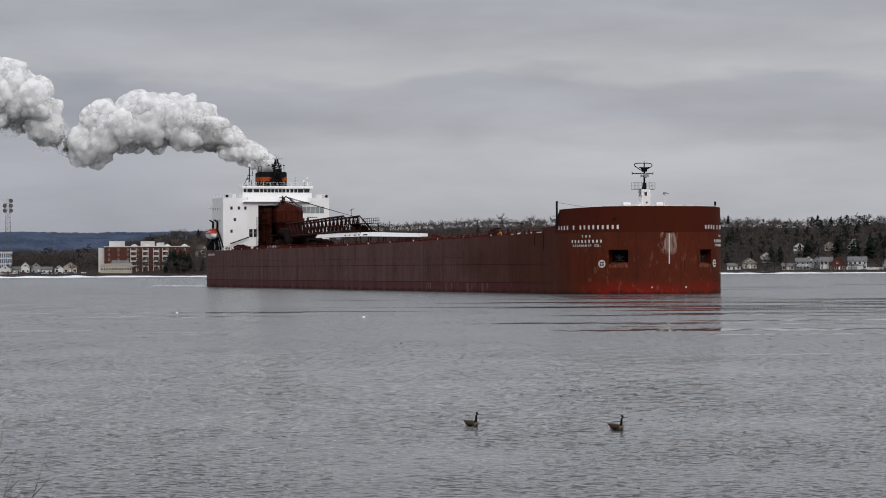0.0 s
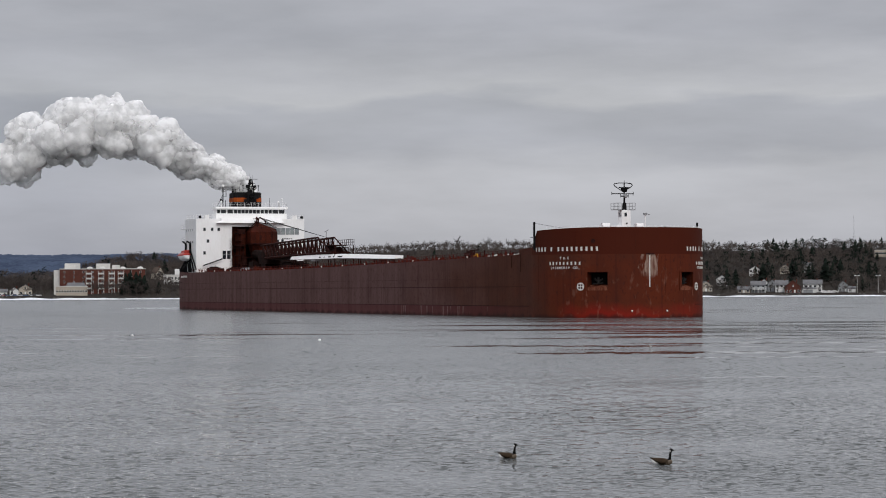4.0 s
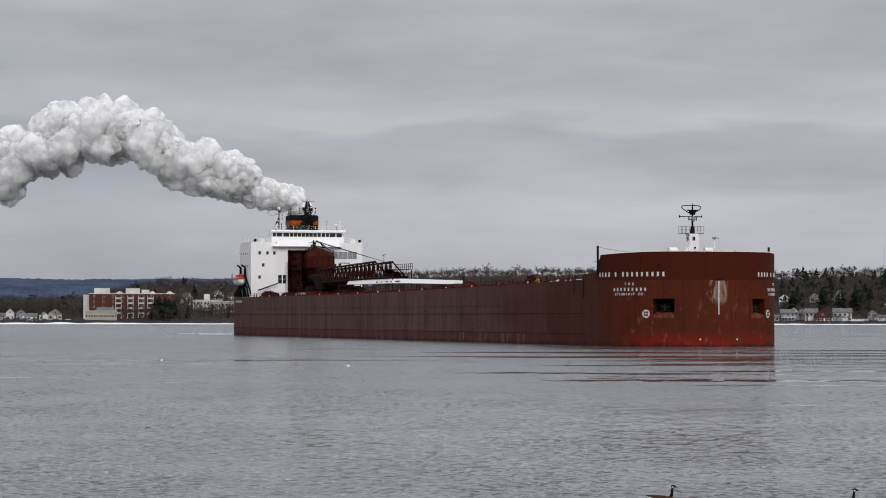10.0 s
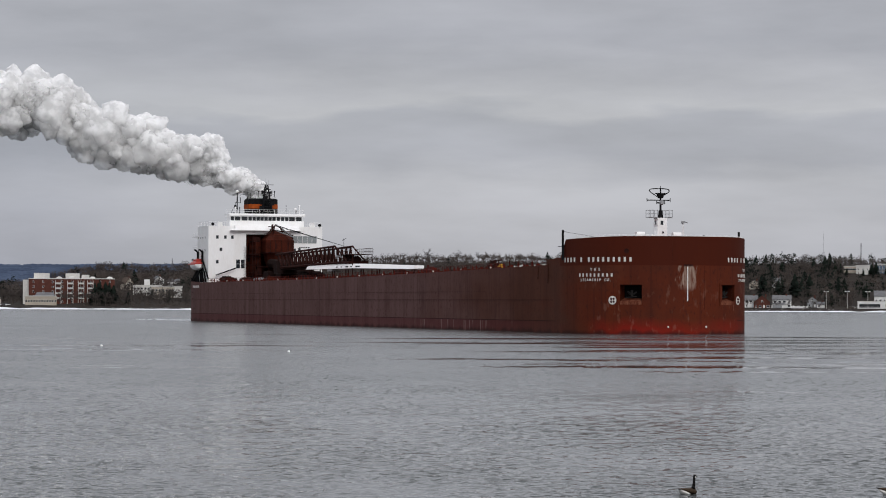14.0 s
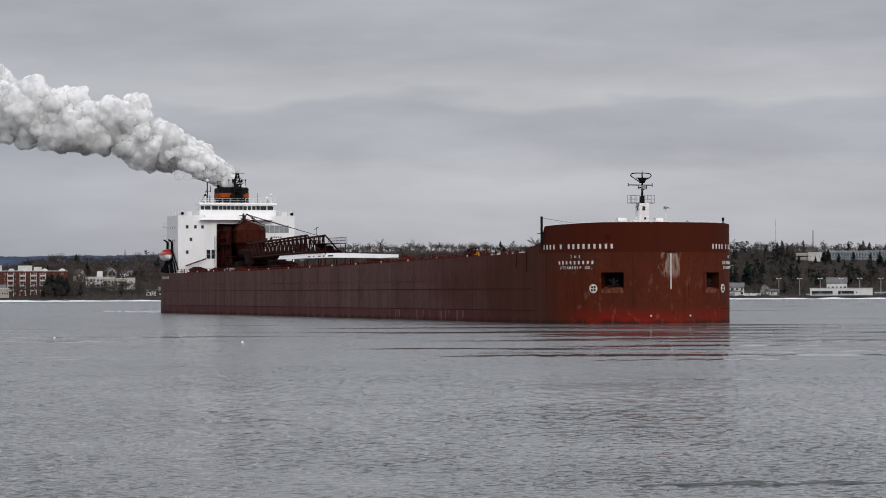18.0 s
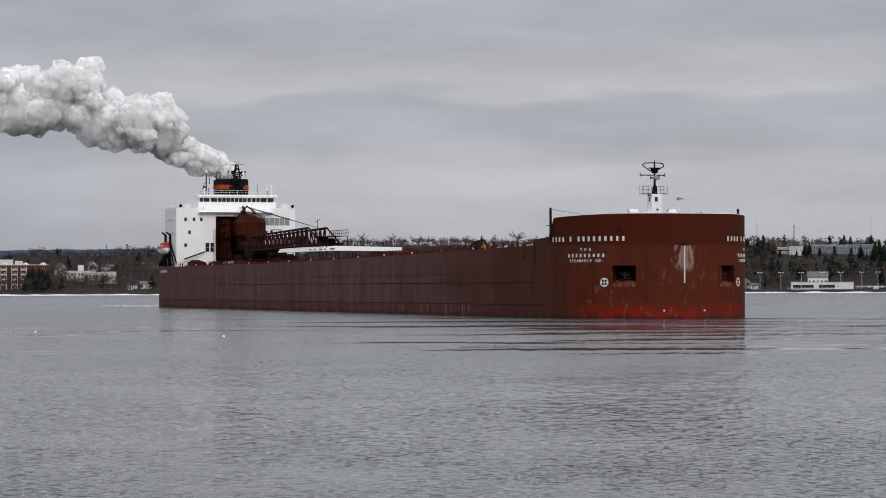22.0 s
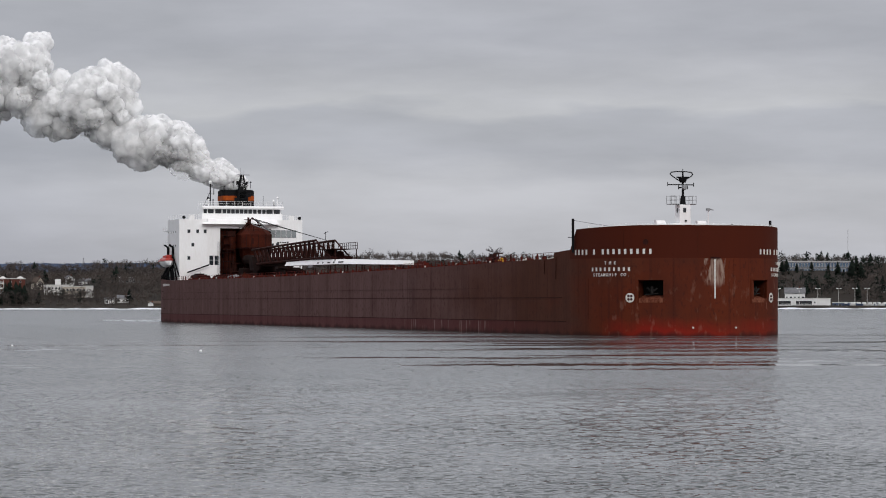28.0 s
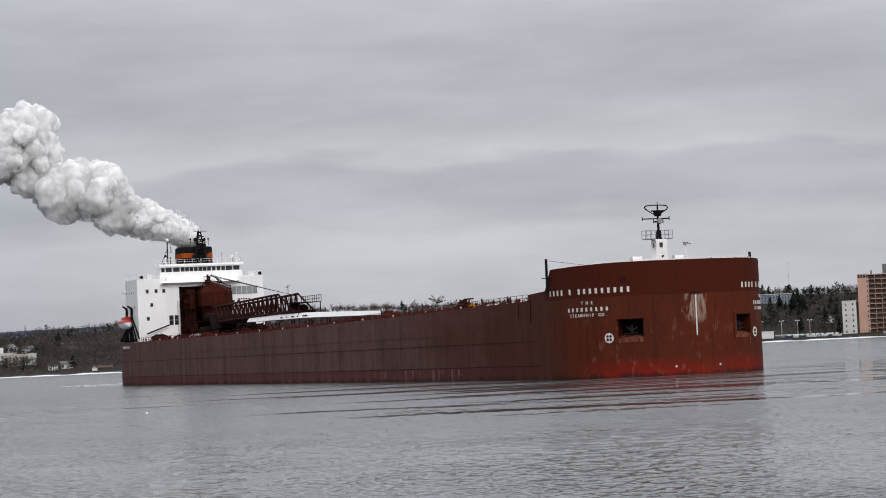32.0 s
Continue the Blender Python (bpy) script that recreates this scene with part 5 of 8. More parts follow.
def build_water():
    rng = np.random.default_rng(5)
    fine = np.radians(np.arange(-14.5, 17.51, 0.038))
    az = np.concatenate([np.radians(np.arange(-160, -15, 5.5)), fine, np.radians(np.append(np.arange(20, 200, 8.0), 200.0))])
    down = np.concatenate([[1.2, 0.5, 0.2], np.arange(0.102, 0.024, -0.00021), np.arange(0.024, 0.0076, -0.0003), np.geomspace(0.0073, 0.00108, 34)])
    r = EYE_Z / np.tan(down)
    A, R = np.meshgrid(az, r, indexing="ij")
    X, Y = R * np.sin(A), R * np.cos(A)
    Z = np.zeros_like(X)
    # short ripples: longer and lower crests the farther out, scattered and sharp, livelier in some patches
    def ripples(run, rows):
        h = rng.normal(0, 1, X.shape)
        for axis, n in ((0, run), (1, rows)):
            k = np.hanning(n + 2)[1:-1]
            h = np.apply_along_axis(lambda v: np.convolve(v, k, "same"), axis, h)
        return h / h.std()
    Z = ripples(10, 2) + 0.6 * ripples(24, 3)
    Z = np.clip(np.sign(Z) * np.abs(Z) ** 1.3, -2.2, 2.2)
    gust = np.sin(X * 0.21 + 2 * np.sin(Y * 0.043 + X * 0.05)) * np.sin(Y * 0.083 + X * 0.06 + 1.2 * np.sin(X * 0.17))
    gust += 0.6 * np.sin(X * 0.61 + 1.5 * np.sin(Y * 0.17)) * np.sin(Y * 0.24 + X * 0.13)
    deep = R * R / EYE_Z * 0.00021
    Z *= np.minimum(0.040 * deep, 0.022) * np.clip(1.05 + 0.45 * gust, 0.5, 1.8) * np.clip(1.6 - R / 270, 0.12, 1.0)
    most = 0.022 * np.clip(R / 75, 1.0, 2.6)
    Z = most * np.tanh(Z / most)
    Z[R < 20] = 0
    n, k = X.shape
    co = np.stack([X, Y, Z], -1).reshape(-1, 3)
    i, j = np.meshgrid(np.arange(n - 1), np.arange(k - 1), indexing="ij")
    q = np.stack([i * k + j, i * k + j + 1, (i + 1) * k + j + 1, (i + 1) * k + j], -1).reshape(-1, 4)
    me = bpy.data.meshes.new("water")
    me.vertices.add(len(co))
    me.vertices.foreach_set("co", co.ravel())
    me.loops.add(q.size)
    me.loops.foreach_set("vertex_index", q.ravel().astype(np.int32))
    me.polygons.add(len(q))
    me.polygons.foreach_set("loop_start", np.arange(0, q.size, 4, dtype=np.int32))
    me.polygons.foreach_set("use_smooth", np.ones(len(q), bool))
    me.update()
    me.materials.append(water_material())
    w = new("water", me)
    return tagged(w, "rippled grey river water under an overcast sky", "river", kind="structure")


build_water()


# ======== far shore ========
def polar(az, r, z=0.0):
    return Vector((r * math.sin(radians(az)), r * math.cos(radians(az)), z))


def lifted(el, r):
    """Height that shows at el degrees above the level of the eye."""
    return EYE_Z + r * math.tan(radians(el))


SHORE = 1800.0
# skyline of the wooded slope: degrees to the right, degrees up
RIDGE = [(-40, 0.5), (-12, 0.44), (-9.0, 0.42), (-7.0, 0.44), (-6.2, 0.66), (-5.6, 0.79), (-4.4, 0.77), (-3.0, 0.84), (-1.5, 0.90), (0.6, 1.0), (2.0, 1.0),
         (4.0, 0.99), (6.0, 0.97), (7.5, 0.93), (9.0, 1.0), (10.2, 0.97), (11.8, 0.92), (13.0, 0.94), (15, 0.88), (20, 0.8), (45, 0.6)]


def ridge_el(az):
    return float(np.interp(az, [a for a, _ in RIDGE], [e for _, e in RIDGE]))


def ground_z(az, r):
    u = (r - SHORE) / 420.0
    top = lifted(ridge_el(az), SHORE + 450) - 11.0
    if u <= 0:
        return 0.5 * u * 20
    s = min(1.0, u)
    s = s * s * (3 - 2 * s)
    h = 1.2 + min(u * 25, 1.0) + max(0.0, top - 2) * max(0.0, s - 0.02)
    v = min(1.0, max(0.0, (r - SHORE - 340) / 80.0))
    h += 4.5 * v * v * (3 - 2 * v)
    return h + 1.2 * noise.noise(Vector((az * 1.3, r * 0.01, 0.0))) * min(1.0, u * 4)


M_GROUND = material("shore_ground", (0.040, 0.034, 0.028), (0.024, 0.021, 0.019), 0.95, scale=0.02)
M_SNOW = material("shore_ice", (0.78, 0.80, 0.83), (0.62, 0.64, 0.68), 0.6, scale=0.05)
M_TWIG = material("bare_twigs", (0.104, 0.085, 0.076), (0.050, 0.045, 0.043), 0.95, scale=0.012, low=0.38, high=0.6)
M_FIR = material("conifer_needles", (0.020, 0.028, 0.021), (0.010, 0.014, 0.012), 0.95, scale=0.05)
# the blue of distant air is mixed into the colour of the woods
M_HILL_HAZE = material("hazy_far_hill", (0.058, 0.078, 0.122), (0.030, 0.043, 0.074), 1.0, scale=0.02, low=0.4, high=0.6)


def grid_mesh(name, co, n, k, mat, smooth=True):
    i, j = np.meshgrid(np.arange(n - 1), np.arange(k - 1), indexing="ij")
    q = np.stack([i * k + j, i * k + j + 1, (i + 1) * k + j + 1, (i + 1) * k + j], -1).reshape(-1, 4)
    me = bpy.data.meshes.new(name)
    me.from_pydata([tuple(c) for c in co], [], q.tolist())
    me.materials.append(mat)
    if smooth:
        me.polygons.foreach_set("use_smooth", [True] * len(me.polygons))
    return me


def build_ground():
    az = np.arange(-45, 46, 0.25)
    rs = np.concatenate([[SHORE - 6, SHORE, SHORE + 8, SHORE + 20], np.linspace(SHORE + 40, SHORE + 500, 24), [2700, 3400, 4300]])
    co = [polar(a, r, ground_z(a, r)) for a in az for r in rs]
    ob = new("ground", grid_mesh("ground", co, len(az), len(rs), M_GROUND))
    tagged(ob, "brown late-winter slope of the far shore", "ground", kind="structure")
    # ice along the water's edge
    rnd = random.Random(3)
    co = []
    az = np.arange(-20, 22, 0.1)
    for a in az:
        w = 3 + 4 * noise.noise(Vector((a * 1.1, 3, 0))) + (5 if a < -6 else 0)
        w = max(0.4, w)
        h = max(0.05, 0.55 + 0.6 * noise.noise(Vector((a * 2.3, 7, 0))) + (0.3 if a < -6 else 0))
        for r, z in ((SHORE - w - 6, -0.3), (SHORE - w - 5, 0.35 * h), (SHORE - 3, 0.75 * h), (SHORE + 3, 1.1 * h), (SHORE + 5, 0.2)):
            co.append(polar(a, r, z))
    ob = new("shore_ice", grid_mesh("shore_ice", co, len(az), 5, M_SNOW))
    tagged(ob, "strip of white ice and snow along the waterline", "ice", kind="structure")
    # far hills, tinted blue in place of haze
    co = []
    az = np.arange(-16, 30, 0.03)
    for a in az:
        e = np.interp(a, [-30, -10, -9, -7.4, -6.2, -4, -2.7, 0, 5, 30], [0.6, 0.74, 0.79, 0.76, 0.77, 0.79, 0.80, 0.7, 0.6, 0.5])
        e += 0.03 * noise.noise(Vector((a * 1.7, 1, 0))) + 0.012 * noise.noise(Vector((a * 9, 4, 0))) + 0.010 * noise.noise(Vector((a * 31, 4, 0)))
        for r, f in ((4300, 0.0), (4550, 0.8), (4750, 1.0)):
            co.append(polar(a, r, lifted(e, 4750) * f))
    ob = new("backdrop", grid_mesh("backdrop", co, len(az), 3, M_HILL_HAZE))
    tagged(ob, "low wooded hills on the horizon, haze blue in their colour", "hills", kind="structure")


build_ground()


def bare_tree(rnd, h, spread=0.33, twigs=90):
    """Triangles of a leafless tree: tapered trunk, limbs, and a haze of twigs with gaps."""
    tri = []

    def strip(p, q, w0, w1):
        d = (q - p).normalized()
        s = d.cross(Vector((rnd.uniform(-1, 1), rnd.uniform(-1, 1), 0.1))).normalized()
        for side in (s, d.cross(s)):
            a, b_, c, e = p - side * w0, p + side * w0, q + side * w1, q - side * w1
            tri.append((a, b_, c))
            tri.append((a, c, e))
    top = Vector((rnd.uniform(-0.05, 0.05) * h, rnd.uniform(-0.05, 0.05) * h, h * 0.55))
    strip(Vector((0, 0, -0.6)), top, h * 0.022, h * 0.012)
    ends = []
    for i in range(13):
        a = rnd.uniform(0, 6.283)
        s = top * rnd.uniform(0.5, 1.0)
        rr = h * spread * rnd.uniform(0.5, 1.0)
        v = rnd.uniform(-0.4, 1.0)
        rr = h * spread * math.sqrt(1 - v * v) * rnd.uniform(0.75, 1.0)
        e = Vector((math.cos(a) * rr, math.sin(a) * rr, h * (0.58 + 0.32 * v)))
        strip(s, e, h * 0.0045, h * 0.0015)
        ends.append((s, e))
    for i in range(twigs):
        s, e = rnd.choice(ends)
        p = s.lerp(e, rnd.uniform(0.15, 1.0))
        d = Vector((rnd.gauss(0, 1), rnd.gauss(0, 1), rnd.uniform(-0.2, 1.4))).normalized() * h * rnd.uniform(0.06, 0.15)
        w = d.cross(Vector((rnd.uniform(-1, 1), rnd.uniform(-1, 1), rnd.uniform(-1, 1)))).normalized() * h * (0.010 if twigs < 230 else 0.0045)
        tri.append((p - w, p + w, p + d))
    return tri


def fir_tree(rnd, h, boughs=70):
    tri = []
    for a in (0, 2.1, 4.2):
        v = Vector((math.cos(a), math.sin(a), 0)) * h * 0.02
        w = Vector((math.cos(a + 2.1), math.sin(a + 2.1), 0)) * h * 0.02
        tri.append((v + Vector((0, 0, -0.6)), w + Vector((0, 0, -0.6)), Vector((0, 0, h * 0.98))))
    for i in range(boughs):
        u = rnd.random() ** 0.8
        z = h * (0.1 + 0.88 * u)
        rr = h * (0.24 * (1 - u ** 1.9) + 0.03) * rnd.uniform(0.25, 1.4)
        a = rnd.uniform(0, 6.283)
        d = Vector((math.cos(a), math.sin(a), 0))
        s = Vector((-d.y, d.x, 0)) * rr * 0.55
        p = Vector((0, 0, z + h * 0.05))
        tri.append((p, p + d * rr - Vector((0, 0, h * 0.07)) + s * 0.6, p + d * rr * 0.95 - Vector((0, 0, h * 0.07)) - s * 0.6))
        tri.append((p + d * rr * 0.3 + s, p + d * rr * 0.3 - s, p + d * rr - Vector((0, 0, h * 0.1))))
    return tri


def pine_tree(rnd, h):
    """A broad pine: bare lower trunk, limbs that carry rounded clumps of needles."""
    tri = []
    for a in (0, 2.1, 4.2):
        v = Vector((math.cos(a), math.sin(a), 0)) * h * 0.02
        w = Vector((math.cos(a + 2.1), math.sin(a + 2.1), 0)) * h * 0.02
        tri.append((v + Vector((0, 0, -0.6)), w + Vector((0, 0, -0.6)), Vector((0, 0, h * 0.97))))
    for i in range(15):
        u = rnd.random()
        a = rnd.uniform(0, 6.283)
        rr = h * (0.30 * math.sqrt(max(0.05, 1 - (1.6 * u - 0.6) ** 2))) * rnd.uniform(0.4, 1.0)
        c = Vector((math.cos(a) * rr, math.sin(a) * rr, h * (0.25 + 0.70 * u)))
        for _ in range(9):
            p = c + Vector((rnd.gauss(0, 0.055), rnd.gauss(0, 0.055), rnd.gauss(0, 0.035))) * h
            d = Vector((rnd.gauss(0, 1), rnd.gauss(0, 1), rnd.gauss(0, 0.5))).normalized() * h * 0.06
            w = d.cross(Vector((rnd.uniform(-1, 1), rnd.uniform(-1, 1), rnd.uniform(-1, 1)))).normalized() * h * 0.04
            tri.append((p - w, p + w, p + d))
    return tri


def tri_array(tri):
    return np.array([[tuple(v) for v in t] for t in tri], dtype=np.float64)


def tri_mesh(name, arrs, mat):
    a = np.concatenate(arrs).reshape(-1, 3)
    me = bpy.data.meshes.new(name)
    n = len(a)
    me.vertices.add(n)
    me.vertices.foreach_set("co", a.ravel())
    me.loops.add(n)
    me.loops.foreach_set("vertex_index", np.arange(n, dtype=np.int32))
    me.polygons.add(n // 3)
    me.polygons.foreach_set("loop_start", np.arange(0, n, 3, dtype=np.int32))
    me.update()
    me.materials.append(mat)
    return me


def spun(arr, ang, s, at):
    c, d = math.cos(ang) * s, math.sin(ang) * s
    m = np.array([[c, -d, 0], [d, c, 0], [0, 0, s]])
    return arr @ m.T + np.array(at)


def build_woods():
    rnd = random.Random(11)
    bare = [tri_array(bare_tree(rnd, 10, rnd.uniform(0.32, 0.48), 200)) for _ in range(9)]
    fir = [tri_array(fir_tree(rnd, 9.5)) for _ in range(3)] + [tri_array(pine_tree(rnd, 9.5)) for _ in range(6)]
    decid, evergreen = [], []
    az = -13.0
    for layer, (r0, r1, step, ha, hb) in enumerate(((SHORE + 330, SHORE + 480, 0.016, 6.0, 10.0), (SHORE + 230, SHORE + 330, 0.022, 9, 13), (SHORE + 130, SHORE + 230, 0.026, 8, 13),
                                                    (SHORE + 60, SHORE + 130, 0.045, 7, 12), (SHORE + 25, SHORE + 60, 0.11, 5, 9))):
        a = -14.0
        while a < 19.0:
            a += step * rnd.uniform(0.5, 1.5)
            r, h0, h1 = rnd.uniform(r0, r1), ha, hb
            if layer >= 3 and in_clearing(a):
                continue
            if 9.8 < a < 11.98 and SHORE + 200 < r < SHORE + 352:
                if rnd.random() < 0.75:
                    continue
                h0, h1 = 4, 6.5
            h = rnd.uniform(h0, h1)
            conifer = rnd.random() < conifer_share(a, layer)
            z = ground_z(a, r)
            at = polar(a, r, z - 0.3)
            if conifer:
                evergreen.append(spun(rnd.choice(fir), rnd.uniform(0, 6.28), h * 1.15 / 10, at))
            else:
                decid.append(spun(rnd.choice(bare), rnd.uniform(0, 6.28), h / 10, at))
    # broken undergrowth, one low bush after another
    for _ in range(3000):
        a, r = rnd.uniform(-14, 19), SHORE + (10 + 330 * rnd.random() ** 1.5 if rnd.random() < 0.5 else rnd.uniform(340, 450))
        if in_clearing(a) and r < SHORE + 110:
            continue
        tall = rnd.uniform(0.5, 0.8) if r > SHORE + 340 else rnd.uniform(0.25, 0.6)
        decid.append(spun(rnd.choice(bare), rnd.uniform(0, 6.28), tall, polar(a, r, ground_z(a, r) - 4.2 * tall)))
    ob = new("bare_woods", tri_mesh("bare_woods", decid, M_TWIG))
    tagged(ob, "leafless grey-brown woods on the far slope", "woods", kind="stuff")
    ob = new("conifer_woods", tri_mesh("conifer_woods", evergreen, M_FIR))
    tagged(ob, "dark green conifers among the far woods", "woods", kind="stuff")


def conifer_share(a, layer):
    base = float(np.interp(a, [-14, -6.2, -5, -3, 0, 4, 6, 9, 11, 13, 19], [0.03, 0.03, 0.04, 0.03, 0.02, 0.03, 0.12, 0.30, 0.34, 0.26, 0.12]))
    return base * (0.8 if layer == 0 else 1.0)


def in_clearing(a):
    return -9.4 < a < -5.9 or 7.05 < a < 9.0 or 10.1 < a < 12.1 or 12.8 < a < 15.2


build_woods()




# ======== things on the far shore ========
M_BRICK = material("brown_brick", (0.115, 0.044, 0.033), (0.075, 0.031, 0.025), 0.85, scale=0.4)
M_CONC = material("pale_concrete", (0.62, 0.61, 0.58), (0.48, 0.47, 0.45), 0.8, scale=0.15)
M_WALLW = material("white_siding", (0.74, 0.74, 0.73), (0.62, 0.62, 0.61), 0.7, scale=0.3)
M_WALLG = material("grey_siding", (0.30, 0.31, 0.32), (0.24, 0.25, 0.26), 0.8, scale=0.3)
M_WALLB = material("beige_siding", (0.46, 0.41, 0.34), (0.37, 0.33, 0.28), 0.8, scale=0.3)
M_ROOFG = material("grey_shingle_roof", (0.16, 0.16, 0.165), (0.11, 0.11, 0.115), 0.9, scale=0.5)
M_ROOFB = material("brown_shingle_roof", (0.10, 0.075, 0.062), (0.07, 0.055, 0.045), 0.9, scale=0.5)
M_PINK = material("salmon_concrete", (0.50, 0.315, 0.24), (0.43, 0.27, 0.205), 0.85, scale=0.15)
M_SAND = material("yellow_beige_concrete", (0.50, 0.45, 0.33), (0.42, 0.38, 0.29), 0.85, scale=0.15)
M_BLUEG = material("blue_glazing", (0.10, 0.15, 0.21), (0.07, 0.10, 0.15), 0.2, scale=0.2)
M_STONE = material("grey_shore_stone", (0.16, 0.155, 0.15), (0.09, 0.088, 0.085), 0.9, scale=0.2)
M_CARS = [material(n, c, None, 0.35, scale=1.0) for n, c in (("white_car_paint", (0.7, 0.7, 0.7)), ("black_car_paint", (0.03, 0.03, 0.035)), ("silver_car_paint", (0.4, 0.41, 0.42)), ("red_car_paint", (0.25, 0.03, 0.025)), ("blue_car_paint", (0.05, 0.08, 0.16)))]


def thing_at(name, az, r, label, category, group="", yaw=0.0, z=None):
    """An Empty on the slope that faces the river."""
    ob = new(name)
    g = ground_z(az, r) - 0.4 if z is None else z
    ob.matrix_basis = Matrix.Translation(polar(az, r, g)) @ pose(0, 0, 0, 0, 0, -az + yaw)
    return tagged(ob, label, category, group)


def facade_window(parent, x, z, w, h, y=0.0, mat=None, sill=True):
    """A window in a wall whose face looks towards -y."""
    bm = bmesh.new()
    bx(bm, x - w / 2 - 0.1, x + w / 2 + 0.1, y - 0.06, y + 0.05, z - h / 2 - 0.1, z + h / 2 + 0.1)
    fr = part("window", bm, M_WALLW, parent)
    boxpart("pane", (x - w / 2, x + w / 2, y - 0.09, y - 0.05, z - h / 2, z + h / 2), mat or M_GLASSD, fr)
    if sill:
        boxpart("sill", (x - w / 2 - 0.15, x + w / 2 + 0.15, y - 0.18, y, z - h / 2 - 0.2, z - h / 2 - 0.1), M_CONC, fr)


def house(az, r, w, d, wall_h, roof_h, wall, roof, label, yaw=0.0, gable_front=True, seed=0, storeys=2, extra=None):
    rnd = random.Random(seed)
    ob = thing_at("house", az, r, label, "house", "houses along the far shore", yaw)
    bm = bmesh.new()
    bx(bm, -w / 2, w / 2, 0, d, 0, wall_h)
    if gable_front:
        v = [bm.verts.new(p) for p in ((-w / 2, 0, wall_h), (w / 2, 0, wall_h), (0, 0, wall_h + roof_h), (-w / 2, d, wall_h), (w / 2, d, wall_h), (0, d, wall_h + roof_h))]
        bm.faces.new(v[:3])
        bm.faces.new(v[3:])
    else:
        v = [bm.verts.new(p) for p in ((-w / 2, 0, wall_h), (-w / 2, d, wall_h), (-w / 2, d / 2, wall_h + roof_h), (w / 2, 0, wall_h), (w / 2, d, wall_h), (w / 2, d / 2, wall_h + roof_h))]
        bm.faces.new(v[:3])
        bm.faces.new(v[3:])
    part("wall", bm, wall, ob)
    for s in (-1, 1):
        bm = bmesh.new()
        if gable_front:
            p = [(0, -0.5, wall_h + roof_h), (s * (w / 2 + 0.5), -0.5, wall_h - 0.35), (s * (w / 2 + 0.5), d + 0.4, wall_h - 0.35), (0, d + 0.4, wall_h + roof_h)]
        else:
            e, f = (-0.5, d / 2) if s < 0 else (d + 0.5, d / 2)
            p = [(-w / 2 - 0.4, f, wall_h + roof_h), (-w / 2 - 0.4, e, wall_h - 0.3), (w / 2 + 0.4, e, wall_h - 0.3), (w / 2 + 0.4, f, wall_h + roof_h)]
        loft(bm, [[Vector(q) for q in p], [Vector(q) + Vector((0, 0, 0.28)) for q in p]])
        part("roof", bm, roof, ob)
    n = max(2, int(w / 2.6))
    for st in range(storeys):
        z = 1.7 + st * 2.8
        if z > wall_h - 0.6:
            break
        for i in range(n):
            x = -w / 2 + (i + 0.5) * w / n
            if st == 0 and i == n // 2:
                boxpart("door", (x - 0.55, x + 0.55, -0.08, 0.02, 0.3, 2.5), rnd.choice((M_WALLW, M_ROOFB)), ob)
            else:
                facade_window(ob, x, z, rnd.choice((0.9, 1.3, 1.7)), 1.3)
    if gable_front and roof_h > 2.2:
        facade_window(ob, 0, wall_h + 0.5, 0.9, 0.9)
    boxpart("chimney", (w * 0.2, w * 0.2 + 0.8, d * 0.45, d * 0.45 + 0.8, wall_h, wall_h + roof_h + 1.0), M_BRICK, ob)
    if extra == "porch":
        boxpart("porch_deck", (-w / 2, w / 2, -2.6, 0, 2.5, 2.75), M_WALLW, ob)
        for i in range(5):
            x = -w / 2 + 0.15 + i * (w - 0.3) / 4
            boxpart("porch_post", (x - 0.1, x + 0.1, -2.6, -2.4, -0.5, 3.6), M_WALLW, ob)
        bm = bmesh.new()
        rail(bm, [(-w / 2, -2.5, 2.7), (w / 2, -2.5, 2.7)], 1.0, 0.8, 0.05)
        part("porch_rail", bm, M_WALLW, ob)
    if extra == "garage":
        boxpart("garage", (-w / 2 - 1, w * 0.2, -5.5, 0, -0.4, 2.8), M_WALLW, ob)
        bm = bmesh.new()
        loft(bm, [[(-w / 2 - 1.4, -6, 2.8), (w * 0.2 + 0.4, -6, 2.8), (w * 0.2 + 0.4, 0, 2.8), (-w / 2 - 1.4, 0, 2.8)], [(-w / 2 + 1, -3.4, 4.0), (w * 0.2 - 2, -3.4, 4.0), (w * 0.2 - 2, -2.6, 4.0), (-w / 2 + 1, -2.6, 4.0)]])
        part("garage_roof", bm, M_ROOFG, ob)
        boxpart("garage_door", (-w / 2, 0, -5.58, -5.5, -0.3, 2.2), M_WALLG, ob)
    return ob


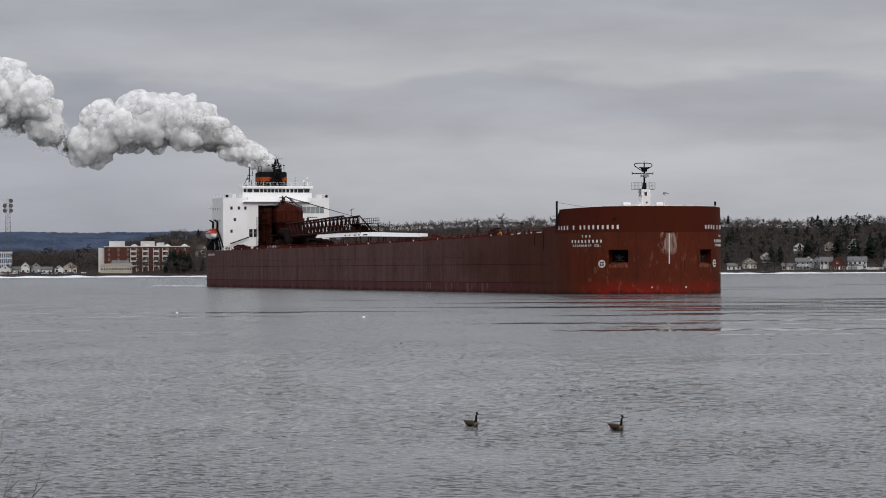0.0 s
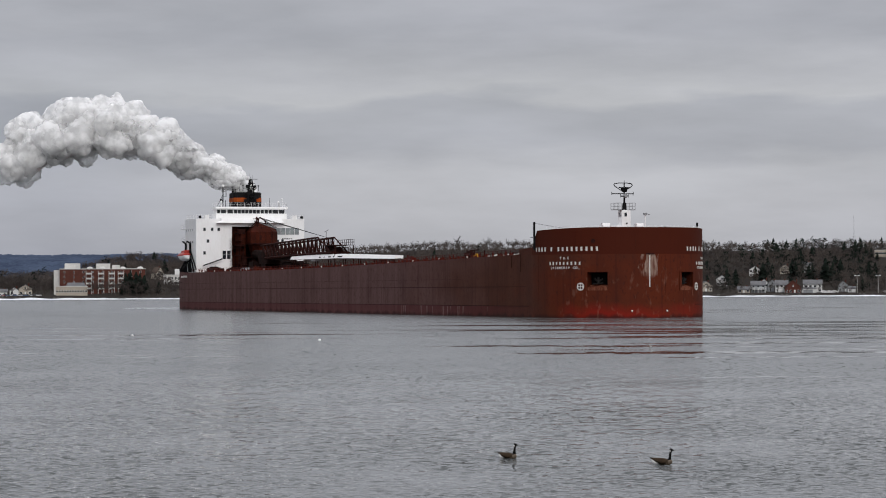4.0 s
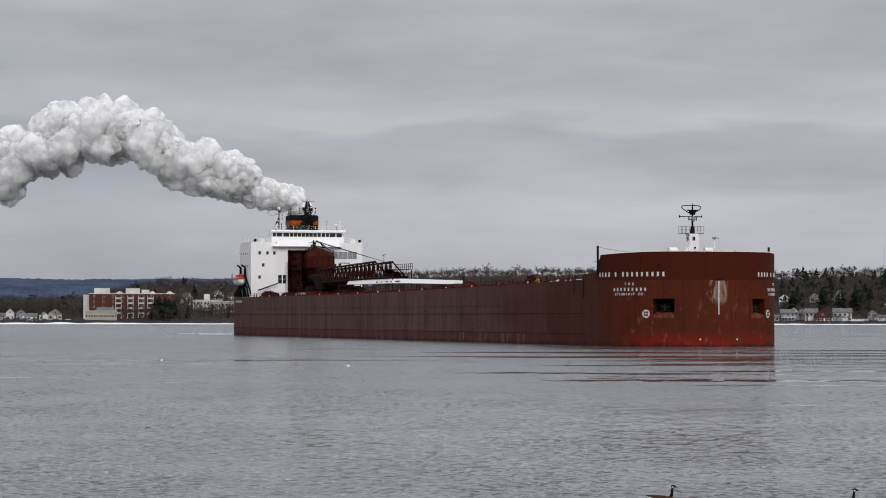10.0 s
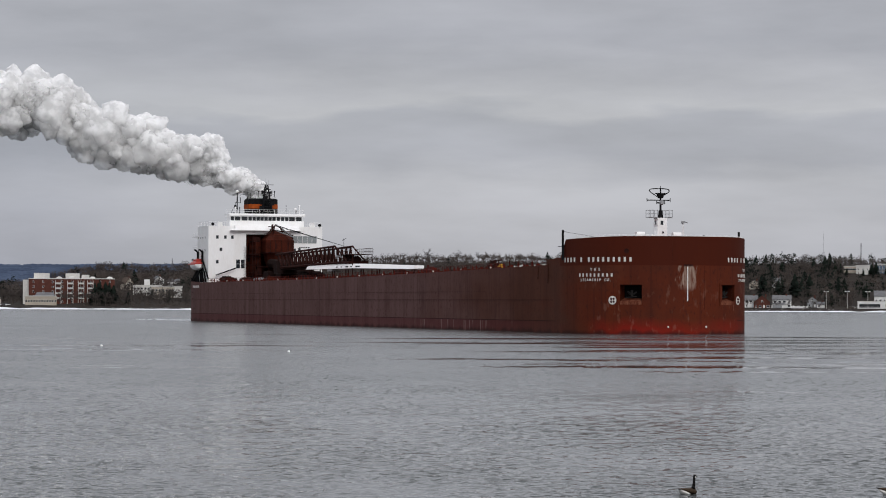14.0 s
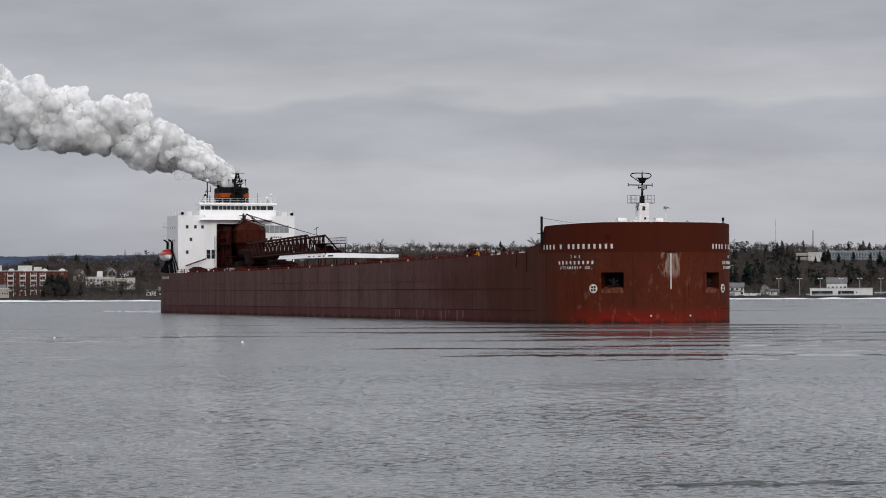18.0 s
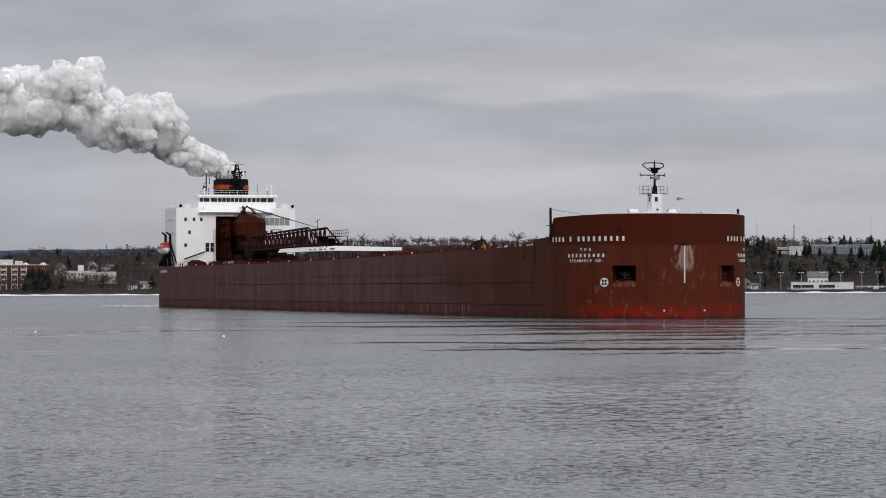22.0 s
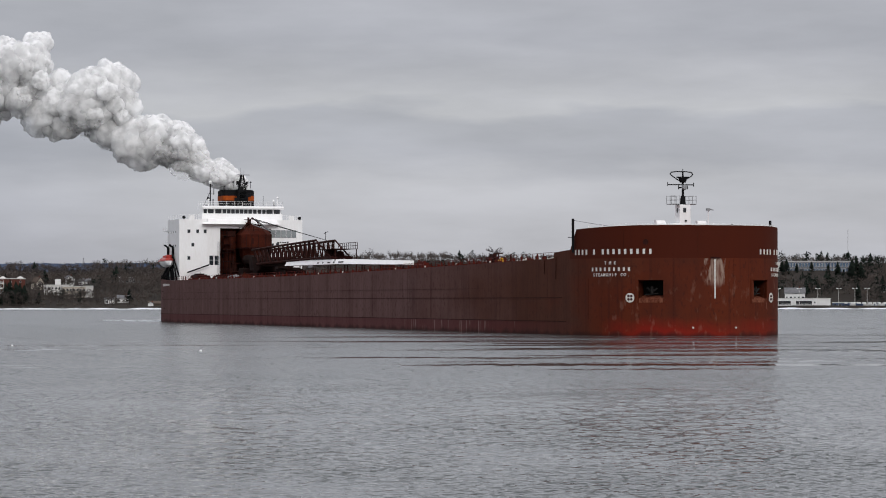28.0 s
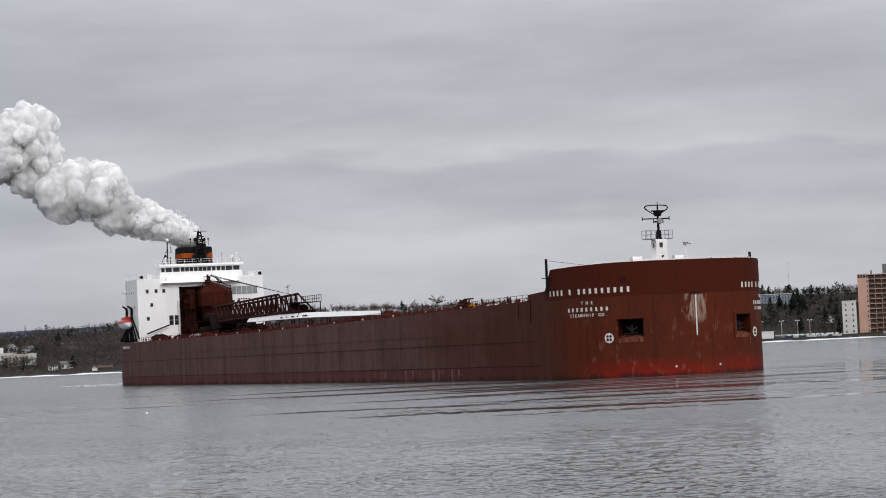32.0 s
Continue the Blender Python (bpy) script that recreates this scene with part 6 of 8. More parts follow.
def build_houses():
    H = house
    S = SHORE
    H(7.5, S + 42, 9.6, 9, 5.6, 2.4, M_WALLG, M_ROOFG, "grey two-storey shore house with a white porch", 0, False, 1, 2, "porch")
    H(7.62, S + 60, 6, 8, 6.0, 2.6, M_WALLW, M_ROOFG, "white gabled house behind the porch house", 0, True, 2)
    H(7.80, S + 55, 6.5, 9, 5.6, 2.4, M_WALLG, M_ROOFG, "grey gabled house among the shore houses", 4, True, 21)
    H(7.98, S + 46, 8.4, 9, 5.4, 3.0, M_WALLW, M_ROOFG, "white house with a grey cross gable", 0, False, 3)
    H(8.21, S + 36, 10.5, 9, 4.6, 4.2, M_BRICK, M_ROOFB, "brown house with a steep dark gable", 0, True, 4)
    H(8.62, S + 45, 12.5, 9, 6.0, 2.6, M_WALLW, M_ROOFG, "large white house with a garage wing", 0, False, 5, 2, "garage")
    H(7.2, S + 30, 8.0, 7, 2.8, 1.8, M_WALLB, M_ROOFG, "low beige cottage by the water", 0, False, 6, 1)
    H(6.42, S + 60, 9, 8, 4.6, 2.6, M_WALLB, M_ROOFG, "pale gabled house half hidden by trees", 10, True, 7)
    H(6.08, S + 45, 9, 7, 3.0, 1.6, M_WALLW, M_ROOFG, "small white shore cabin", 0, False, 8, 1)
    H(5.6, S + 60, 9, 7, 5.0, 2.4, M_WALLW, M_ROOFG, "white house among bare trees", 0, False, 9)
    H(6.75, S + 120, 8, 8, 5.0, 2.6, M_WALLW, M_ROOFG, "white house on the lower slope", 0, True, 10)
    H(7.43, S + 190, 8, 8, 5.6, 2.6, M_WALLW, M_ROOFG, "white upland house with two gables", 0, True, 11)
    H(8.05, S + 200, 7, 8, 4.6, 2.4, M_WALLB, M_ROOFG, "beige house up the slope", 0, True, 12)
    H(8.5, S + 210, 6, 8, 5, 2.4, M_WALLW, M_ROOFG, "white house up among the conifers", 0, False, 13)
    H(9.24, S + 50, 7, 7, 5.0, 2.4, M_WALLG, M_ROOFB, "grey boathouse-like shore house", 0, True, 14)
    H(9.42, S + 40, 5, 6, 3.2, 1.2, M_WALLW, M_ROOFG, "small pale shed by the shore", 0, False, 15, 1)
    H(10.72, S + 62, 13.5, 10, 7.6, 3.4, M_WALLW, M_ROOFG, "white grey-roofed house behind the white clubhouse", 0, False, 16)
    H(-9.05, S + 48, 7, 7, 4.2, 2.4, M_WALLW, M_ROOFG, "white house at the edge of the car park", 0, True, 41)
    H(-8.86, S + 62, 8, 7, 3.2, 1.8, M_WALLB, M_ROOFG, "low beige house at the edge of the car park", 0, False, 42, 1)
    H(-8.2, S + 44, 7, 6, 3.4, 1.6, M_WALLW, M_ROOFG, "low white house near the shore", 0, False, 43, 1)
    H(-8.64, S + 70, 6, 8, 4.8, 3.0, M_WALLW, M_ROOFG, "white gabled house by the car park", 0, True, 17)
    H(-8.42, S + 75, 6.5, 8, 4.6, 2.6, M_WALLG, M_ROOFB, "grey house by the car park", 0, True, 18)
    H(-7.72, S + 90, 9, 8, 4.6, 2.8, M_WALLB, M_ROOFG, "beige house beneath bare trees", 0, True, 19)
    H(-7.95, S + 80, 6, 7, 3.4, 2.2, M_WALLW, M_ROOFG, "small white house near the shore", 0, True, 20)
    H(-4.34, S + 250, 7, 8, 6.0, 2.6, M_WALLW, M_ROOFG, "white house high on the wooded slope", 15, True, 22)
    H(-4.05, S + 260, 9, 8, 3.6, 1.8, M_WALLW, M_ROOFG, "low white house high on the slope", 0, False, 23, 1)
    H(-4.95, S + 215, 6, 8, 5.4, 4.0, M_WALLB, M_ROOFB, "steep-gabled beige house on the slope", 30, True, 24)
    H(-3.53, S + 80, 6.5, 6, 3.8, 1.0, M_WALLW, M_ROOFG, "plain white low building by the shore", 0, False, 25, 1)
    H(-3.25, S + 90, 8, 7, 3.6, 1.8, M_WALLW, M_ROOFG, "white bungalow by the shore", 0, False, 26, 1)
    H(-2.52, S + 22, 13, 6, 2.2, 1.2, M_ROOFB, M_ROOFB, "low brown boat shed at the waterline", 0, False, 27, 1)
    H(-2.68, S + 19, 3.5, 4, 2.2, 0.8, M_WALLW, M_ROOFG, "small white hut beside the boat shed", 0, True, 28, 1)
    H(12.6, S + 160, 8, 8, 3.4, 1.6, M_WALLW, M_ROOFG, "white bungalow on the wooded slope", 0, False, 29, 1)
    H(14.5, S + 40, 8, 8, 3.6, 1.8, M_WALLW, M_ROOFG, "white shore building below the towers", 0, True, 30, 1)
    H(14.9, S + 40, 9, 8, 4.4, 2.4, M_WALLW, M_ROOFG, "white gabled shore building below the towers", 0, True, 31)


def block(name, az0, az1, r, z1, d, mat, label, category, floors, bays, win=(1.2, 1.4), z0=None, glass=None, yaw=0.0):
    """A flat-roofed building between two bearings, with its windows row by row."""
    az = (az0 + az1) / 2
    w = r * radians(az1 - az0)
    base = ground_z(az, r) - 0.6 if z0 is None else z0
    ob = thing_at(name, az, r, label, category, "", yaw, base)
    h = z1 - base
    boxpart("wall", (-w / 2, w / 2, 0, d, 0, h), mat, ob)
    bm = bmesh.new()
    bx(bm, -w / 2 - 0.3, w / 2 + 0.3, -0.3, d + 0.3, h, h + 0.5)
    part("roof", bm, M_CONC, ob)
    fh = (h - 0.4) / floors
    for f in range(floors):
        for i in range(bays):
            facade_window(ob, -w / 2 + (i + 0.5) * w / bays, fh * (f + 0.55), *win, mat=glass, sill=False)
    return ob, w, h


def build_brick_block():
    r = SHORE + 85
    zt = lifted(0.46, r)
    ob, w, h = block("apartment_block", -7.02, -5.26, r, zt, 16, M_BRICK, "brown brick apartment block with white balconies and rooftop rooms", "apartment block", 5, 9, (0.9, 1.3))
    x0 = -w / 2
    k = w / 1.76

    def X(az):
        return x0 + (az + 7.02) * k
    for a0, a1, e in ((-6.92, -6.6, 0.585), (-6.27, -5.98, 0.58), (-5.94, -5.78, 0.55)):
        bm = bmesh.new()
        bx(bm, X(a0), X(a1), 3, 11, h, lifted(e, r) - (zt - h))
        part("rooftop_room", bm, M_CONC, ob, "white rooftop plant room")
    for a in (-6.40, -6.14, -5.72, -5.36):
        bm = bmesh.new()
        bmesh.ops.create_uvsphere(bm, u_segments=12, v_segments=8, radius=2.2, matrix=Matrix.LocRotScale((X(a), 2.0, h + 0.3), None, (1, 1, 0.7)))
        part("roof_dome", bm, M_CONC, ob, "white roof dome")
    fh = (h - 0.4) / 5
    for a in (-6.42, -6.17, -5.95, -5.76):
        for f in range(1, 5):
            z = fh * f + 0.4
            bal = boxpart("balcony", (X(a) - 1.9, X(a) + 1.9, -1.6, 0, z - 0.15, z + 0.05), M_CONC, ob, "white balcony")
            boxpart("balustrade", (X(a) - 1.9, X(a) + 1.9, -1.65, -1.58, z + 0.05, z + 1.0), M_CONC, bal)
        for dx in (-1.9, 1.9):
            boxpart("balcony_pier", (X(a) + dx - 0.18, X(a) + dx + 0.18, -1.6, -1.2, 0, h - 1), M_CONC, ob)
    boxpart("stair_wing", (x0 - 4, x0, 2, 12, 0, h - 0.5), M_CONC, ob)
    # low annex in front
    ob2, w2, h2 = block("annex_building", -7.1, -6.45, r - 28, lifted(0.10, r - 28), 8, M_WALLB, "low pale annex building with a grey roof", "building", 1, 12, (1.0, 1.3))
    bm = bmesh.new()
    loft(bm, [[(-w2 * 0.2, 0.5, h2 + 0.3), (w2 * 0.45, 0.5, h2 + 0.3), (w2 * 0.45, 8, h2 + 0.3), (-w2 * 0.2, 8, h2 + 0.3)], [(-w2 * 0.12, 3.5, h2 + 2.8), (w2 * 0.4, 3.5, h2 + 2.8), (w2 * 0.4, 5, h2 + 2.8), (-w2 * 0.12, 5, h2 + 2.8)]])
    part("annex_roof", bm, M_ROOFG, ob2)


def tower_block(az0, az1, r, top_el, mat, label, bays, ph, seed):
    """High-rise: solid piers, and balcony bays with dark recesses."""
    az = (az0 + az1) / 2
    w = r * radians(az1 - az0)
    base = ground_z(az, r) - 0.8
    ob = thing_at("apartment_tower", az, r, label, "apartment tower", "towers by the river", 0, base)
    h = lifted(top_el, r) - base
    floors = 12
    fh = h / floors
    boxpart("core", (-w / 2 + 0.3, w / 2 - 0.3, 1.6, 16, 0, h - 0.3), M_BRICK_D, ob)
    for u0, u1, kind in bays:
        x0, x1 = -w / 2 + w * u0, -w / 2 + w * u1
        if kind == "pier":
            boxpart("pier", (x0, x1, 0, 16, 0, h + 0.4), mat, ob)
            for f in range(floors):
                for xx in ((x1 - 0.9,) if u0 == 0 else (x0 + 1.3,)):
                    facade_window(ob, xx, fh * (f + 0.55), 0.9, 1.5, 0.0, None, False)
            for i in range(4):
                xx = x0 + (i + 0.5) * (x1 - x0) / 4
                boxpart("attic_opening", (xx - 0.7, xx + 0.7, -0.06, 0.0, h - 2.2, h - 0.2), M_GLASSD, ob)
        else:
            n = max(2, int(round((x1 - x0) / 4.0)))
            for f in range(floors + 1):
                slab = boxpart("balcony_slab", (x0, x1, -0.3, 1.7, fh * f - 0.2, fh * f + 0.12), mat, ob)
                if f < floors:
                    boxpart("balustrade", (x0, x1, -0.28, -0.2, fh * f + 0.12, fh * f + 0.95), M_BALU, slab)
            for i in range(n + 1):
                xx = x0 + (x1 - x0) * i / n
                boxpart("balcony_fin", (xx - 0.15, xx + 0.15, -0.25, 1.7, 0, h), mat, ob)
    a, b_, hh = ph
    boxpart("rooftop_room", (-w / 2 + w * a, -w / 2 + w * b_, 3, 12, h, h + hh), M_ROOFG, ob, "dark rooftop plant room")
    for u in (0.22, 0.5, 0.93):
        if u < b_ + 0.5:
            boxpart("roof_vent", (-w / 2 + w * u - 0.5, -w / 2 + w * u + 0.5, 3, 4, h, h + 2.6), M_ROOFG, ob)
    return ob


M_BRICK_D = material("shaded_brown_infill", (0.12, 0.08, 0.06), (0.08, 0.055, 0.045), 0.9, scale=0.3)
M_BALU = material("dark_balustrade", (0.10, 0.085, 0.075), (0.07, 0.06, 0.055), 0.6, scale=0.5)


def lattice(parent_name, az, r, z1, base_w, top_w, label, dishes=0, z0=None, panels=12):
    ob = thing_at(parent_name, az, r, label, "mast", "", 0, z0)
    base = ob.matrix_basis.translation.z
    h = z1 - base

    def at(k, u):
        hw = (base_w + (top_w - base_w) * u) / 2
        a = radians(45 + 90 * k)
        return Vector((hw * 1.41 * math.cos(a), hw * 1.41 * math.sin(a), h * u))
    for k in range(4):
        bm = bmesh.new()
        tube(bm, at(k, 0), at(k, 1), 0.16 if base_w > 1 else 0.05, 5, 0.10 if base_w > 1 else 0.03)
        part("leg", bm, M_GREY_D, ob)
    fine = 1.0 if base_w > 1 else 0.4
    for i in range(panels):
        u, v = i / panels, (i + 1) / panels
        bm = bmesh.new()
        for k in range(4):
            tube(bm, at(k, u), at((k + 1) % 4, v), 0.08 * fine, 4)
            tube(bm, at((k + 1) % 4, u), at(k, v), 0.08 * fine, 4)
            tube(bm, at(k, v), at((k + 1) % 4, v), 0.07 * fine, 4)
        part("brace_panel", bm, M_GREY_D, ob)
    for i in range(dishes):
        z = h - 1.2 - 2.6 * (i // 2) * 1.3
        bm = bmesh.new()
        s = 1 if i % 2 else -1
        bmesh.ops.create_cone(bm, segments=14, radius1=1.5 if i else 1.9, radius2=0.4, depth=0.8, cap_ends=True, matrix=Matrix.Translation((s * 2.0, -1.2, z)) @ pose(0, 0, 0, -90, 0, 20 * s))
        part("dish", bm, M_CONC if i < 1 else M_GREY_D, ob, "round dish aerial")
    return ob


M_GREY_D = material("galvanised_lattice", (0.14, 0.14, 0.145), (0.09, 0.09, 0.095), 0.5, 0.4, scale=0.5)


def build_car(name, m, mat, group, label):
    ob = new(name)
    ob.matrix_basis = m
    tagged(ob, label, "car", group)
    bm = bmesh.new()
    loft(bm, [[(-2.2, y, 0.45), (2.2, y, 0.45), (2.25, y, 0.85), (1.2, y, 1.0), (-2.1, y, 1.0)] for y in (-0.85, 0.85)])
    part("body", bm, mat, ob)
    bm = bmesh.new()
    loft(bm, [[(-1.9, -0.75, 1.0), (1.1, -0.75, 1.0), (1.1, 0.75, 1.0), (-1.9, 0.75, 1.0)], [(-1.5, -0.65, 1.5), (0.4, -0.65, 1.5), (0.4, 0.65, 1.5), (-1.5, 0.65, 1.5)]])
    part("cabin", bm, M_GLASSD, ob)
    for x in (-1.4, 1.4):
        for y in (-0.85, 0.85):
            bm = bmesh.new()
            tube(bm, (x, y - 0.1, 0.34), (x, y + 0.1, 0.34), 0.34, 10)
            part("wheel", bm, M_BLACK, ob)
    return ob


def build_shore_things():
    build_houses()
    build_brick_block()
    S = SHORE
    block("office_building", -9.3, -8.91, S + 55, lifted(0.36, S + 55), 14, M_CONC, "glazed office block with white fins", "office building", 4, 9, (1.1, 2.8), glass=M_BLUEG)
    lattice("radio_mast", -8.99, S + 120, lifted(1.46, S + 120), 5.6, 2.2, "grey lattice radio mast with dish aerials", 6, None, 16)
    ob, w, h = block("school_building", -4.88, -4.3, S + 170, lifted(0.33, S + 170), 12, M_CONC, "pale flat-roofed school building with a square tower", "school", 2, 8)
    boxpart("stair_tower", (-w * 0.1, w * 0.1, 2, 7, h, lifted(0.46, S + 170) - ob.matrix_basis.translation.z), M_WALLW, ob)
    block("hall_building", -4.5, -4.02, S + 140, lifted(0.30, S + 140), 14, M_WALLB, "long beige hall among bare trees", "hall", 2, 7)
    block("white_hall", -4.02, -3.86, S + 139, lifted(0.31, S + 139), 14, M_CONC, "blank white end block of a hall", "hall", 1, 1, (0.6, 0.8))
    block("pavilion", -3.34, -2.99, S + 250, lifted(0.49, S + 250), 8, M_STONE, "dark flat-roofed pavilion on the slope", "pavilion", 1, 5, z0=lifted(0.36, S + 250))
    lattice("hill_mast", -4.07, S + 700, lifted(0.90, S + 700), 1.6, 0.6, "thin mast on the hill", 0, lifted(0.5, S + 700), 8)
    block("hillside_school", 9.89, 10.14, S + 330, lifted(0.775, S + 330), 12, M_WALLB, "pale flat-roofed wing of the hillside school", "school", 2, 7, (1.4, 1.1), lifted(0.56, S + 330))
    block("hillside_hall", 10.14, 10.42, S + 325, lifted(0.79, S + 325), 14, M_CONC, "blank pale hall of the hillside school", "school", 2, 3, (0.8, 0.9), lifted(0.52, S + 325))
    block("college_building", 10.56, 11.88, S + 345, lifted(0.815, S + 345), 14, M_ROOFG, "long glazed college building on the hill", "college", 2, 22, (1.6, 3.1), lifted(0.56, S + 345), M_BLUEG)
    for a, e, r, nm in ((10.24, 1.25, 900, "thin lattice mast with a platform"), (9.47, 1.50, 1000, "very thin guyed mast"), (11.81, 1.48, 1000, "very thin guyed mast")):
        lattice("hill_mast", a, S + r, lifted(e, S + r), 0.6 if "very" in nm else 1.8, 0.3 if "very" in nm else 1.2, nm, 0, lifted(0.5, S + r), 14)
    # clubhouse on the waterfront
    ob, w, h = block("clubhouse", 10.17, 11.45, S + 24, lifted(0.045, S + 24), 12, M_WALLW, "long low white clubhouse with dark openings", "clubhouse", 1, 2, (0.8, 1.0))
    for u0, u1 in ((0.03, 0.36), (0.45, 0.70)):
        op = boxpart("opening", (-w / 2 + w * u0, -w / 2 + w * u1, -0.12, 0, 1.2, h - 1.4), M_GLASSD, ob, "dark open front")
        n = int((u1 - u0) * w / 1.6)
        for i in range(n + 1):
            x = -w / 2 + w * u0 + (u1 - u0) * w * i / n
            boxpart("mullion", (x - 0.09, x + 0.09, -0.2, -0.1, 1.2, h - 1.4), M_ROOFB, op)
    bm = bmesh.new()
    rail(bm, [(-w / 2 - 3, -3.2, 0.6), (w * 0.2, -3.2, 0.6)], 1.1, 1.0, 0.06)
    part("terrace_rail", bm, M_WALLW, ob)
    block("boat_store", 11.49, 12.0, S + 26, lifted(-0.04, S + 26), 9, M_CARS[4], "long low dark-blue boat store", "boat store", 1, 5, (1.3, 1.2))
    # lamp posts
    pole = thing_at("lamp_post", 9.53, S + 20, "tall grey lamp post with twin heads", "lamp post", "lamp posts along the waterfront")
    z1 = lifted(0.26, S + 20) - pole.matrix_basis.translation.z
    bm = bmesh.new()
    tube(bm, (0, 0, 0), (0, 0, z1), 0.16, 6, 0.1)
    tube(bm, (-1.1, 0, z1), (1.1, 0, z1), 0.08, 5)
    part("pole", bm, M_CONC, pole)
    for x in (-1.2, 1.2):
        boxpart("lamp_head", (x - 0.5, x + 0.5, -0.3, 0.3, z1 - 0.25, z1 + 0.25), M_WALLW, pole)
    for a in (9.96, 10.38, 10.81, 11.19, 11.62, 11.95, 12.2):
        m = Matrix.Translation(polar(a, S + 20, ground_z(a, S + 20) - 0.4)) @ pose(0, 0, 0, 0, 0, -a)
        copy_thing(pole, m)
    # towers
    tower_block(13.22, 14.52, S + 60, 1.14, M_PINK, "salmon-coloured twelve-storey apartment tower with dark balconies", ((0, 0.17, "pier"), (0.17, 0.58, "bay"), (0.58, 0.87, "pier"), (0.87, 1.0, "bay")), (0.40, 0.71, 6.5), 1)
    tower_block(14.55, 16.4, S + 90, 1.26, M_SAND, "yellow-beige apartment tower with balconies", ((0, 0.10, "pier"), (0.10, 0.3, "bay"), (0.3, 0.5, "pier"), (0.5, 0.85, "bay"), (0.85, 1.0, "pier")), (0.08, 0.5, 4.5), 2)
    block("white_apartment_block", 12.88, 13.17, S + 58, lifted(0.60, S + 58), 10, M_CONC, "plain white six-storey apartment block", "apartment block", 6, 2, (0.9, 1.4))
    # fence, parked cars, laid-up boats
    fence = thing_at("garden_fence", 8.98, S + 28, "white picket fence by the shore house", "fence")
    for i in range(12):
        boxpart("panel", (-5.5 + i * 0.95, -4.65 + i * 0.95, 0, 0.1, 0, 2.0 + 0.25 * math.sin(i * 1.7)), M_WALLW, fence)
    rnd = random.Random(6)
    for i in range(26):
        a = -9.35 + i * 0.075 + rnd.uniform(-0.03, 0.03)
        r = S + rnd.choice((30, 38))
        m = Matrix.Translation(polar(a, r, ground_z(a, r) + 0.02)) @ pose(0, 0, 0, 0, 0, -a + rnd.choice((0, 90, 180)))
        k = rnd.choice((0, 0, 1, 2, 3, 4))
        build_car("parked_car", m, M_CARS[k], "cars parked on the far shore", ("white", "black", "silver", "red", "blue")[k] + " car parked above the far shore")
    for a in (13.75, 13.95, 14.05, 14.35):
        m = Matrix.Translation(polar(a, S + 34, ground_z(a, S + 34))) @ pose(0, 0, 0, 0, 0, -a)
        build_car("parked_car", m, M_CARS[0 if a < 14 else 2], "cars parked on the far shore", "white car parked below the towers" if a < 14 else "silver car parked below the towers")
    for i in range(11):
        a = 11.75 + i * 0.10 + rnd.uniform(-0.03, 0.03)
        boat = thing_at("motor_boat", a, S + 12, "small white motor boat laid up by the shore", "boat", "boats laid up along the shore", rnd.uniform(-40, 40))
        l = rnd.uniform(2.2, 3.6)
        bm = bmesh.new()
        loft(bm, [[(-l, -0.5, 0.6), (l * 0.6, -0.5, 0.6), (l * 0.9, 0, 0.7), (l * 0.6, 0.5, 0.6), (-l, 0.5, 0.6)], [(-l, -1.1, 1.8), (l * 0.7, -1.1, 1.9), (l * 1.15, 0, 2.2), (l * 0.7, 1.1, 1.9), (-l, 1.1, 1.8)]])
        part("boat_hull", bm, M_WALLW if i % 3 else M_CARS[4], boat)
        boxpart("boat_cabin", (-l * 0.3, l * 0.35, -0.8, 0.8, 1.8, 2.9), M_WALLW, boat, bevel=0.08)
        boxpart("cradle", (-l * 0.6, l * 0.4, -0.7, 0.7, 0, 0.7), M_ROOFB, boat)
    # rock revetment: single boulders along the water
    rock = []
    for s in range(3):
        bm = bmesh.new()
        bmesh.ops.create_icosphere(bm, subdivisions=1, radius=1.0)
        for v in bm.verts:
            v.co *= 0.75 + 0.4 * rnd.random()
        rock.append(mesh_of("boulder", bm, M_STONE))
    wall = tagged(new("shore_revetment"), "grey boulders along the far waterline", "revetment", kind="structure")
    for i in range(280):
        a = -9.6 + i * 0.088
        if a > 15:
            break
        r = S + 6 + rnd.uniform(-2, 2)
        s = rnd.uniform(0.5, 0.95)
        piece("boulder", rnd.choice(rock), wall, Matrix.LocRotScale(polar(a, r, 0.6), Euler((rnd.random() * 6, rnd.random() * 6, 0)), (s * 1.5, s * 1.5, s)))


build_shore_things()


def lone_tree(name, az, r, h, kind, label, seed, spread=0.35, twigs=260):
    rnd = random.Random(seed)
    ob = thing_at(name, az, r, label, "tree")
    if kind == "fir":
        tri = fir_tree(rnd, h, 150)
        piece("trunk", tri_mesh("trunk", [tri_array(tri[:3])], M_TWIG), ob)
        piece("crown", tri_mesh("crown", [tri_array(tri[3:])], M_FIR), ob)
    else:
        tri = bare_tree(rnd, h, spread, twigs)
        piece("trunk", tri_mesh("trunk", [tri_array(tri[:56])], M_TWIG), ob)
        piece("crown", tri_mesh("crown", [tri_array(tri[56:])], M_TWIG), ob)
    return ob


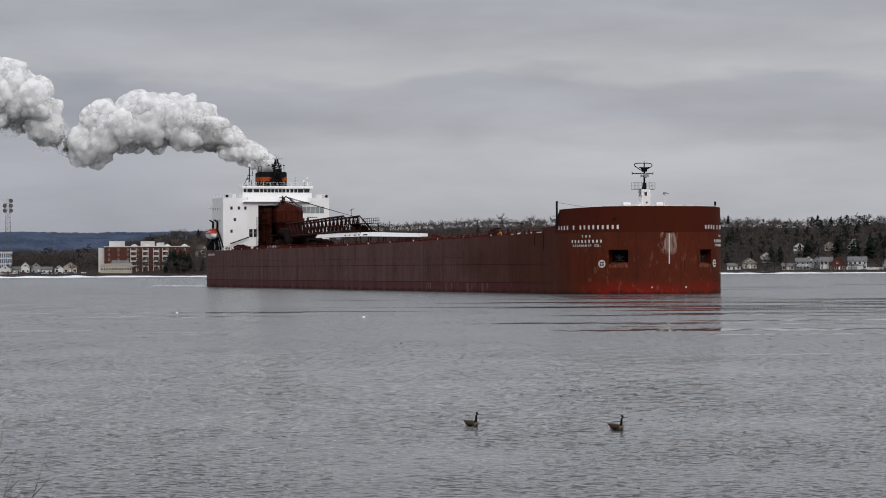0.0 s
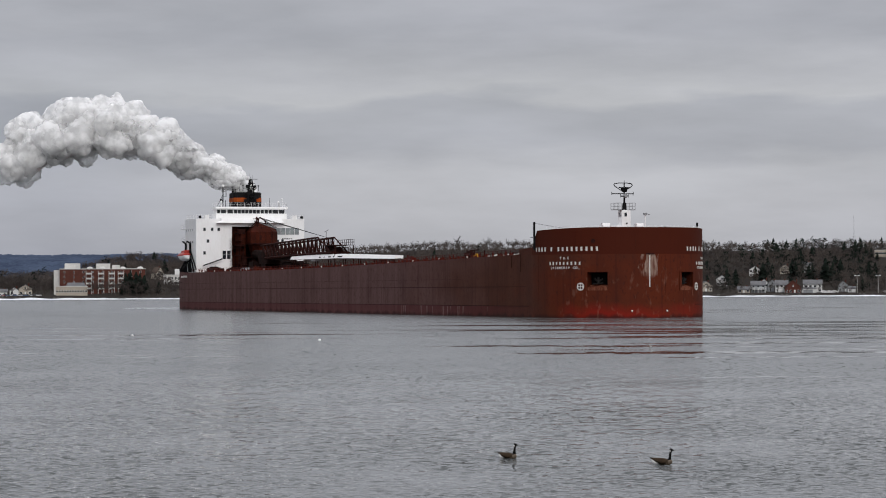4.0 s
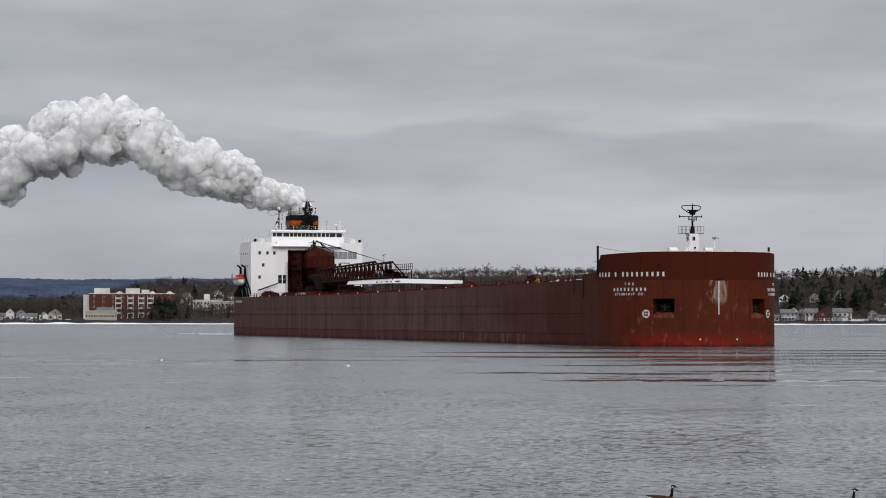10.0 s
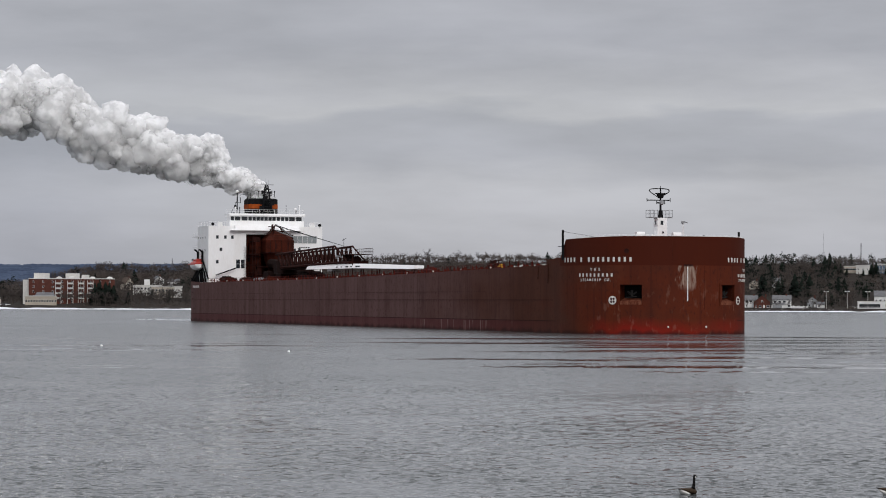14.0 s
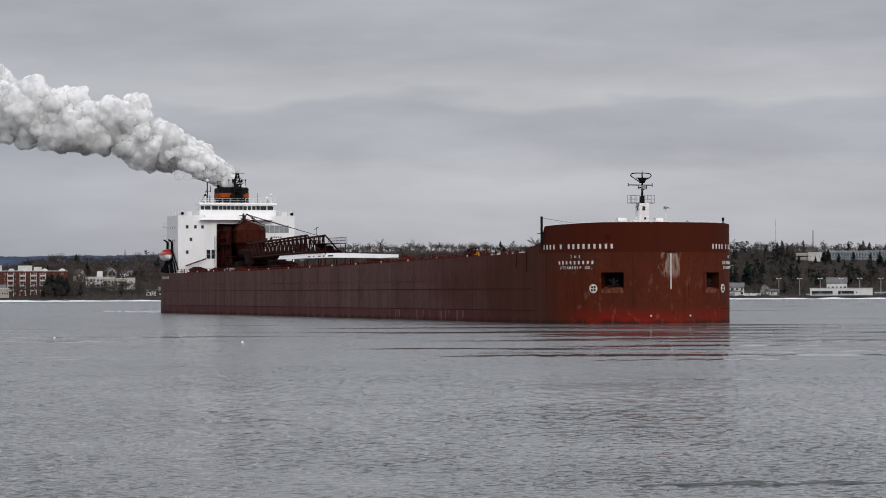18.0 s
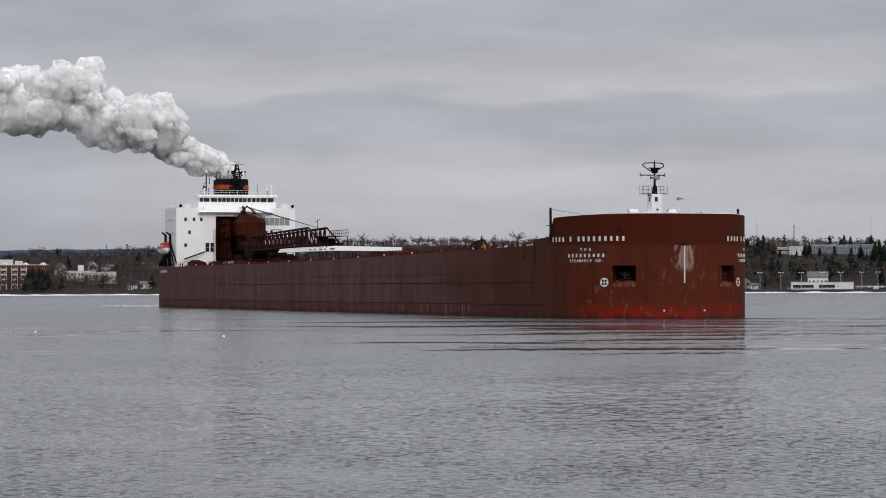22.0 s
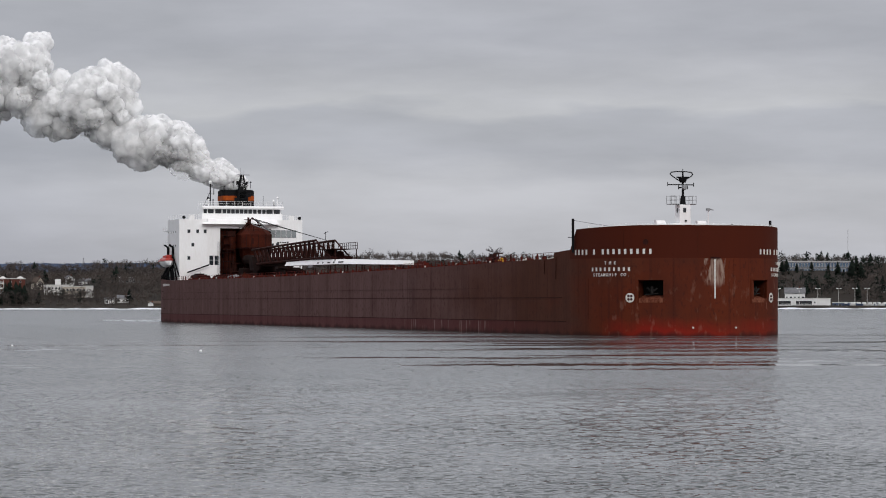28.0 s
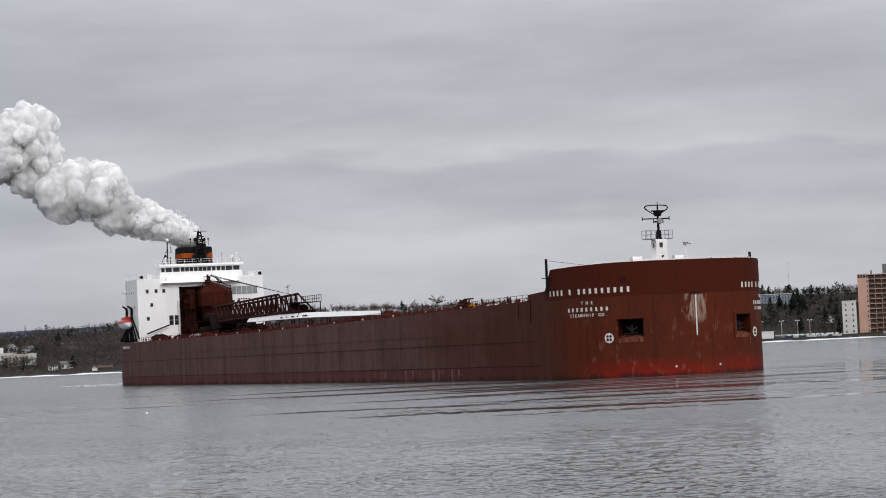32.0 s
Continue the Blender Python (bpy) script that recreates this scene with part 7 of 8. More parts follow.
def build_lone_trees():
    S = SHORE
    rnd = random.Random(21)
    lone_tree("big_bare_tree", 4.5, S + 420, 16.0, "bare", "wide-crowned bare tree standing above the skyline", 1, 0.50, 1100)
    for a, r, h in ((7.9, 330, 13), (11.19, 360, 11), (-5.08, 400, 9), (-5.66, 50, 15), (-5.56, 56, 17), (-5.46, 46, 16), (-5.38, 54, 15), (-5.28, 48, 14), (7.6, 110, 17), (8.9, 120, 18),
                    (12.1, 200, 18), (11.9, 240, 17), (-4.98, 60, 9), (13.0, 120, 16), (12.0, 90, 12), (9.2, 150, 15), (-6.1, 160, 11), (10.48, 310, 10), (10.53, 300, 12), (10.75, 318, 8), (11.05, 315, 9), (11.4, 312, 8), (11.62, 300, 11), (11.9, 290, 14), (11.98, 280, 15), (9.72, 320, 11), (9.8, 310, 9), (9.95, 295, 7), (10.3, 300, 6)):
        lone_tree("conifer", a + rnd.uniform(-0.02, 0.02), S + r, h, "fir", "dark tall conifer on the far shore", int(h * 10 + r), 0.3)
    for i in range(46):
        a, r, h = -9.4 + i * 0.078 + rnd.uniform(-0.05, 0.05), rnd.uniform(95, 230), rnd.uniform(10, 15)
        if not -7.05 < a < -6.2:
            lone_tree("bare_tree", a, S + r, h, "bare", "leafless tree behind the shore houses", i + 300, rnd.uniform(0.36, 0.5), 380)
    for a, r, h in ((-7.35, 45, 13), (-6.4, 30, 9), (-6.33, 46, 13), (-6.15, 30, 12), (-5.82, 40, 13), (-5.7, 36, 12), (-5.6, 30, 11), (-5.45, 34, 12), (-5.3, 36, 11), (-7.55, 30, 9), (-7.7, 34, 10), (-8.0, 40, 9), (-8.55, 36, 8), (-8.9, 44, 9), (7.35, 20, 7), (7.9, 22, 8), (8.4, 20, 6), (-6.25, 48, 12), (-6.05, 50, 13), (-5.95, 45, 12), (-5.15, 50, 11), (-5.0, 45, 10), (-4.75, 55, 11), (-4.4, 60, 12), (-4.15, 55, 11), (-3.8, 60, 11), (-8.3, 110, 12),
                    (6.6, 40, 10), (6.2, 30, 9), (9.05, 60, 12), (9.85, 60, 11), (6.8, 330, 15), (2.3, 420, 10), (1.24, 430, 14), (1.88, 430, 13), (3.4, 430, 10), (7.75, 30, 9), (8.05, 26, 8), (8.5, 24, 8), (8.85, 34, 11), (9.1, 30, 9), (9.3, 28, 8), (9.6, 34, 10), (7.15, 26, 9), (9.75, 60, 13), (10.0, 30, 9), (10.1, 80, 12), (12.4, 60, 13), (12.65, 55, 12), (8.75, 30, 7), (9.4, 45, 10)):
        lone_tree("bare_tree", a, S + r, h, "bare", "leafless tree on the far shore", int(h * 7 + r), rnd.uniform(0.34, 0.48), 420)


build_lone_trees()


# ======== near bank with a shrub, below the picture ========
def build_near_bank():
    az = np.arange(-180, 181, 5)
    rs = np.array([0.0, 3, 8, 14, 20, 26, 31, 35])
    co = []
    for a in az:
        back = min(1.0, max(0.0, (abs(a) - 65) / 30.0))
        for r in rs:
            z = 3.4 - 0.110 * r * (1 - back) + 0.1 * noise.noise(Vector((abs(a), r, 2))) * min(1.0, r)
            co.append(polar(a, r * (1 + 14 * back), z))
    ob = new("near_bank", grid_mesh("near_bank", co, len(az), len(rs), M_GROUND))
    tagged(ob, "brown grassy river bank", "bank", kind="structure")
    rnd = random.Random(14)
    shrub = new("bare_shrub")
    tagged(shrub, "leafless thin-twigged shrub on the near bank", "shrub")
    at = polar(-9.19, 24.0, 0.7)
    shrub.matrix_basis = Matrix.Translation(at)
    stems = [(0.008, 3.894, 0.15, 0.3), (0.104, 3.644, 0.2, 0.6), (0.145, 3.505, 0.1, 0.6), (0.348, 3.589, 0.35, 0.8), (0.472, 3.349, 0.2, 1.0), (0.315, 3.345, 0.05, 0.8), (0.06, 3.42, 0.3, 0.5), (0.22, 3.30, 0.1, 0.7)]
    for dx, top, dy, lean in stems:
        bm = bmesh.new()
        p = Vector((dx - lean, dy, -0.1))
        q = Vector((dx, dy * 1.4, top - at.z))
        last = p
        for i in range(1, 9):
            u = i / 8
            c = p.lerp(q, u) + Vector((-0.06 * math.sin(u * 3.1) + rnd.uniform(-0.012, 0.012), 0, 0))
            tube(bm, last, c, 0.011 * (1.25 - u), 5, 0.011 * (1.13 - u))
            if i in (6, 7, 8):
                bmesh.ops.create_icosphere(bm, subdivisions=1, radius=0.006, matrix=Matrix.Translation(c))
            if i in (5, 7):
                tube(bm, c, c + Vector((rnd.uniform(0.05, 0.16), 0, rnd.uniform(0.1, 0.2))), 0.005, 4, 0.002)
            last = c
        part("stem", bm, M_TWIG, shrub)


build_near_bank()


# ======== exhaust plume: rigid billows that drift, turn and spread ========
def smoke_material(name, thin, thick, scale, depth):
    """White steam: light scatters a metre or two through each billow; the rims are patchy and thin."""
    m = bpy.data.materials.new(name)
    m.use_nodes = True
    nt = m.node_tree
    N, L = nt.nodes.new, nt.links.new
    b = nt.nodes["Principled BSDF"]
    b.inputs["Base Color"].default_value = (0.975, 0.975, 0.97, 1)
    b.inputs["Roughness"].default_value, b.inputs["Specular IOR Level"].default_value = 1.0, 0.0
    b.inputs["Subsurface Weight"].default_value = 1.0
    b.inputs["Subsurface Radius"].default_value = (1, 1, 1)
    b.inputs["Subsurface Scale"].default_value = depth
    tc, n, r = N("ShaderNodeTexCoord"), N("ShaderNodeTexNoise"), N("ShaderNodeMapRange")
    n.inputs["Scale"].default_value, n.inputs["Detail"].default_value = scale, 3
    r.inputs["From Min"].default_value, r.inputs["From Max"].default_value = 0.40, 0.62
    r.inputs["To Min"].default_value, r.inputs["To Max"].default_value = thin, thick
    L(tc.outputs["Object"], n.inputs["Vector"])
    L(n.outputs["Fac"], r.inputs["Value"])
    L(r.outputs[0], b.inputs["Alpha"])
    # normals bent up and towards -y lighten the undersides, standing in for scattering
    geo, less, plus, unit = N("ShaderNodeNewGeometry"), N("ShaderNodeVectorMath"), N("ShaderNodeVectorMath"), N("ShaderNodeVectorMath")
    less.operation, plus.operation, unit.operation = "SCALE", "ADD", "NORMALIZE"
    less.inputs["Scale"].default_value = 0.55
    plus.inputs[1].default_value = (0.0, -0.25, 0.42)
    L(geo.outputs["Normal"], less.inputs[0])
    L(less.outputs[0], plus.inputs[0])
    L(plus.outputs[0], unit.inputs[0])
    L(unit.outputs[0], b.inputs["Normal"])
    return m


M_SMOKE = smoke_material("white_exhaust", 0.40, 0.72, 0.4, 4.0)
M_BILLOW = smoke_material("broad_white_exhaust", 0.34, 0.66, 0.3, 6.0)
M_WISP = smoke_material("thin_white_exhaust", 0.0, 0.16, 0.35, 4.0)
FUNNEL = Vector((7.0, 1.9, 35.2))
# drift of the smoke away from the funnel: seconds, metres a second
WIND = [(-32, 3.1), (12, 3.1), (20, 3.0), (24, 2.4), (28, 1.9), (33, 1.8)]
# by the time at which the smoke left the funnel: seconds, rise for each metre of drift, breadth
SURGE = [(-32, 0.42, 1.2), (-24, 0.36, 1.2), (-21.6, 0.29, 1.1), (-19.5, 0.17, 0.7), (-17.7, 0.09, 0.75), (-14.7, 0.24, 1.05), (-9.3, 0.39, 1.12), (-5.8, 0.46, 0.95), (-2.8, 0.44, 0.92), (0.4, 0.34, 0.95), (3.2, 0.40, 1.1),
         (4.6, 0.33, 0.85), (6.6, 0.34, 0.9), (9.2, 0.52, 1.18), (11.6, 0.38, 0.86), (13.3, 0.37, 0.85), (15.8, 0.60, 1.25), (18.2, 0.36, 0.88), (19.6, 0.39, 0.88), (21.5, 0.54, 1.12), (24, 0.40, 0.9), (28, 0.46, 0.95), (33, 0.5, 1.0)]


def puff_mesh(seed, ax, ay, az, mat, fine=0.12):
    bm = bmesh.new()
    bmesh.ops.create_icosphere(bm, subdivisions=4, radius=1.0)
    o = Vector((seed * 7.3, seed * 3.1, 0))
    for v in bm.verts:
        p = v.co.copy()
        d = 0.30 * noise.noise(p * 1.3 + o) + 0.20 * abs(noise.noise(p * 2.2 + o)) + fine * abs(noise.noise(p * 4.4 + o))
        v.co = Vector((p.x * ax, p.y * ay, p.z * az)) * (0.84 + d)
    return mesh_of("billow", bm, mat, smooth=True)


PARKED = 17.0


def build_plume():
    ob = new("exhaust_plume")
    tagged(ob, "white billowing exhaust plume trailing from the funnel", "smoke plume")
    rnd = random.Random(31)
    dims = ((3.3, 2.8, 2.7), (3.0, 2.6, 2.8), (3.7, 3.1, 2.9), (2.9, 2.4, 2.3), (3.5, 3.2, 2.8), (2.3, 2.0, 1.9))
    shapes = [puff_mesh(s, *d, M_SMOKE) for s, d in enumerate(dims)]
    large = [puff_mesh(s + 20, *(v * 1.65 for v in d), M_BILLOW, 0.18) for s, d in enumerate(dims[:5])]
    wisps = [puff_mesh(s + 9, *(v * 1.15 for v in d), M_WISP) for s, d in enumerate(dims[:4])]
    rows = []
    e = -31.0
    while e < 32.0:
        gap = -20.3 < e < -17.3
        for k in range(2 if gap else 7):
            t0 = e + rnd.uniform(-0.25, 0.25)
            ang = rnd.uniform(0, 6.283)
            kind = "thin" if (k > 5 and len(rows) % 3 == 0) or gap else "large" if k in (1, 4) else "small"
            rad = 1.1 * rnd.uniform(0.85, 1.0) if kind == "thin" else rnd.uniform(0.2, 1.0) ** 0.5
            jit = rnd.gauss(0, 1.0)
            puff = piece("billow", rnd.choice({"thin": wisps, "large": large, "small": shapes}[kind]), ob)
            spin = (rnd.uniform(-4, 4), rnd.uniform(-7, 2), rnd.uniform(-5, 5))
            turn0 = (rnd.uniform(-25, 25), rnd.uniform(-15, 15), rnd.uniform(-15, 15))
            late = (rnd.uniform(-1, 1), rnd.uniform(-1, 1), rnd.uniform(-1, 1))
            rows.append((puff, t0, ang, rad, jit, spin, turn0, late, kind == "large"))
        e += 0.46
    return ob, rows


plume, PUFFS = build_plume()


def blown(t):
    """Metres that the air has drifted by the time t."""
    ts = np.linspace(-34, 34, 681)
    w = np.interp(ts, [a for a, _ in WIND], [b for _, b in WIND])
    return np.interp(t, ts, np.cumsum(w) * 0.1)


def surge(t0):
    return (float(np.interp(t0, [r[0] for r in SURGE], [r[k] for r in SURGE])) for k in (1, 2))


def puff_pose(age, t0, ang, rad, jit, spin, turn0, late, large):
    """Where a billow is: small ones leave the funnel, large ones part from the middle of the cloud."""
    if age <= 0 and not large:
        return pose(0, 0, -6.0 + max(-1.0, age * 0.1), 0, 25, 180)
    drift = float(blown(t0 + age) - blown(t0)) * (1 + 0.015 * jit) + 1.2 * (1 - math.exp(-max(age, 0)))
    if large and drift < PARKED:
        now = t0 + age
        drift, t0, rad, age = PARKED, float(np.interp(blown(now) - PARKED + 1.2, blown(np.arange(-33, 34)), np.arange(-33, 34))), 0.1, 0
    lean, broad = surge(t0)
    rise = lean * drift * (1.22 - 0.0062 * drift if t0 < 6 else 1.05) + 0.6 * (1 - math.exp(-drift / 3))
    full = (2.9 + 7.2 * (1 - math.exp(-drift / 22.0))) * (1 + (broad - 1) * min(1.0, drift / 15.0))
    wide = max(0.25, full - (3.9 if large else 2.3 + 1.6 * min(1.0, drift / 40))) * rad
    turned = 1 - math.exp(-age / 7.0)
    rx, ry, rz = (turn0[i] * min(1, age / 3) + spin[i] * min(age, 14) + 55 * late[i] * turned for i in range(3))
    return pose(-drift + 0.55 * wide * math.sin(ang * 3), wide * math.sin(ang), rise + wide * math.cos(ang), rx, math.degrees(math.atan(lean)) + ry, rz)


# ======== geese ========
M_GOOSE = material("brown_goose_plumage", (0.055, 0.038, 0.025), (0.026, 0.018, 0.012), 0.8, scale=12.0)
M_GPALE = material("pale_goose_breast", (0.17, 0.135, 0.105), (0.10, 0.08, 0.062), 0.8, scale=12.0)
M_GBLACK = material("black_goose_plumage", (0.014, 0.013, 0.013), (0.008, 0.008, 0.008), 0.6, scale=12.0)
M_GWHITE = material("white_goose_plumage", (0.75, 0.74, 0.71), (0.62, 0.60, 0.57), 0.8, scale=12.0)


def oval_rings(sections, seg=14):
    """Rings along x: (x, z of the centre, half width, half height)."""
    return [[(x, w * math.cos(2 * math.pi * i / seg), z + h * math.sin(2 * math.pi * i / seg)) for i in range(seg)] for x, z, w, h in sections]


def build_goose(label):
    g = new("goose")
    tagged(g, label, "goose", "pair of geese on the river")
    bm = bmesh.new()
    loft(bm, oval_rings([(-0.42, 0.165, 0.03, 0.02), (-0.30, 0.125, 0.085, 0.065), (-0.18, 0.095, 0.130, 0.090), (-0.02, 0.08, 0.155, 0.105), (0.14, 0.07, 0.145, 0.098), (0.24, 0.065, 0.105, 0.075), (0.30, 0.08, 0.05, 0.045)]))
    part("body", bm, M_GOOSE, g, "brown barred back and flanks", smooth=True)
    bm = bmesh.new()
    loft(bm, oval_rings([(0.12, 0.045, 0.135, 0.08), (0.22, 0.06, 0.112, 0.084), (0.295, 0.085, 0.065, 0.065), (0.325, 0.105, 0.02, 0.02)]))
    part("breast", bm, M_GPALE, g, "pale breast", smooth=True)
    bm = bmesh.new()
    loft(bm, oval_rings([(-0.42, 0.148, 0.03, 0.015), (-0.34, 0.105, 0.085, 0.050), (-0.22, 0.055, 0.136, 0.070), (-0.10, 0.03, 0.128, 0.055)]))
    part("rump", bm, M_GWHITE, g, "white rump", smooth=True)
    bm = bmesh.new()
    loft(bm, oval_rings([(-0.48, 0.185, 0.03, 0.008), (-0.41, 0.17, 0.05, 0.016), (-0.33, 0.155, 0.055, 0.02)]))
    part("tail", bm, M_GBLACK, g, "black tail", smooth=True)
    wings = []
    for s in (-1, 1):
        bm = bmesh.new()
        loft(bm, [[(x, s * (y + 0.012), z0), (x, s * (y + 0.022), (z0 + z1) / 2), (x, s * (y + 0.004), z1), (x, s * (y - 0.012), (z0 + z1) / 2)]
                  for x, y, z0, z1 in ((0.07, -0.02, -0.045, 0.02), (-0.04, 0.0, -0.10, 0.05), (-0.22, -0.005, -0.05, 0.06), (-0.36, -0.045, -0.005, 0.065), (-0.45, -0.08, 0.03, 0.07), (-0.53, -0.10, 0.045, 0.075))])
        w = part("wing", bm, M_GOOSE, g, "folded brown wing", smooth=True)
        wings.append(w)
    neck = new("neck")
    bm = bmesh.new()
    pts = [(-0.015, 0, -0.10, 0.064), (-0.01, 0, -0.02, 0.062), (0.02, 0, 0.06, 0.046), (0.035, 0, 0.15, 0.036), (0.045, 0, 0.24, 0.034), (0.062, 0, 0.30, 0.036)]
    for a, c in zip(pts, pts[1:]):
        tube(bm, a[:3], c[:3], a[3], 10, c[3])
    neck.data = None
    bpy.data.objects.remove(neck)
    neck = part("neck", bm, M_GBLACK, g, "long black neck", smooth=True)
    bm = bmesh.new()
    loft(bm, oval_rings([(0.015, 0.315, 0.018, 0.024), (0.05, 0.325, 0.040, 0.044), (0.10, 0.325, 0.038, 0.040), (0.145, 0.31, 0.020, 0.020)], 10))
    part("head", bm, M_GBLACK, neck, smooth=True)
    bm = bmesh.new()
    loft(bm, oval_rings([(0.135, 0.308, 0.020, 0.018), (0.205, 0.292, 0.008, 0.006)], 8))
    part("bill", bm, M_GBLACK, neck)
    for s in (-1, 1):
        bm = bmesh.new()
        bmesh.ops.create_uvsphere(bm, u_segments=8, v_segments=6, radius=0.030, matrix=Matrix.LocRotScale((0.062, s * 0.028, 0.305), None, (0.8, 0.5, 1.2)))
        part("cheek_patch", bm, M_GWHITE, neck, "white cheek patch")
    bm = bmesh.new()
    tube(bm, (-0.05, 0, 0), (-0.02, 0, -0.13), 0.012, 6)
    bx(bm, -0.05, 0.05, -0.04, 0.04, -0.14, -0.125)
    foot = part("foot", bm, M_GBLACK, g, "dark webbed foot")
    return g, neck, wings, foot


goose_a = build_goose("swimming goose with black neck that takes off")
goose_b = build_goose("swimming goose with black neck and white cheek")


# ======== spray thrown up where the goose runs over the water ========
M_SPRAY = material("white_spray", (0.72, 0.74, 0.76), (0.55, 0.57, 0.6), 0.25, scale=8.0)
M_FOAM = material("grey_white_foam", (0.55, 0.57, 0.59), (0.42, 0.44, 0.46), 0.5, scale=4.0)


def build_spray():
    ob = tagged(new("water_spray"), "white spray kicked up from the river", "spray")
    ob.matrix_basis = Matrix.Translation((0, 74.2, 0))
    rnd = random.Random(5)
    bits = []
    for i, (x, t0, s) in enumerate(((10.1, 15.75, 0.75), (10.75, 15.95, 0.9), (11.55, 16.15, 1.15), (12.1, 16.3, 1.0), (12.75, 16.5, 0.55), (13.5, 16.65, 0.5), (14.3, 16.85, 0.4))):
        for k in range(3):
            bm = bmesh.new()
            for _ in range(80):
                u = rnd.random() ** 0.6
                a = rnd.gauss(-0.35, 0.55)
                p = Vector((math.sin(a) * 0.42 * u * s, rnd.gauss(0, 0.06), math.cos(a) * 0.44 * u * s * rnd.uniform(0.3, 1)))
                r = rnd.uniform(0.005, 0.02) * (1.3 - 0.6 * u)
                bmesh.ops.create_icosphere(bm, subdivisions=1, radius=r, matrix=Matrix.LocRotScale(p, Euler((0, a, 0)), (0.8, 0.8, rnd.uniform(1, 2.4))))
            o = part("droplets", bm, M_SPRAY, ob)
            bits.append((o, x + rnd.uniform(-0.12, 0.12), t0 + 0.08 * k, 0.8 + 0.25 * rnd.random(), rnd.uniform(0.1, 0.5)))
    return ob, bits


spray, SPRAY_BITS = build_spray()


def build_run_ripples():
    """Low wave ridges left on the water along the run of the goose."""
    ob = tagged(new("take_off_ripples"), "low dark ripples trailing behind the goose", "ripples")
    rnd = random.Random(23)
    out = []
    for x, y, l in ((9.6, 74.0, 1.1), (10.9, 74.3, 1.3), (12.0, 73.9, 1.2), (13.3, 74.2, 1.4), (14.6, 74.0, 1.2), (11.6, 74.9, 0.9), (13.9, 74.8, 1.0)):
        bm = bmesh.new()
        rings = []
        for i in range(13):
            u = i / 6 - 1
            h = 0.055 * (1 - u * u) ** 0.7 * rnd.uniform(0.6, 1.1)
            dy = 0.10 * math.sin(u * 5 + x)
            rings.append([(u * l, dy - 0.09, -0.03), (u * l, dy - 0.02, h), (u * l, dy + 0.05, h * 0.9), (u * l, dy + 0.16, -0.03)])
        loft(bm, rings)
        out.append((part("ripple", bm, M_RIPPLE, ob, smooth=True), x, y))
    return out


M_RIPPLE = bpy.data.materials["river_water"]
RIPPLES = build_run_ripples()


def build_float_marks():
    for x, y in ((-31.0, 320.5), (-8.2, 286.0)):
        b = new("marker_buoy")
        tagged(b, "small white marker buoy afloat on the river", "buoy", "marker buoys")
        b.matrix_basis = Matrix.Translation((x, y, 0))
        bm = bmesh.new()
        bmesh.ops.create_uvsphere(bm, u_segments=12, v_segments=8, radius=0.15, matrix=Matrix.Translation((0, 0, 0.05)))
        part("float", bm, M_WHITE, b, smooth=True)
        bm = bmesh.new()
        tube(bm, (0, 0, 0.15), (0, 0, 0.28), 0.04, 6)
        part("eye_bolt", bm, M_GREY, b)


build_float_marks()


def build_wake():
    """Broken foam that trails from the stern and lies along the waterline."""
    ob = tagged(new("wake_foam"), "thin white foam trailing from the stern", "foam")
    rnd = random.Random(17)
    verts, faces = [], []
    for i in range(800):
        u = rnd.random() ** 1.6
        x = 1.5 - 75 * u
        y = -15 + rnd.gauss(0, 1) * (0.8 + 5 * u) + 6 * u if i % 2 else 15 + rnd.gauss(0, 1) * (0.8 + 5 * u) - 6 * u
        l, w = rnd.uniform(0.4, 2.2), rnd.uniform(0.2, 0.6)
        n = len(verts)
        z = rnd.uniform(0.08, 0.42) * (1.2 - u)
        verts += [(x - l, y, 0.0), (x, y - w, 0.0), (x + l, y, 0.0), (x, y + w, 0.0), (x, y, z)]
        faces += [(n, n + 1, n + 4), (n + 1, n + 2, n + 4), (n + 2, n + 3, n + 4), (n + 3, n, n + 4)]
    me = bpy.data.meshes.new("foam")
    me.from_pydata(verts, [], faces)
    me.materials.append(M_FOAM)
    tagged(piece("foam", me, ob), kind="stuff")
    return ob


wake = build_wake()

# ======== motion ========
SHIP_ROWS = [(0, -53.769, 806.441, -71.799), (4, -47.634, 791.985, -72.37), (8, -41.689, 777.375, -72.908), (12, -35.933, 762.613, -73.413),
             (16, -30.366, 747.698, -73.886), (20, -24.989, 732.63, -74.325), (24, -19.801, 717.409, -74.731), (28, -14.803, 702.036, -75.105), (32, -9.994, 686.51, -75.446)]
GOOSE_A = [(0, 0.95, 90.0, 0, -58), (3, 2.79, 86.5, 0, -48), (6, 4.52, 81.0, 0, -50), (9, 6.05, 77.8, 0, -18), (11, 7.27, 76.95, 0, -12), (12, 7.86, 76.1, 0, -12), (13, 8.27, 75.0, 0, 20), (13.5, 8.47, 74.85, 0, 38), (14, 8.77, 74.7, 0, 50),
           (14.5, 9.0, 74.35, 0, 44), (15.3, 9.43, 74.5, 0, 14), (15.8, 10.25, 74.4, 0.08, 0), (16.2, 11.5, 74.4, 0.18, 0), (16.5, 12.88, 74.4, 0.23, 0), (16.7, 14.08, 74.5, 0.29, 0), (17.0, 15.9, 74.6, 0.55, 0),
           (18, 23.5, 74.5, 1.6, 2), (22, 58, 73, 5, 2), (27, 105, 70, 8, 2), (32, 155, 66, 10, 2)]
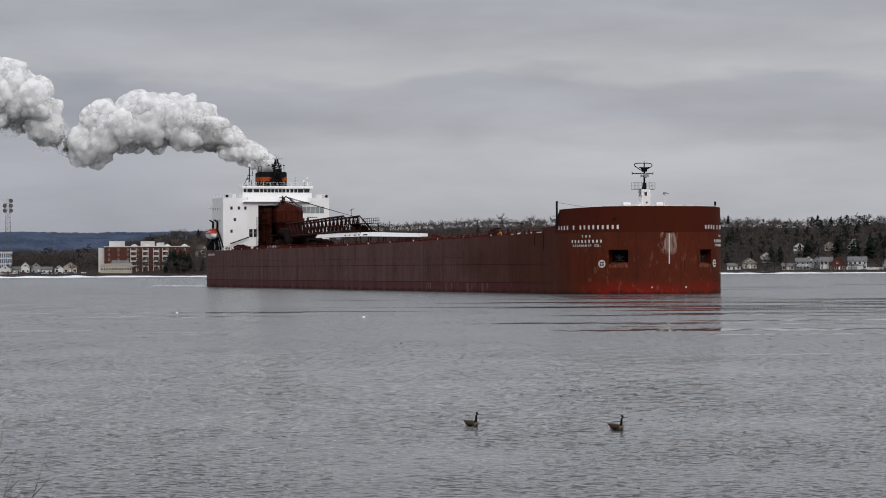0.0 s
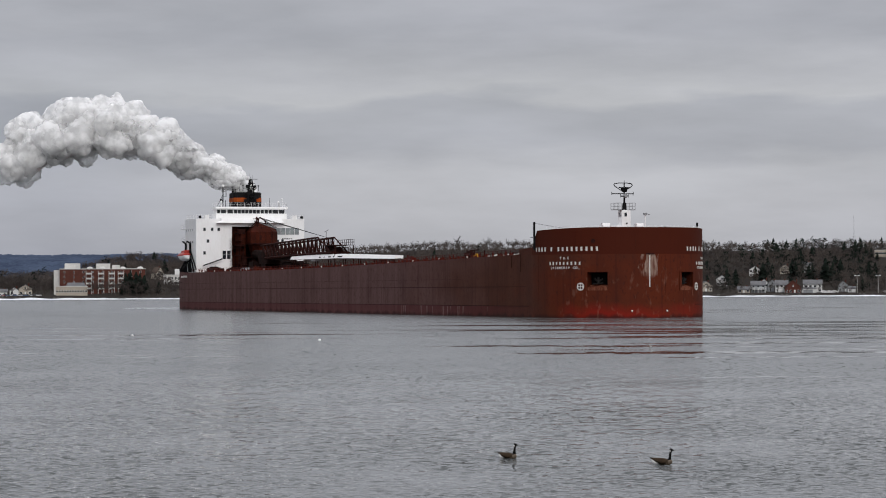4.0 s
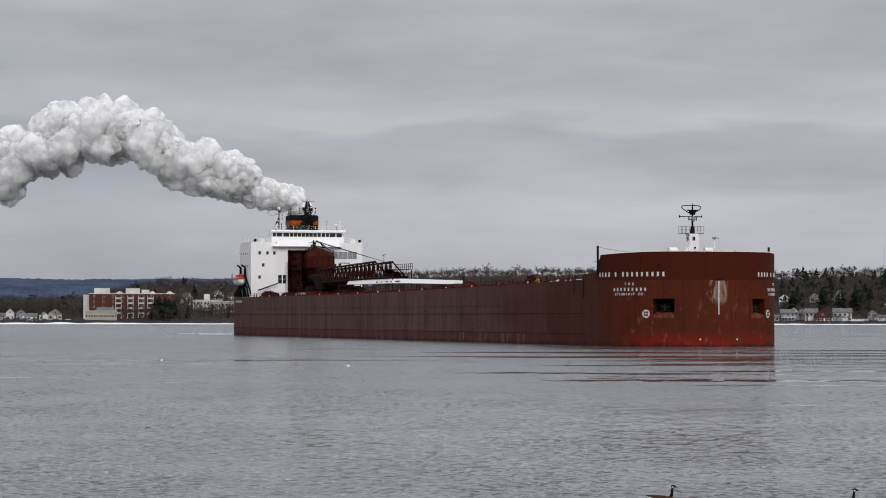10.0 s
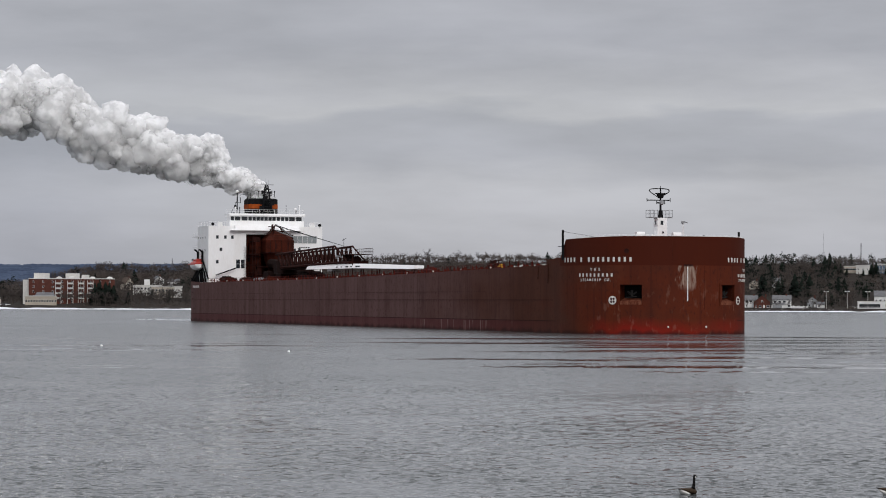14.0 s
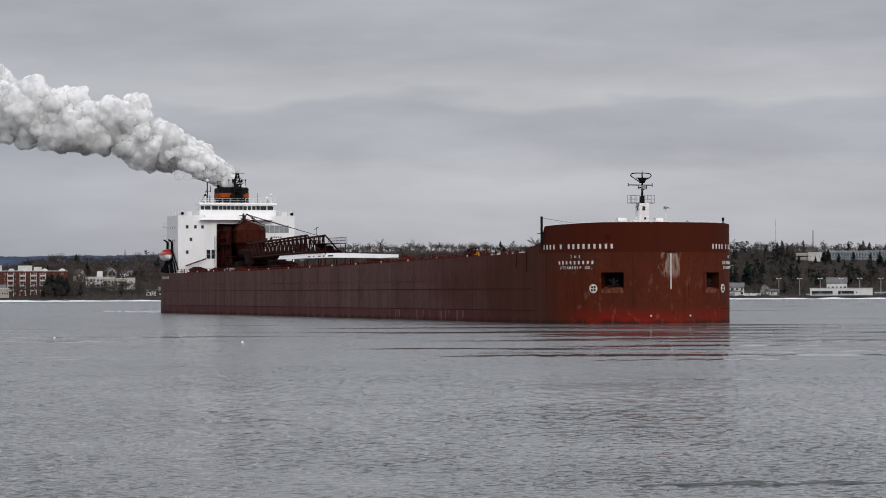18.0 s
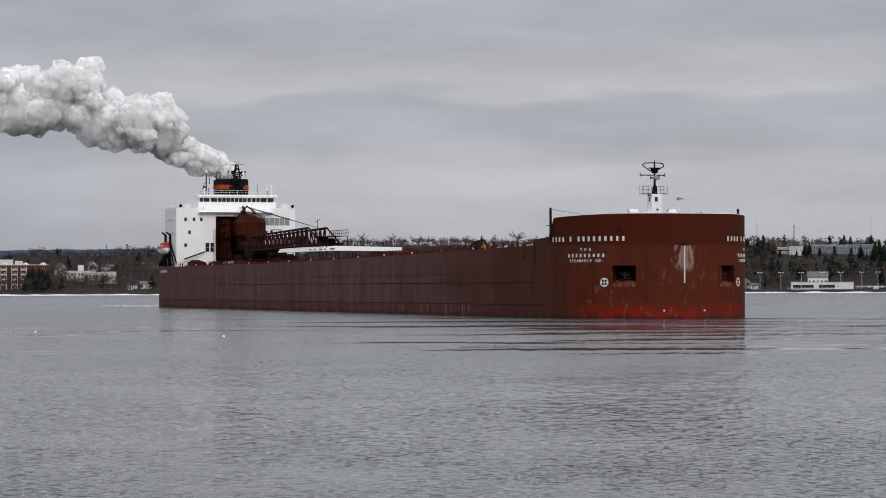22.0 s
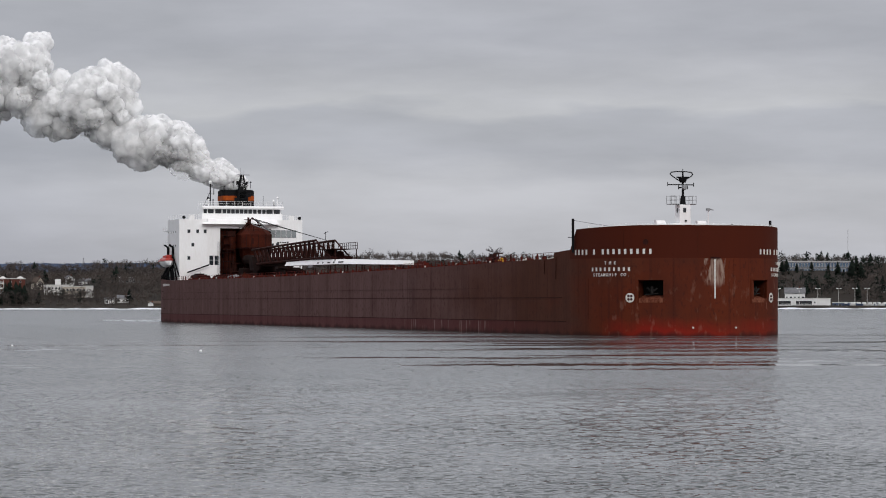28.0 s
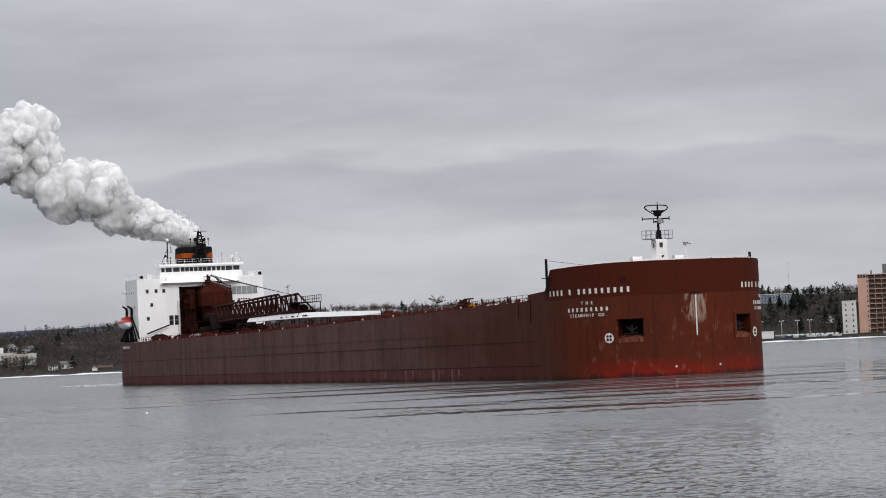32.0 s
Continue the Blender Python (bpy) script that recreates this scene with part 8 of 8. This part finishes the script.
GOOSE_B = [(0, 5.55, 87.6, 0, -58), (3, 7.3, 83.5, 0, -46), (5.5, 8.72, 78.8, 0, -30), (6, 9.03, 78.2, 0, -24), (8, 10.3, 77.2, 0, -10), (12, 12.85, 75.0, 0, -8), (13, 13.6, 75.0, 0, -6), (14.5, 14.9, 74.8, 0, 0),
           (18, 19.5, 74.5, 0, 0), (25, 28, 74, 0, 0), (32, 37, 73, 0, 0)]


def motions():
    place = [(t, pose(x, y, 0, 0, 0, rz)) for t, x, y, rz in SHIP_ROWS]
    walk(ship, place)
    walk(wake, place)
    walk(plume, [(t, Matrix.Translation(m @ FUNNEL)) for t, m in place])
    for puff, t0, *how in PUFFS:
        ts = sorted({0.0, 32.0} | {round(x, 2) for x in (t0 - 24, t0 - 16, t0 - 8, t0 - 4, t0, t0 + 0.6, t0 + 1.4, t0 + 3, t0 + 5, t0 + 6.5, t0 + 8, t0 + 11, t0 + 15, t0 + 21, t0 + 28) if 0 < x < 32})
        walk(puff, [(t, puff_pose(t - t0, t0, *how)) for t in ts])
    for (bird, neck, wings, foot), rows, fly in ((goose_a, GOOSE_A, 15.3), (goose_b, GOOSE_B, None)):
        walk(bird, [(t, pose(x, y, z, 0, 0, rz)) for t, x, y, z, rz in rows])
        up, alert, low = pose(0.235, 0, 0.115), pose(0.235, 0, 0.165), pose(0.25, 0, 0.08, 0, 78, 0)
        nods = [(0, 0), (2.5, 4), (5, -3), (8, 3), (11, -2), (14.5, 3)]
        if fly:
            walk(neck, [(t, up @ pose(0, 0, 0, 0, a, 0)) for t, a in nods[:-1]] + [(12.2, up), (13, alert), (14.5, alert), (15.2, up), (15.9, low), (32, low)])
        else:
            walk(neck, [(t, up @ pose(0, 0, 0, 0, a, 0)) for t, a in nods] + [(32, up)])
        for s, w in zip((-1, 1), wings):
            fold = pose(0.13, s * 0.145, 0.10)
            if fly:
                rows_w = [(0, fold), (15.3, fold)]
                # the wings beat five times a second, from upright down to before the breast
                def beat(a):
                    return pose(0.08, s * 0.11, 0.15, s * 14 * math.sin(radians(a)), a + 22 * s * min(1, a / 90), 0)
                rows_w += [(15.4, beat(35)), (15.5, beat(70)), (15.6, beat(95))]
                for k in range(24):
                    rows_w.append((round(15.65 + 0.05 * k, 2), beat((140, 195, 140, 95)[k % 4])))
                rows_w.append((32, beat(140)))
                walk(w, rows_w)
            else:
                walk(w, [(0, fold), (32, fold)])
        still = pose(0, 0, -0.02)
        walk(foot, [(0, still), (15.4, still), (15.9, pose(0, 0, -0.02, 0, -25, 0)), (16.2, pose(0, 0, -0.02, 0, 30, 0)), (16.5, pose(0, 0, -0.04, 0, -20, 0)), (32, still)] if fly else [(0, still), (32, still)])
    for o, x, y in RIPPLES:
        t0 = 15.6 + (x - 9.6) * 0.25
        walk(o, [(0, pose(x, y, -0.2)), (t0, pose(x, y, -0.2)), (t0 + 0.5, pose(x, y, 0.0)), (18.2, pose(x, y - 0.6, 0.0)), (21, pose(x, y - 1.4, -0.2)), (32, pose(x, y - 1.4, -0.2))])
    for o, x, t0, life, h in SPRAY_BITS:
        walk(o, [(0, pose(x, 0, -1.2)), (t0 - 0.12, pose(x, 0, -1.0)), (t0 + 0.10, pose(x, 0, -0.05 + 0.1 * h)), (t0 + life * 0.5, pose(x - 0.05, 0, 0.05 + 0.12 * h)), (t0 + life, pose(x - 0.1, 0, -0.25)), (t0 + life + 0.4, pose(x - 0.1, 0, -1.0)), (32, pose(x, 0, -1.2))])


motions()
